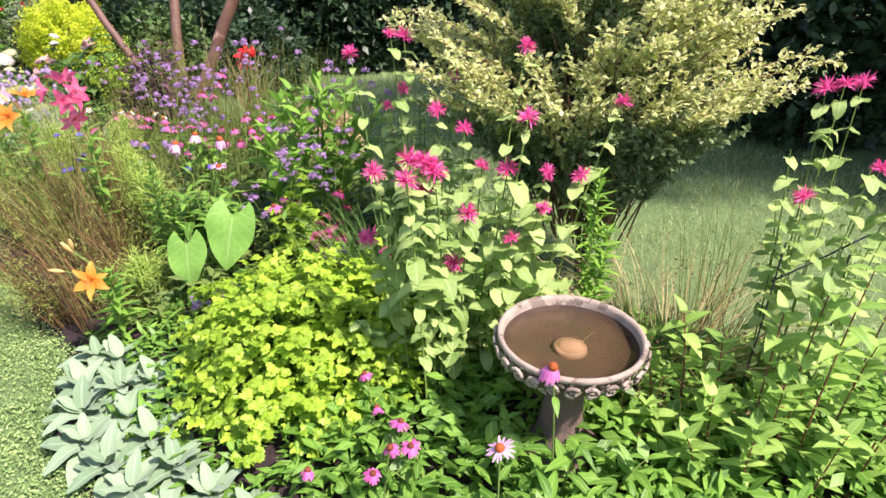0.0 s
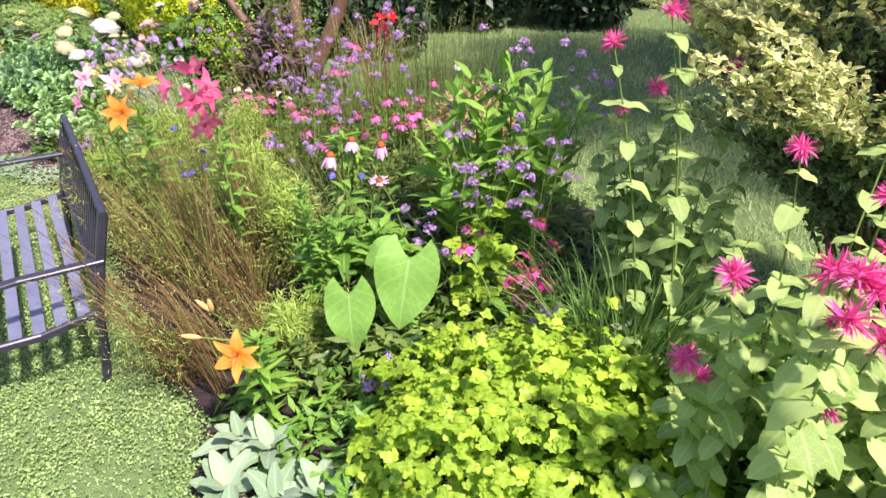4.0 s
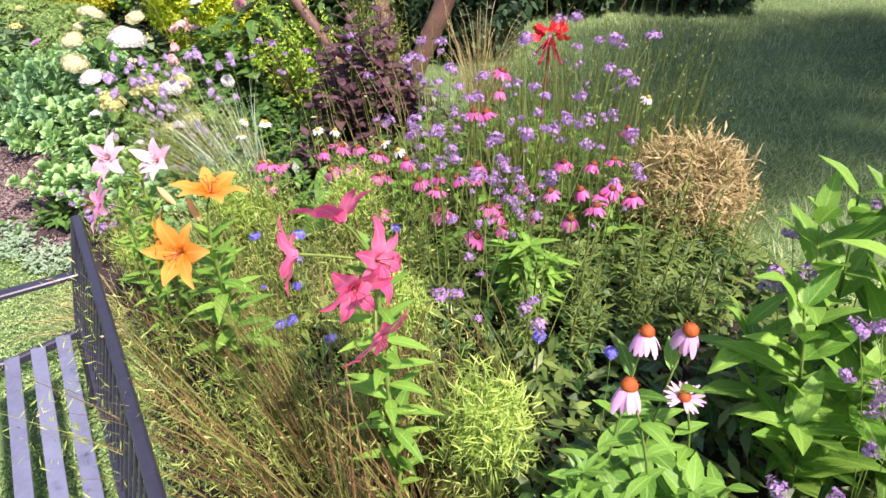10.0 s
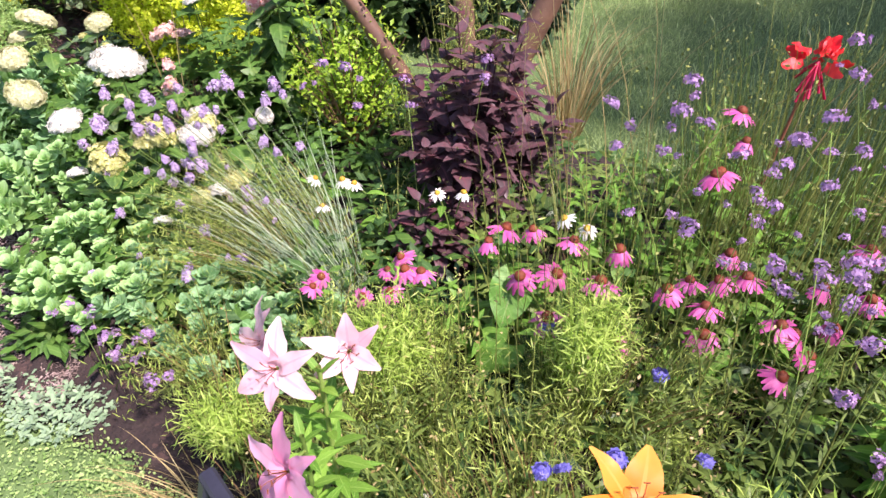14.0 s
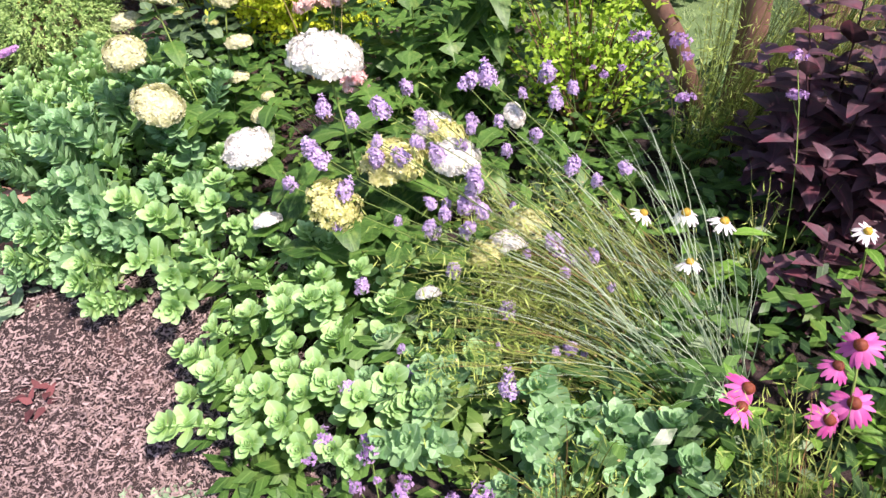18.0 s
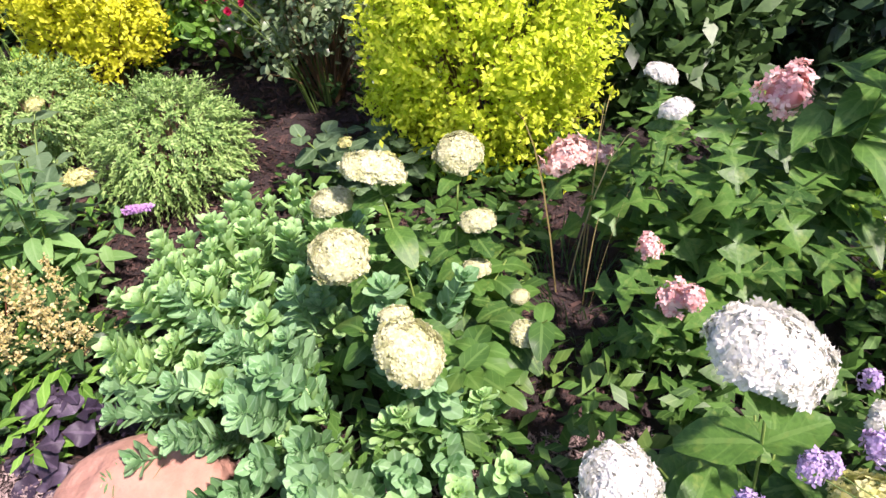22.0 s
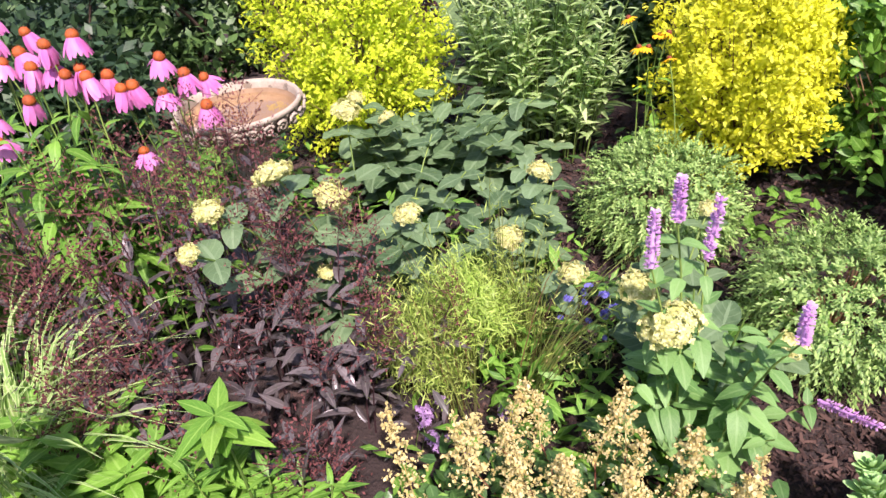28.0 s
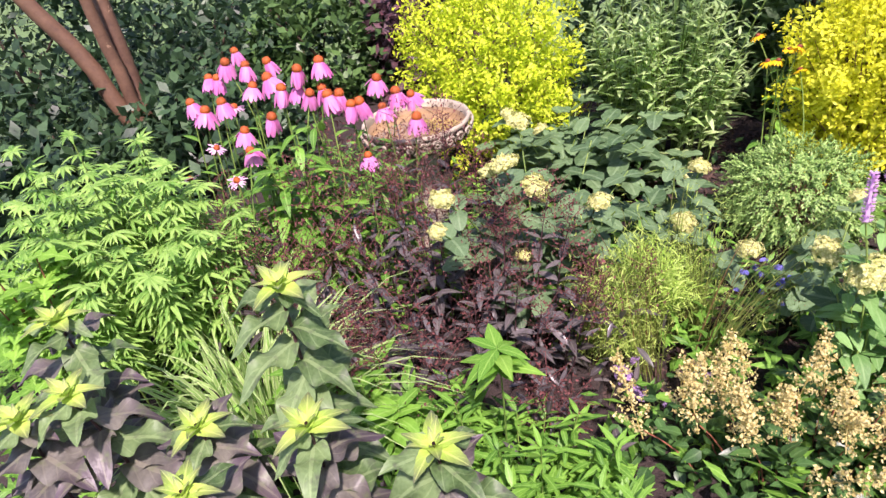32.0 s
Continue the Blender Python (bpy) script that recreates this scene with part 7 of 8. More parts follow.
hydrangea((-6.2, 6.5), [(-6.35, 6.35, 0.62, 0.9), (-6.15, 6.3, 0.6, 0.8)], "hydrangea with large blue-green leaves below golden shrub", HYD_LIME, M_BLUEGREEN, around((-6.2, 6.7), 0.5, 50, 0.25, 0.58, 96), 96,
          leaf_tpls=ROUND_LEAF, group="lime-headed hydrangeas", leaf_size=0.11, whole=False)
hydrangea((-3.95, 6.2), [(-4.0, 6.15, 0.42, 0.6), (-3.88, 6.12, 0.38, 0.6)], "low hydrangea with dull green leaves beside the rose", HYD_LIME, M_BLUEGREEN, around((-3.98, 6.25), 0.22, 16, 0.22, 0.42, 97), 97,
          leaf_tpls=ROUND_LEAF, group="lime-headed hydrangeas", leaf_size=0.085, whole=False)

# astilbe
def plume_mesh(seed, h=0.13):
    rng = np.random.default_rng(seed)
    a = Acc()
    a.tube([(0, 0, 0), (0, 0, h)], 0.0015, 0.0008, 3)
    for k in range(22):
        t = k / 22
        w = k * 2.4
        ln = 0.038 * (1 - t) + 0.006
        b = np.array((0, 0, h * t))
        e = b + np.array((math.cos(w) * ln, math.sin(w) * ln, ln * 0.7))
        n = 20
        p = b + (e - b) * rng.uniform(0.1, 1, n)[:, None] + rng.normal(0, 0.003, (n, 3))
        a.add(T_TINY, p, frames(rng.normal(0, 1, (n, 3)) + (0, 0, 0.5), rng.normal(0, 1, (n, 3)), rng.uniform(0.004, 0.008, n)))
    return a.mesh("plume", M_ASTILBE)


PLUMES = [plume_mesh(i, h) for i, h in enumerate((0.13, 0.16, 0.11))]


def astilbe(loc, spots, label, seed):
    x, y = loc
    g = gz(x, y) - 0.01
    ob = thing("astilbe", (x, y, g), label, "flower", "astilbes")
    rng = np.random.default_rng(seed)
    for px, py, pz in spots:
        top = np.array((px - x, py - y, pz - g - 0.06))
        s = Acc()
        s.tube(curve_pts((top[0] * 0.6, top[1] * 0.6, 0), top), 0.0025, 0.0018)
        stem = part("stem", s, M_STEM_RED, ob)
        piece("plume", PLUMES[rng.integers(3)], stem, head_pose(rng, top - (0, 0, 0.03), 16, rng.uniform(1.0, 1.5)))
    acc = Acc()
    n = 700
    p = np.array([spots[k] for k in rng.integers(0, len(spots), n)]) - (x, y, g) + rng.normal(0, 0.05, (n, 3))
    p[:, 2] = rng.uniform(0.02, 0.26, n)
    acc.add(L_OVATE, p, frames(rng.normal(0, 1, (n, 3)) * (1, 1, 0.3), np.array((0, 0, 1.0)) + rng.normal(0, 0.3, (n, 3)), rng.uniform(0.03, 0.06, n)))
    part("foliage", acc, M_DARKGREEN, ob, kind="stuff")


AST = [(-5.17, 5.38, 0.45), (-5.08, 5.43, 0.45), (-5.05, 5.51, 0.45), (-4.94, 5.54, 0.45), (-4.86, 5.54, 0.45), (-4.76, 5.60, 0.48), (-4.67, 5.56, 0.45), (-4.54, 5.53, 0.40), (-4.71, 5.45, 0.42), (-4.81, 5.45, 0.45), (-4.86, 5.34, 0.42),
       (-5.21, 5.27, 0.42), (-4.59, 5.49, 0.40), (-4.97, 5.45, 0.45), (-4.89, 5.59, 0.46), (-4.82, 5.52, 0.46), (-4.99, 5.36, 0.43), (-5.1, 5.34, 0.44), (-4.92, 5.42, 0.44), (-4.75, 5.52, 0.44), (-5.02, 5.4, 0.46), (-5.12, 5.46, 0.44), (-4.64, 5.6, 0.42)]
astilbe((-4.88, 5.48), AST, "spent astilbe with buff-brown feathery plumes", 98)

# boulder, black heuchera, silver rosette
def boulder(loc, size, label, seed):
    bm = bmesh.new()
    bmesh.ops.create_icosphere(bm, subdivisions=4, radius=1)
    for v in bm.verts:
        p = v.co.copy()
        k = 1 + 0.22 * noise.fractal(p * 1.1 + Vector((seed, 0, 0)), 1.0, 2.0, 4)
        v.co = Vector((p.x * size[0], p.y * size[1], p.z * size[2])) * k
    for f in bm.faces:
        f.smooth = True
    me = bpy.data.meshes.new("boulder")
    bm.to_mesh(me)
    bm.free()
    me.materials.append(M_ROCK)
    ob = new("boulder", me)
    ob.matrix_basis = pose(loc[0], loc[1], gz(*loc) + size[2] * 0.35, 8, -6, 28)
    return tagged(ob, label, "rock")


boulder((-4.40, 5.17), (0.2, 0.125, 0.12), "smooth pink sandstone boulder half sunk in mulch", 2.0)


def rosette_plant(name, loc, n, size, material, label, seed, tpls, r=0.12, h=0.18, category="plant"):
    x, y = loc
    g = gz(x, y) - 0.01
    ob = thing(name, (x, y, g), label, category)
    rng = np.random.default_rng(seed)
    meshes = leaf_meshes("leaf", tpls, material)
    for k in range(n):
        d = sphere_dirs(rng, 1, 0.05)[0]
        p = d * (r, r, h)
        w = rng.uniform(0, 6.28)
        out = np.array((math.cos(w), math.sin(w), 0.1)) + d * 0.6
        piece("leaf", meshes[rng.integers(len(meshes))], ob, mat4(frames([out], [d * 0.6 + (0, 0, 0.9)], [size * rng.uniform(0.7, 1.2)])[0], p))


HEU_LEAF = variants(p_ovate, n=6, cols=5, wide=0.48, fold=0.15, droop=0.3, wave=0.5)
rosette_plant("heuchera", (-4.58, 5.38), 70, 0.055, M_HEUCHERA, "heuchera with ruffled black-purple leaves beside the boulder", 101, HEU_LEAF, 0.14, 0.17)
rosette_plant("silver_rosette", (-4.22, 4.93), 46, 0.05, M_LAMB, "small silver-grey rosette plant on the mulch", 102, variants(p_spoon, n=4, wide=0.26, droop=0.1), 0.07, 0.06)
rosette_plant("mulch_seedling", (-4.28, 4.72), 22, 0.04, M_GREEN, "small weed seedling on the mulch", 103, variants(p_ovate, n=4, wide=0.25), 0.07, 0.03)
rosette_plant("mulch_seedling", (-4.05, 4.66), 18, 0.035, M_SEED, "small reddish dying seedling on the mulch", 104, variants(p_ovate, n=4, wide=0.25), 0.05, 0.03)
rosette_plant("green_seedling", (-4.52, 5.55), 60, 0.04, M_GREEN, "clover-like green seedlings beside sedum", 105, variants(p_ovate, n=4, wide=0.33), 0.16, 0.16)
rosette_plant("green_seedling", (-4.9, 6.95), 60, 0.05, M_GREEN, "small green seedlings in front of golden shrub", 106, variants(p_ovate, n=4, wide=0.25), 0.16, 0.12)
rosette_plant("green_seedling", (-4.25, 6.2), 24, 0.04, M_GREEN, "clover-like green seedlings on the mulch", 107, variants(p_ovate, n=4, wide=0.33), 0.1, 0.08)

def creeping_mat(loc, n, rx, ry, size, label, seed):
    """A low mat of small silvery leaves on creeping stems."""
    x, y = loc
    g = gz(x, y)
    ob = thing("silver_edging", (x, y, g), label, "plant", "silver edging plants")
    rng = np.random.default_rng(seed)
    a, r = rng.uniform(0, 2 * np.pi, n), np.sqrt(rng.uniform(0, 1, n))
    p = np.stack([np.cos(a) * r * rx, np.sin(a) * r * ry, rng.uniform(0.0, 0.035, n) * (1.2 - r)], -1)
    w = rng.uniform(0, 2 * np.pi, n)
    acc = Acc()
    acc.add(leaf(p_spoon, n=3, wide=0.28, droop=0.05, fold=0.25), p, frames(np.stack([np.cos(w), np.sin(w), rng.uniform(0.1, 0.8, n)], -1), np.array((0, 0, 1.0)) + rng.normal(0, 0.2, (n, 3)), rng.uniform(0.6, 1.2, n) * size))
    part("foliage", acc, M_LAMB, ob, kind="stuff")
    return ob


for k, (px, py) in enumerate(((-3.28, 4.16), (-3.5, 4.24), (-3.68, 4.32))):
    creeping_mat((px, py), 520, 0.15, 0.11, 0.024, "low silver-green creeping edging plant", 108 + k * 7)
# feathery yellow-green love-in-a-mist, dark penstemon, lime shoots
airy_stalks((-5.42, 5.77), 320, 0.24, 0.2, 0.28, 0.6, (0.0, 0.0), "feathery yellow-green love-in-a-mist with seed pods", 111, 0.85, 0.12)
L_THREAD = leaf(p_lance, n=2, cols=2, wide=0.05, droop=0.25, fold=0)
for k, (px, py, rx, rz, lz) in enumerate(((-5.42, 5.77, 0.15, 0.17, 0.3), (-5.5, 5.66, 0.12, 0.14, 0.2), (-2.3, 4.05, 0.12, 0.13, 0.32), (-1.85, 4.0, 0.1, 0.13, 0.34), (-2.72, 3.98, 0.1, 0.08, 0.22), (-1.18, 2.7, 0.1, 0.09, 0.2), (-1.3, 3.12, 0.1, 0.14, 0.36),
                                          (-1.62, 3.5, 0.12, 0.12, 0.36))):
    shrub("feathery_tuft", (px, py), (rx, rx * 0.85, rz), "soft tuft of feathery yellow-green thread leaves", "plant", L_THREAD, M_MIST, 0.036, twigs=int(600 * rx) + 30, per=34, lift=lz, low=-0.8, reach=0.1, rough=0.25, inner=0.5, seed=310 + k, stem_r=0.002,
          twig_material=M_STEM, group="feathery tufts")
verbena([(-5.56, 5.65, 0.33), (-5.38, 5.50, 0.28), (-5.20, 5.60, 0.31), (-5.41, 5.76, 0.45), (-5.30, 5.47, 0.26), (-5.32, 5.45, 0.28)], "small violet flower on a thin stem", VERB_HEAD, "violet flowers", per=1, lean=0.1)
verbena([(-5.15, 5.92, 0.50), (-5.11, 5.93, 0.48), (-5.19, 5.89, 0.46), (-5.09, 5.90, 0.45)], "blue-violet flower on a thin stem", BLUE_HEAD, "violet flowers", per=2, lean=0.06, head_name="flower_head", scale=0.7)
PEN = [(-6.48, 5.0, 0.68), (-6.34, 5.02, 0.62), (-6.37, 4.91, 0.56), (-6.25, 5.01, 0.52), (-6.6, 5.12, 0.7), (-6.17, 5.17, 0.62), (-6.18, 5.06, 0.6), (-5.73, 5.47, 0.7), (-5.51, 5.53, 0.5), (-5.37, 5.2, 0.4), (-5.97, 5.07, 0.5), (-5.98, 4.93, 0.42), (-6.34, 5.1, 0.62), (-6.05, 4.98, 0.46), (-5.95, 5.62, 0.74), (-6.05, 5.6, 0.8), (-6.25, 5.6, 0.82), (-6.15, 5.72, 0.8), (-5.85, 5.55, 0.72), (-5.75, 5.5, 0.66), (-5.6, 5.6, 0.62), (-6.4, 5.45, 0.78), (-6.35, 5.25, 0.74), (-6.0, 5.15, 0.66), (-5.8, 5.1, 0.6), (-5.65, 5.05, 0.52), (-6.05, 5.45, 0.72), (-5.68, 5.62, 0.68),
       (-5.81, 5.53, 0.67), (-6.30, 5.44, 0.72), (-5.91, 5.31, 0.63), (-5.77, 5.38, 0.57), (-5.65, 5.42, 0.57), (-5.45, 5.48, 0.52), (-5.48, 5.48, 0.57), (-6.15, 5.62, 0.73), (-6.31, 5.59, 0.72), (-6.22, 5.28, 0.68), (-6.19, 5.10, 0.64),
       (-5.97, 5.06, 0.54), (-5.84, 4.98, 0.52), (-5.91, 4.94, 0.52), (-5.44, 5.20, 0.41), (-5.43, 5.15, 0.41), (-5.39, 5.66, 0.49), (-6.10, 5.38, 0.71), (-6.00, 5.47, 0.68), (-5.70, 5.26, 0.53), (-5.90, 5.47, 0.66), (-6.20, 5.48, 0.68), (-5.55, 5.36, 0.50)]


def penstemon(loc, spots, label, seed):
    x, y = loc
    g = gz(x, y) - 0.01
    ob = thing("dark_penstemon", (x, y, g), label, "plant")
    rng = np.random.default_rng(seed)
    heads = []
    for v in range(3):
        a = Acc()
        n = 230
        t = rng.uniform(0, 1, n)
        w = rng.uniform(0, 2 * np.pi, n)
        r = 0.085 * (1 - 0.55 * t) * rng.uniform(0.2, 1, n)
        a.add(L_SMALL, np.stack([np.cos(w) * r, np.sin(w) * r, t * 0.21 - 0.13], -1), frames(rng.normal(0, 0.6, (n, 3)) + (0, 0, 0.8), rng.normal(0, 1, (n, 3)), rng.uniform(0.006, 0.011, n)))
        for k in range(14):
            e = (math.cos(k * 2.4) * 0.065, math.sin(k * 2.4) * 0.065, -0.06 + k * 0.009)
            a.tube([(0, 0, -0.1 + k * 0.009), e], 0.001, 0.0008, 3)
        heads.append(a.mesh("seed_head", M_SEED))
    leaves = leaf_meshes("leaf", variants(p_lance, n=5, wide=0.18, fold=0.25, droop=0.35, wave=0.2), M_DARKPEN)
    for px, py, pz in spots:
        top = np.array((px - x, py - y, (pz - g) * 1.12))
        pts = curve_pts((top[0] * 0.8, top[1] * 0.8, 0), top, side=rng.normal(0, 0.01, 2))
        s = Acc()
        s.tube(pts, 0.003, 0.0015)
        stem = part("stem", s, M_STEM_DARK, ob)
        piece("seed_head", heads[rng.integers(3)], stem, head_pose(rng, top, 8, rng.uniform(0.95, 1.35)), kind="stuff")
        P, D, U, S = stem_leaves(rng, pts, 4, 2, 0.085, 0.25, 0.7, 30, 0.5, 90)
        R = frames(D, U, S)
        for k in range(len(P)):
            piece("leaf", leaves[rng.integers(4)], stem, mat4(R[k], P[k]))
    fill = Acc()
    n = 380
    p = np.array([spots[k] for k in rng.integers(0, len(spots), n)]) - (x, y, g) + rng.normal(0, 0.07, (n, 3))
    p[:, 2] = rng.uniform(0.03, 0.34, n)
    fill.add(L_LANCE, p, frames(rng.normal(0, 1, (n, 3)) + (0, 0, 0.5), np.array((0, 0, 1.0)) + rng.normal(0, 0.3, (n, 3)), rng.uniform(0.045, 0.09, n)))
    part("lower_foliage", fill, M_DARKPEN, ob, kind="stuff")


penstemon((-5.85, 5.33), PEN, "dark penstemon with maroon leaves and brown seed heads", 112)
leafy_clump("lime_shoots", (-5.50, 5.06), [(0.03, 0.0, 0.53)], "lime-green leafy shoot among undergrowth", "plant", variants(p_lance, n=5, wide=0.2, droop=0.25), M_BRIGHT, M_STEM, nodes=4, per=4, size=0.085, lo=0.85, elev=15, big=0.95, turn=45, seed=113)
leafy_clump("green_undergrowth", (-5.45, 5.03), spread_tops(114, 46, 0.35, 0.22, 0.15, 0.36), "fresh green narrow-leaved undergrowth", "plant", variants(p_lance, n=4, wide=0.13, droop=0.25), M_GREEN, M_STEM, nodes=7, per=3, size=0.075,
            split=False, spread=0.85, lo=0.3, elev=25, big=0.7, seed=114)
leafy_clump("green_undergrowth", (-5.9, 4.92), spread_tops(119, 26, 0.24, 0.13, 0.2, 0.38), "fresh green broad-leaved undergrowth beside the sedge", "plant", variants(p_lance, n=5, wide=0.2, droop=0.3), M_GREEN, M_STEM, nodes=5, per=2, size=0.11, split=False, spread=0.85, lo=0.4, elev=18, big=0.75, seed=119)
grass_clump("variegated_sedge", (-6.16, 4.78), 300, 0.12, 0.12, 0.24, 0.46, 0.4, "fountain of cream-striped sedge blades", M_BLADE_VAR, width=0.0062, seed=115, bow=0.4, drift=(0.12, 0.0), singles=40)

# tall pink coneflowers by the second bird bath
DC = [(-6.69, 5.38, 1.11), (-6.83, 5.44, 1.13), (-6.68, 5.46, 1.10), (-6.81, 5.38, 1.11), (-6.45, 5.41, 1.11), (-6.41, 5.47, 1.12), (-6.65, 5.36, 1.05), (-6.88, 5.37, 1.05), (-6.92, 5.36, 1.05), (-6.61, 5.40, 1.07), (-6.63, 5.27, 0.93),
      (-6.59, 5.36, 0.95), (-6.58, 5.24, 0.88), (-6.83, 5.22, 1.02), (-6.79, 5.24, 0.99), (-6.68, 5.25, 1.03), (-6.48, 5.42, 1.05), (-6.40, 5.45, 1.04), (-6.40, 5.51, 1.00), (-6.38, 5.45, 1.02), (-6.34, 5.54, 0.97), (-6.29, 5.59, 0.94),
      (-6.31, 5.68, 0.96), (-6.28, 5.72, 0.94), (-6.21, 5.66, 0.89), (-6.36, 5.65, 1.01), (-6.27, 5.47, 0.82), (-6.35, 5.51, 0.97), (-6.43, 5.42, 1.03), (-6.52, 5.38, 1.05)]
coneflowers(DC, "pink", "tall pink coneflower with bristly orange cone", "tall pink coneflowers", 1.2, leaves=6, leaf_size=0.09, tilt=10)
coneflowers([(-6.92, 5.16, 0.74), (-6.62, 5.18, 0.79), (-6.74, 5.32, 0.98), (-6.70, 5.19, 0.89)], "daisy", "faded coneflower with thin pale rays", "tall pink coneflowers", 0.9)
leafy_clump("coneflower_foliage", (-6.52, 5.36), spread_tops(116, 26, 0.2, 0.18, 0.5, 0.85), "drooping broad coneflower leaves", "plant", variants(p_lance, n=6, wide=0.19, fold=0.2, droop=0.45), M_GREEN, M_STEM, nodes=6, per=2, size=0.13,
            spread=0.7, lo=0.35, elev=10, big=0.6, seed=116)


def palmate(n, length, seed):
    """One palmate leaf of narrow leaflets spread like fingers, drooping at the tips."""
    t = leaf(p_lance, n=4, cols=3, wide=0.115, fold=0.25, droop=0.45)
    vs, fs, us, k = [], [], [], 0
    for j in range(n):
        a = (j - (n - 1) / 2) * 2.5 / (n - 1)
        m = 1.0 - 0.4 * abs(j - (n - 1) / 2) / ((n - 1) / 2)
        c, s = math.cos(a), math.sin(a)
        v = t[0] * m
        vs.append(np.stack([v[:, 0] * c + v[:, 1] * s, v[:, 1] * c - v[:, 0] * s, v[:, 2]], -1))
        fs.append(t[1] + k)
        us.append(t[2])
        k += len(v)
    return np.concatenate(vs) * length, np.concatenate(fs), np.concatenate(us)


leafy_clump("palmate_leaf_shrub", (-6.80, 4.80), spread_tops(117, 88, 0.48, 0.42, 0.62, 0.98, 0.3), "light green bushy plant with finger-like palmate leaves", "plant", [palmate(7, 1.0, 1), palmate(5, 1.0, 2)], M_FEATHER, M_STEM, nodes=8, per=2,
            size=0.08, split=False, spread=0.75, lo=0.35, elev=8, big=0.7, turn=67, seed=117)
leafy_clump("lobed_leaf_shrub", (-6.70, 4.50), spread_tops(118, 12, 0.16, 0.14, 0.55, 0.9), "shrub with fresh green maple-like lobed leaves", "shrub", variants(p_lobed, n=10, cols=5, wide=0.5, droop=0.2, base=0.2), M_BRIGHT, M_STEM_RED, nodes=6,
            per=2, size=0.11, spread=0.5, lo=0.35, elev=10, big=0.7, seed=118)

# bronze hibiscus in the foreground
HIB_LEAF = variants(p_ovate, n=16, cols=5, wide=0.3, fold=0.25, droop=0.45, wave=0.6, jag=0.055, jags=8)


def hibiscus(loc, top, material, seed):
    """One tall stem: broad bronze leaves, greener ones above, a star of young yellow-green leaves at the tip."""
    x, y = loc
    g = gz(x, y) - 0.01
    h = top - g
    ob = thing("hibiscus", (x, y, g), "hibiscus stem with bronze leaves and lime young tip", "plant", "bronze hibiscus")
    rng = np.random.default_rng(seed)
    pts = curve_pts((0, 0, 0), (rng.normal(0, 0.02), rng.normal(0, 0.02), h))
    s = Acc()
    s.tube(pts, 0.006, 0.003, 5)
    stem = part("stem", s, M_STEM_DARK, ob)
    low = leaf_meshes("leaf", HIB_LEAF, material)
    mid = leaf_meshes("leaf", HIB_LEAF, M_HIB_GREEN)
    tip = leaf_meshes("leaf", variants(p_ovate, n=12, cols=5, wide=0.22, fold=0.3, droop=0.25, jag=0.06, jags=7), M_HIB_TIP)
    P, D, U, S = stem_leaves(rng, pts, 13, 2, 0.13, 0.35, 0.96, 8, 0.68, 100)
    R = frames(D, U, S)
    for k in range(len(P)):
        young = k >= len(P) - 3
        piece("leaf", (mid if young or rng.uniform() < 0.25 else low)[rng.integers(4)], stem, mat4(R[k] * (0.9 if young else 1.0), P[k]))
    for k in range(12):
        a, e = k * 2.4 + rng.normal(0, 0.2), radians(12 + k * 6)
        d, u = (math.cos(a) * math.cos(e), math.sin(a) * math.cos(e), math.sin(e)), (-math.cos(a) * math.sin(e), -math.sin(a) * math.sin(e), math.cos(e))
        piece("leaf", tip[k % 4], stem, mat4(frames([d], [u], [0.08 - 0.005 * k])[0], pts[-1] - (0, 0, 0.012)), "lime-yellow young leaf")


for k, (px, py, hh, mt) in enumerate(((-5.61, 4.66, 1.05, M_HIB_GREEN), (-5.47, 4.58, 0.89, M_HIB), (-5.27, 4.69, 0.84, M_HIB), (-6.13, 4.45, 0.92, M_HIB), (-5.61, 4.40, 0.81, M_HIB), (-5.91, 4.42, 0.87, M_HIB), (-6.01, 4.28, 0.85, M_HIB),
                                      (-5.73, 4.53, 0.78, M_HIB), (-5.37, 4.55, 0.74, M_HIB))):
    hibiscus((px, py), hh, mt, 120 + k)

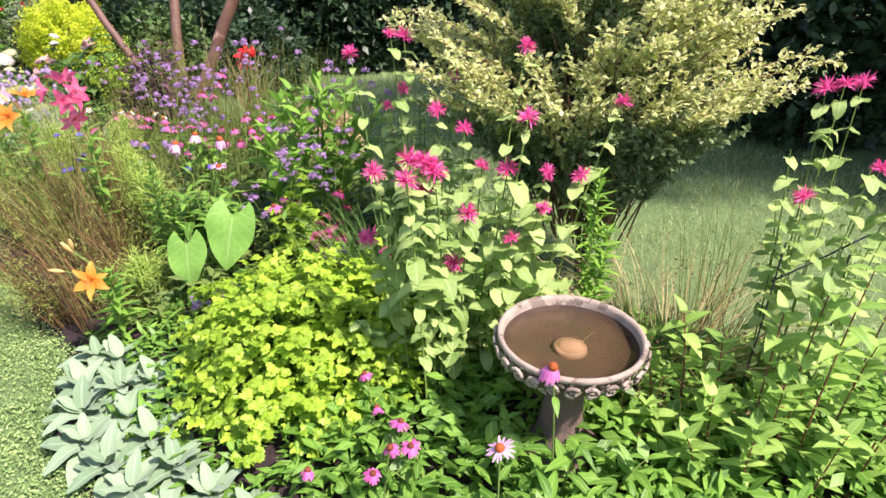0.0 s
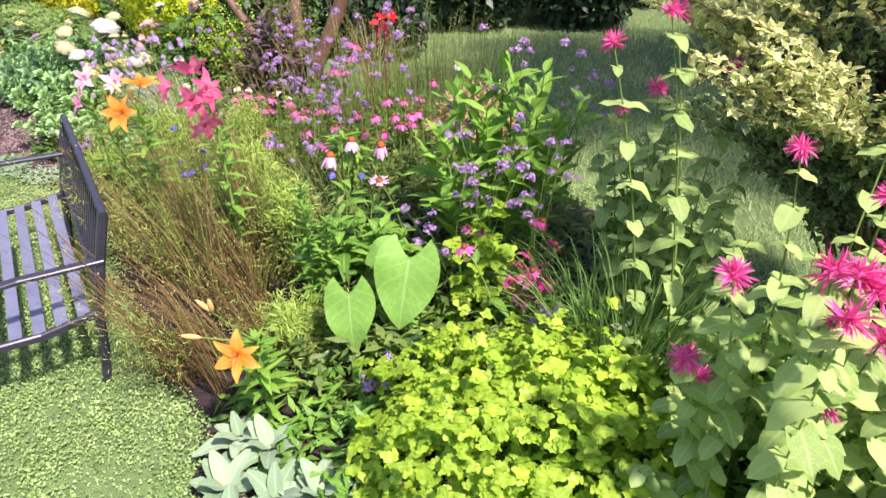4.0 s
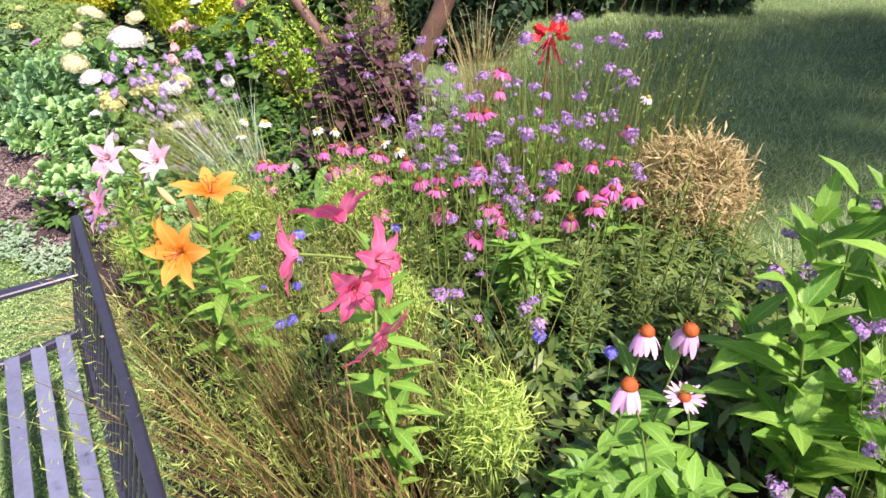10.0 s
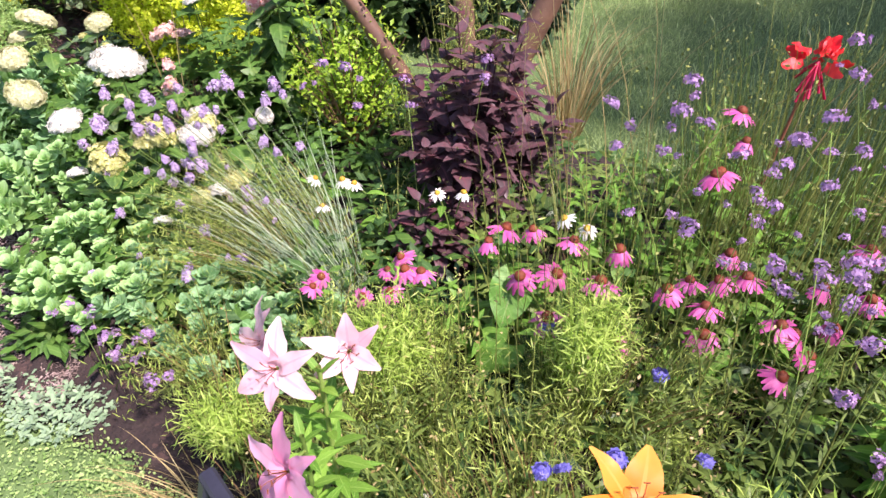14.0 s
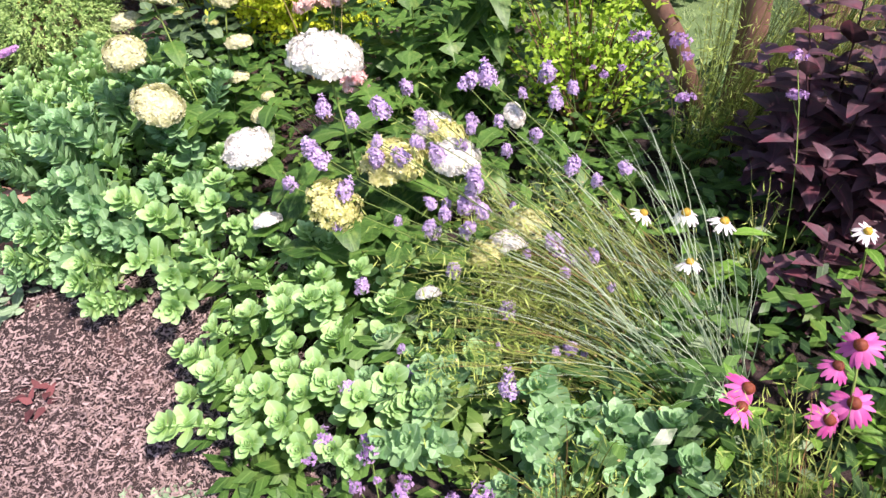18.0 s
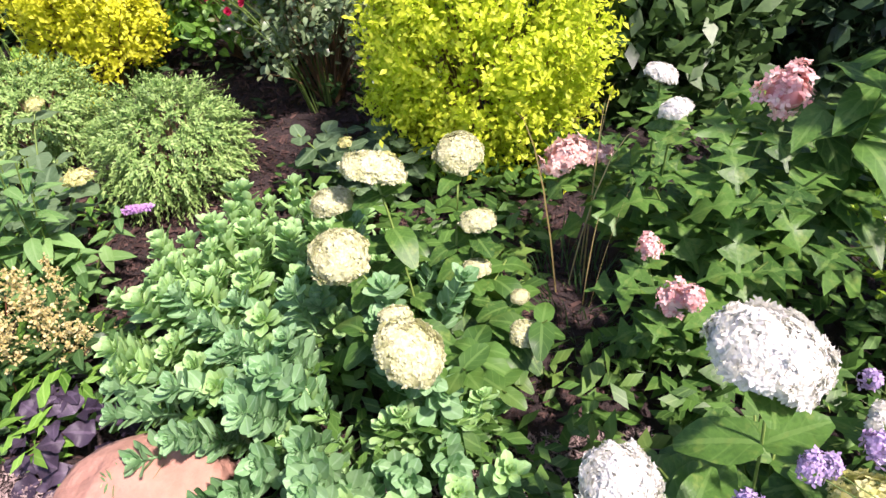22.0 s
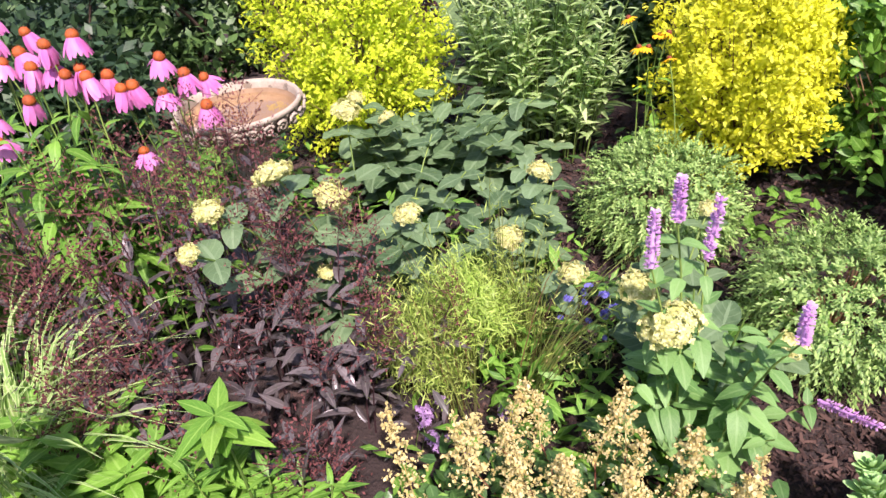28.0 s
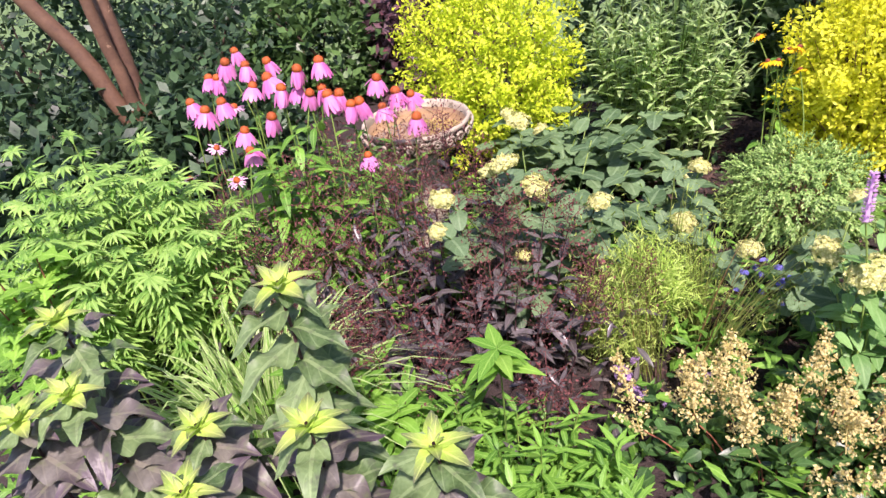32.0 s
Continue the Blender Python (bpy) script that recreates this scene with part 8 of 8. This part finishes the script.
# ======== trees and shade beyond ========
def multi_stem_tree(loc, stems, label, crown_r, crown_z, seed, crown=(0, 0)):
    """Leaning stems, each through given places (local x, y, z), limbs above them and an airy crown."""
    x, y = loc
    ob = thing("crape_myrtle", (x, y, gz(x, y) - 0.02), label, "tree", "crape myrtles")
    rng = np.random.default_rng(seed)
    for r, *via in stems:
        way = np.array([(0, 0, -0.04)] + via, float)
        t = np.linspace(0, 1, len(way))
        q = np.linspace(0, 1, 16)
        pts = np.stack([np.interp(q, t, way[:, i]) for i in range(3)], -1)
        pts[1:-1] = (pts[:-2] + 2 * pts[1:-1] + pts[2:]) / 4
        pts[1:] += rng.normal(0, 0.006, (15, 3))
        s = Acc()
        s.tube(pts, r, r * 0.5, 10)
        part("trunk", s, M_BARK, ob)
        for k in range(4):
            b = pts[9 + k * 2 - (k > 2)]
            c = b + np.array((rng.normal(0, 0.45), rng.normal(0, 0.45), rng.uniform(0.4, 0.9)))
            m = Acc()
            m.tube(curve_pts(b, c, k=5), r * 0.4, r * 0.15, 6)
            part("limb", m, M_BARK, ob)
    n = 9000
    d = sphere_dirs(rng, n, -0.6) * rng.uniform(0.45, 1.0, n)[:, None]
    lump = np.array([noise.noise(Vector(v * 2.6) + Vector((seed, 0, 0))) for v in d])
    p = d[lump > -0.12] * (crown_r, crown_r, crown_r * 0.6) + (crown[0], crown[1], crown_z)
    k = len(p)
    acc = Acc()
    acc.add(L_FAR, p, frames(rng.normal(0, 1, (k, 3)), np.array((0, 0, 1.0)) + rng.normal(0, 0.5, (k, 3)), rng.uniform(0.05, 0.09, k)))
    part("crown", acc, M_WOODS_LIGHT, ob, kind="stuff")


multi_stem_tree((-2.12, 5.42), [(0.034, (-0.36, 0.02, 0.6), (-0.78, 0.16, 1.2), (-1.3, 0.4, 2.0), (-1.7, 0.6, 4.5), (-1.3, 0.6, 7.4)), (0.056, (0.32, 0.12, 0.6), (0.62, 0.14, 1.2), (0.98, 0.12, 2.0), (1.2, 0.3, 4.5), (0.8, 0.5, 7.4)),
                                (0.045, (0.02, 0.14, 0.7), (-0.08, 0.5, 1.6), (-0.1, 0.8, 4.0), (0.1, 1.0, 7.5))], "multi-stemmed tree with smooth cinnamon bark behind the purple shrub", 1.2, 8.0, 151)
multi_stem_tree((-8.89, 5.87), [(0.06, (-0.06, -0.12, 0.6), (-0.15, -0.4, 1.3), (-0.45, -1.0, 2.6), (-0.7, -1.5, 4.0)), (0.055, (0.0, 0.06, 1.3), (-0.1, 0.25, 4.2)), (0.04, (-0.2, 0.1, 1.3), (-0.8, 0.5, 4.0)), (0.045, (0.1, -0.1, 1.2), (0.45, -0.5, 4.2))],
                "multi-stemmed tree with smooth brown bark behind coneflowers", 1.4, 4.6, 152)


def woodland(name, loc, radii, lift, n, size, label, material, seed, trunk=0.0, category="tree", hole=-0.15):
    """Big crown of separate leaves in lumps, over a trunk with limbs."""
    x, y = loc
    ob = thing(name, (x, y, 0.0), label, category)
    rng = np.random.default_rng(seed)
    d = sphere_dirs(rng, n, -0.95) * (rng.uniform(0.15, 1, n) ** 0.4)[:, None]
    lump = np.array([noise.fractal(Vector(v * 2.4) + Vector((seed * 1.7, 0, 0)), 1.0, 2.0, 2) for v in d])
    d = d[lump > hole]
    p = d * radii + (0, 0, lift)
    p = p[p[:, 2] > 0.02]
    k = len(p)
    if trunk:
        t = Acc()
        t.tube([(0, 0, -0.05), (0.03, 0.02, lift * 0.4), (0.0, 0.05, lift * 0.8), (0.05, 0.0, lift + radii[2] * 0.4)], trunk, trunk * 0.4, 12)
        part("trunk", t, M_BARK_DARK, ob)
        for j in range(6 if n > 5000 else 0):
            a = j * 1.05 + rng.normal(0, 0.2)
            b = np.array((0, 0, lift * (0.55 + 0.06 * j)))
            e = b + (math.cos(a) * radii[0] * 0.7, math.sin(a) * radii[1] * 0.7, radii[2] * 0.3)
            q = Acc()
            q.tube(curve_pts(b, e), trunk * 0.45, trunk * 0.1, 6)
            part("limb", q, M_BARK_DARK, ob)
    else:
        t = Acc()
        for j in range(7):
            e = p[rng.integers(k)]
            t.tube(curve_pts((rng.normal(0, 0.08), rng.normal(0, 0.08), -0.03), e), 0.02, 0.006, 5)
        part("branchwork", t, M_BARK_DARK, ob, kind="stuff")
    acc = Acc()
    acc.add(L_FAR, p, frames(rng.normal(0, 1, (k, 3)), np.array((0, 0, 1.0)) + rng.normal(0, 0.5, (k, 3)), rng.uniform(0.7, 1.3, k) * size))
    part("crown", acc, material, ob, kind="stuff")


for k, (px, py, rx, ry, rz) in enumerate(((2.6, 6.6, 1.5, 0.9, 1.4), (4.6, 5.6, 1.4, 1.2, 1.6), (-1.4, 9.6, 1.5, 0.9, 1.3), (0.9, 9.8, 1.1, 0.8, 1.2), (2.7, 9.6, 1.1, 0.8, 1.3), (5.2, 3.4, 1.2, 1.3, 1.7), (-1.3, 8.3, 0.9, 0.5, 1.0), (3.2, 5.8, 1.0, 0.7, 1.2), (1.75, 7.2, 0.45, 0.4, 0.5), (0.05, 8.4, 0.8, 0.5, 1.3))):
    woodland("evergreen_shrub", (px, py), (rx, ry, rz), rz * 0.85, 6500, 0.115, "large dark evergreen shrub in deep shade", M_WOODS, 160 + k, category="shrub", hole=-0.3)
# first tree is out of view, added so its crown shades the back lawn
woodland("shade_tree", (4.1, 4.45), (3.0, 2.0, 1.4), 4.9, 16000, 0.14, "large unseen tree added to cast shade on the back lawn", M_WOODS, 171, trunk=0.22)
woodland("shade_tree", (-2.5, 11.5), (4.2, 2.6, 2.2), 4.0, 16000, 0.15, "large shade tree beyond the lawn", M_WOODS, 172, trunk=0.25)
for k, (px, py, rx, ry, rz, mt) in enumerate(((-4.0, 8.9, 1.1, 0.6, 0.9, M_WOODS_LIGHT), (-6.0, 9.2, 1.2, 0.6, 1.0, M_WOODS_LIGHT), (-8.1, 8.0, 0.8, 0.6, 0.7, M_PURPLE), (-8.6, 7.2, 0.6, 0.6, 0.6, M_WOODS_LIGHT), (-9.3, 6.6, 0.9, 0.9, 0.6, M_WOODS),
                                              (-9.3, 5.0, 0.9, 0.9, 0.6, M_WOODS), (-8.3, 6.0, 0.6, 0.6, 0.4, M_WOODS), (-2.9, 6.9, 0.5, 0.4, 0.5, M_WOODS_LIGHT), (-3.2, 7.6, 0.7, 0.5, 0.6, M_WOODS), (-8.2, 5.0, 0.5, 0.6, 0.4, M_WOODS), (-6.4, 8.1, 0.7, 0.4, 0.8, M_WOODS_LIGHT), (-4.0, 7.8, 0.6, 0.35, 0.8, M_WOODS), (-7.9, 7.6, 0.5, 0.4, 0.6, M_PURPLE), (-5.4, 8.0, 0.7, 0.4, 0.8, M_WOODS_LIGHT), (-2.6, 8.4, 0.8, 0.5, 0.7, M_WOODS), (-1.9, 7.1, 0.5, 0.4, 0.45, M_WOODS), (-2.3, 7.5, 0.5, 0.4, 0.6, M_WOODS), (-11.2, 7.6, 1.1, 1.1, 1.0, M_WOODS), (-11.0, 5.9, 1.0, 1.0, 0.9, M_WOODS), (-11.6, 4.6, 1.1, 1.0, 1.1, M_WOODS))):
    woodland("background_shrub", (px, py), (rx, ry, rz), rz * 0.8, 3600, 0.085, "dark maroon-leaved shrub behind the bird bath" if mt is M_PURPLE else "leafy green shrub at the back of the bed", mt, 180 + k, category="shrub", hole=-0.25)
for k in range(14):
    a = radians(-60 + k * 19)
    woodland("far_tree", (-3 + math.sin(a) * 22, 4 + math.cos(a) * 22), (4, 4, 2.9), 3.0, 2200, 0.5, "far woodland tree beyond the garden", M_WOODS, 200 + k, trunk=0.3, hole=-0.4)


# ======== low growth that closes the gaps between the plants ========
BARE = [(-5.9, 5.25, 0.36), (-5.6, 5.4, 0.2), (-3.4, 5.6, 0.15), (-3.34, 5.8, 0.15), (-3.28, 6.0, 0.14), (-1.5, 2.85, 0.32), (-1.7, 3.15, 0.28), (-4.2, 4.75, 0.5), (-4.45, 4.95, 0.35), (-3.9, 4.6, 0.32), (-4.62, 5.95, 0.25), (-4.5, 6.05, 0.3), (-4.95, 6.4, 0.22), (-4.3, 6.55, 0.3), (-5.5, 6.9, 0.2), (-4.8, 4.7, 0.6), (-4.75, 6.9, 0.3)]


def low_growth(n, box, h0, h1, tpl, material, size, seed, label):
    rng = np.random.default_rng(seed)
    c = np.stack([rng.uniform(box[0], box[1], n // 9), rng.uniform(box[2], box[3], n // 9)], -1)
    q = np.repeat(c, 9, 0) + rng.normal(0, 0.03, (len(c) * 9, 2))
    d = edge_distance(q[:, 0], q[:, 1])
    ok = d > 0.1
    for bx, by, r in BARE:
        ok &= np.hypot(q[:, 0] - bx, q[:, 1] - by) > r
    q, d = q[ok], d[ok]
    k = len(q)
    t = rng.uniform(0, 1, k)
    pos = np.stack([q[:, 0], q[:, 1], bed_height(d) + h0 + (h1 - h0) * t * np.clip(d * 2.5, 0.25, 1)], -1)
    acc = Acc()
    dirs = rng.normal(0, 1, (k, 3)) * (1, 1, 0.25) + (0, 0, 0.35)
    acc.add(tpl, pos, frames(dirs, np.array((0, 0, 1.0)) + rng.normal(0, 0.35, (k, 3)), rng.uniform(0.6, 1.3, k) * size))
    ob = new("low_foliage", acc.mesh("low_foliage", material))
    return tagged(ob, label, "foliage", kind="stuff")


# dark shoots added where deep shade lies below the purple shrub
leafy_clump("purple_leaf_shrub", (-2.22, 4.68), spread_tops(46, 14, 0.16, 0.1, 0.1, 0.3), "low wine-purple shoots added as the dark shade below the shrub", "shrub", variants(p_ovate, n=5, wide=0.27, fold=0.2, droop=0.25), M_PURPLE, M_STEM_DARK, nodes=4, per=2, size=0.09, spread=0.6, lo=0.2, elev=15, big=0.6, seed=46, split=False)

L_FILL = leaf(p_lance, n=2, cols=2, wide=0.16, droop=0.3, fold=0)
L_FILL_OV = leaf(p_ovate, n=2, cols=2, wide=0.27, droop=0.25, fold=0)
low_growth(3600, (-0.3, 1.9, 1.15, 2.7), 0.0, 0.12, L_FILL, M_GREEN, 0.08, 301, "low green leaves filling the bed round the bird bath")
low_growth(6500, (-0.2, 1.8, 1.2, 2.9), 0.0, 0.16, L_FILL_OV, M_GREEN, 0.07, 302, "low green leaves filling the bed round the bird bath")
low_growth(9000, (-2.1, 0.4, 2.5, 5.2), 0.0, 0.2, L_FILL, M_FINE, 0.07, 303, "low green leaves between the flowers")
low_growth(5000, (-2.8, 0.2, 2.6, 5.8), 0.0, 0.2, L_FILL_OV, M_DARKGREEN, 0.06, 304, "low dark leaves between the flowers")
low_growth(7000, (-4.4, -2.2, 4.3, 6.4), 0.0, 0.16, L_FILL_OV, M_HYD, 0.06, 305, "low leaves between the hydrangeas")
low_growth(6000, (-7.4, -4.6, 4.2, 6.3), 0.0, 0.2, L_FILL, M_GREEN, 0.075, 306, "low green leaves between the plants")
low_growth(3600, (-1.7, -0.2, 1.5, 2.9), 0.0, 0.1, L_FILL, M_GREEN, 0.07, 308, "low green leaves at the lawn edge")
low_growth(5000, (-7.6, -2.2, 6.0, 8.2), 0.0, 0.12, L_FILL_OV, M_DARKGREEN, 0.055, 307, "low dark leaves under the shrubs")
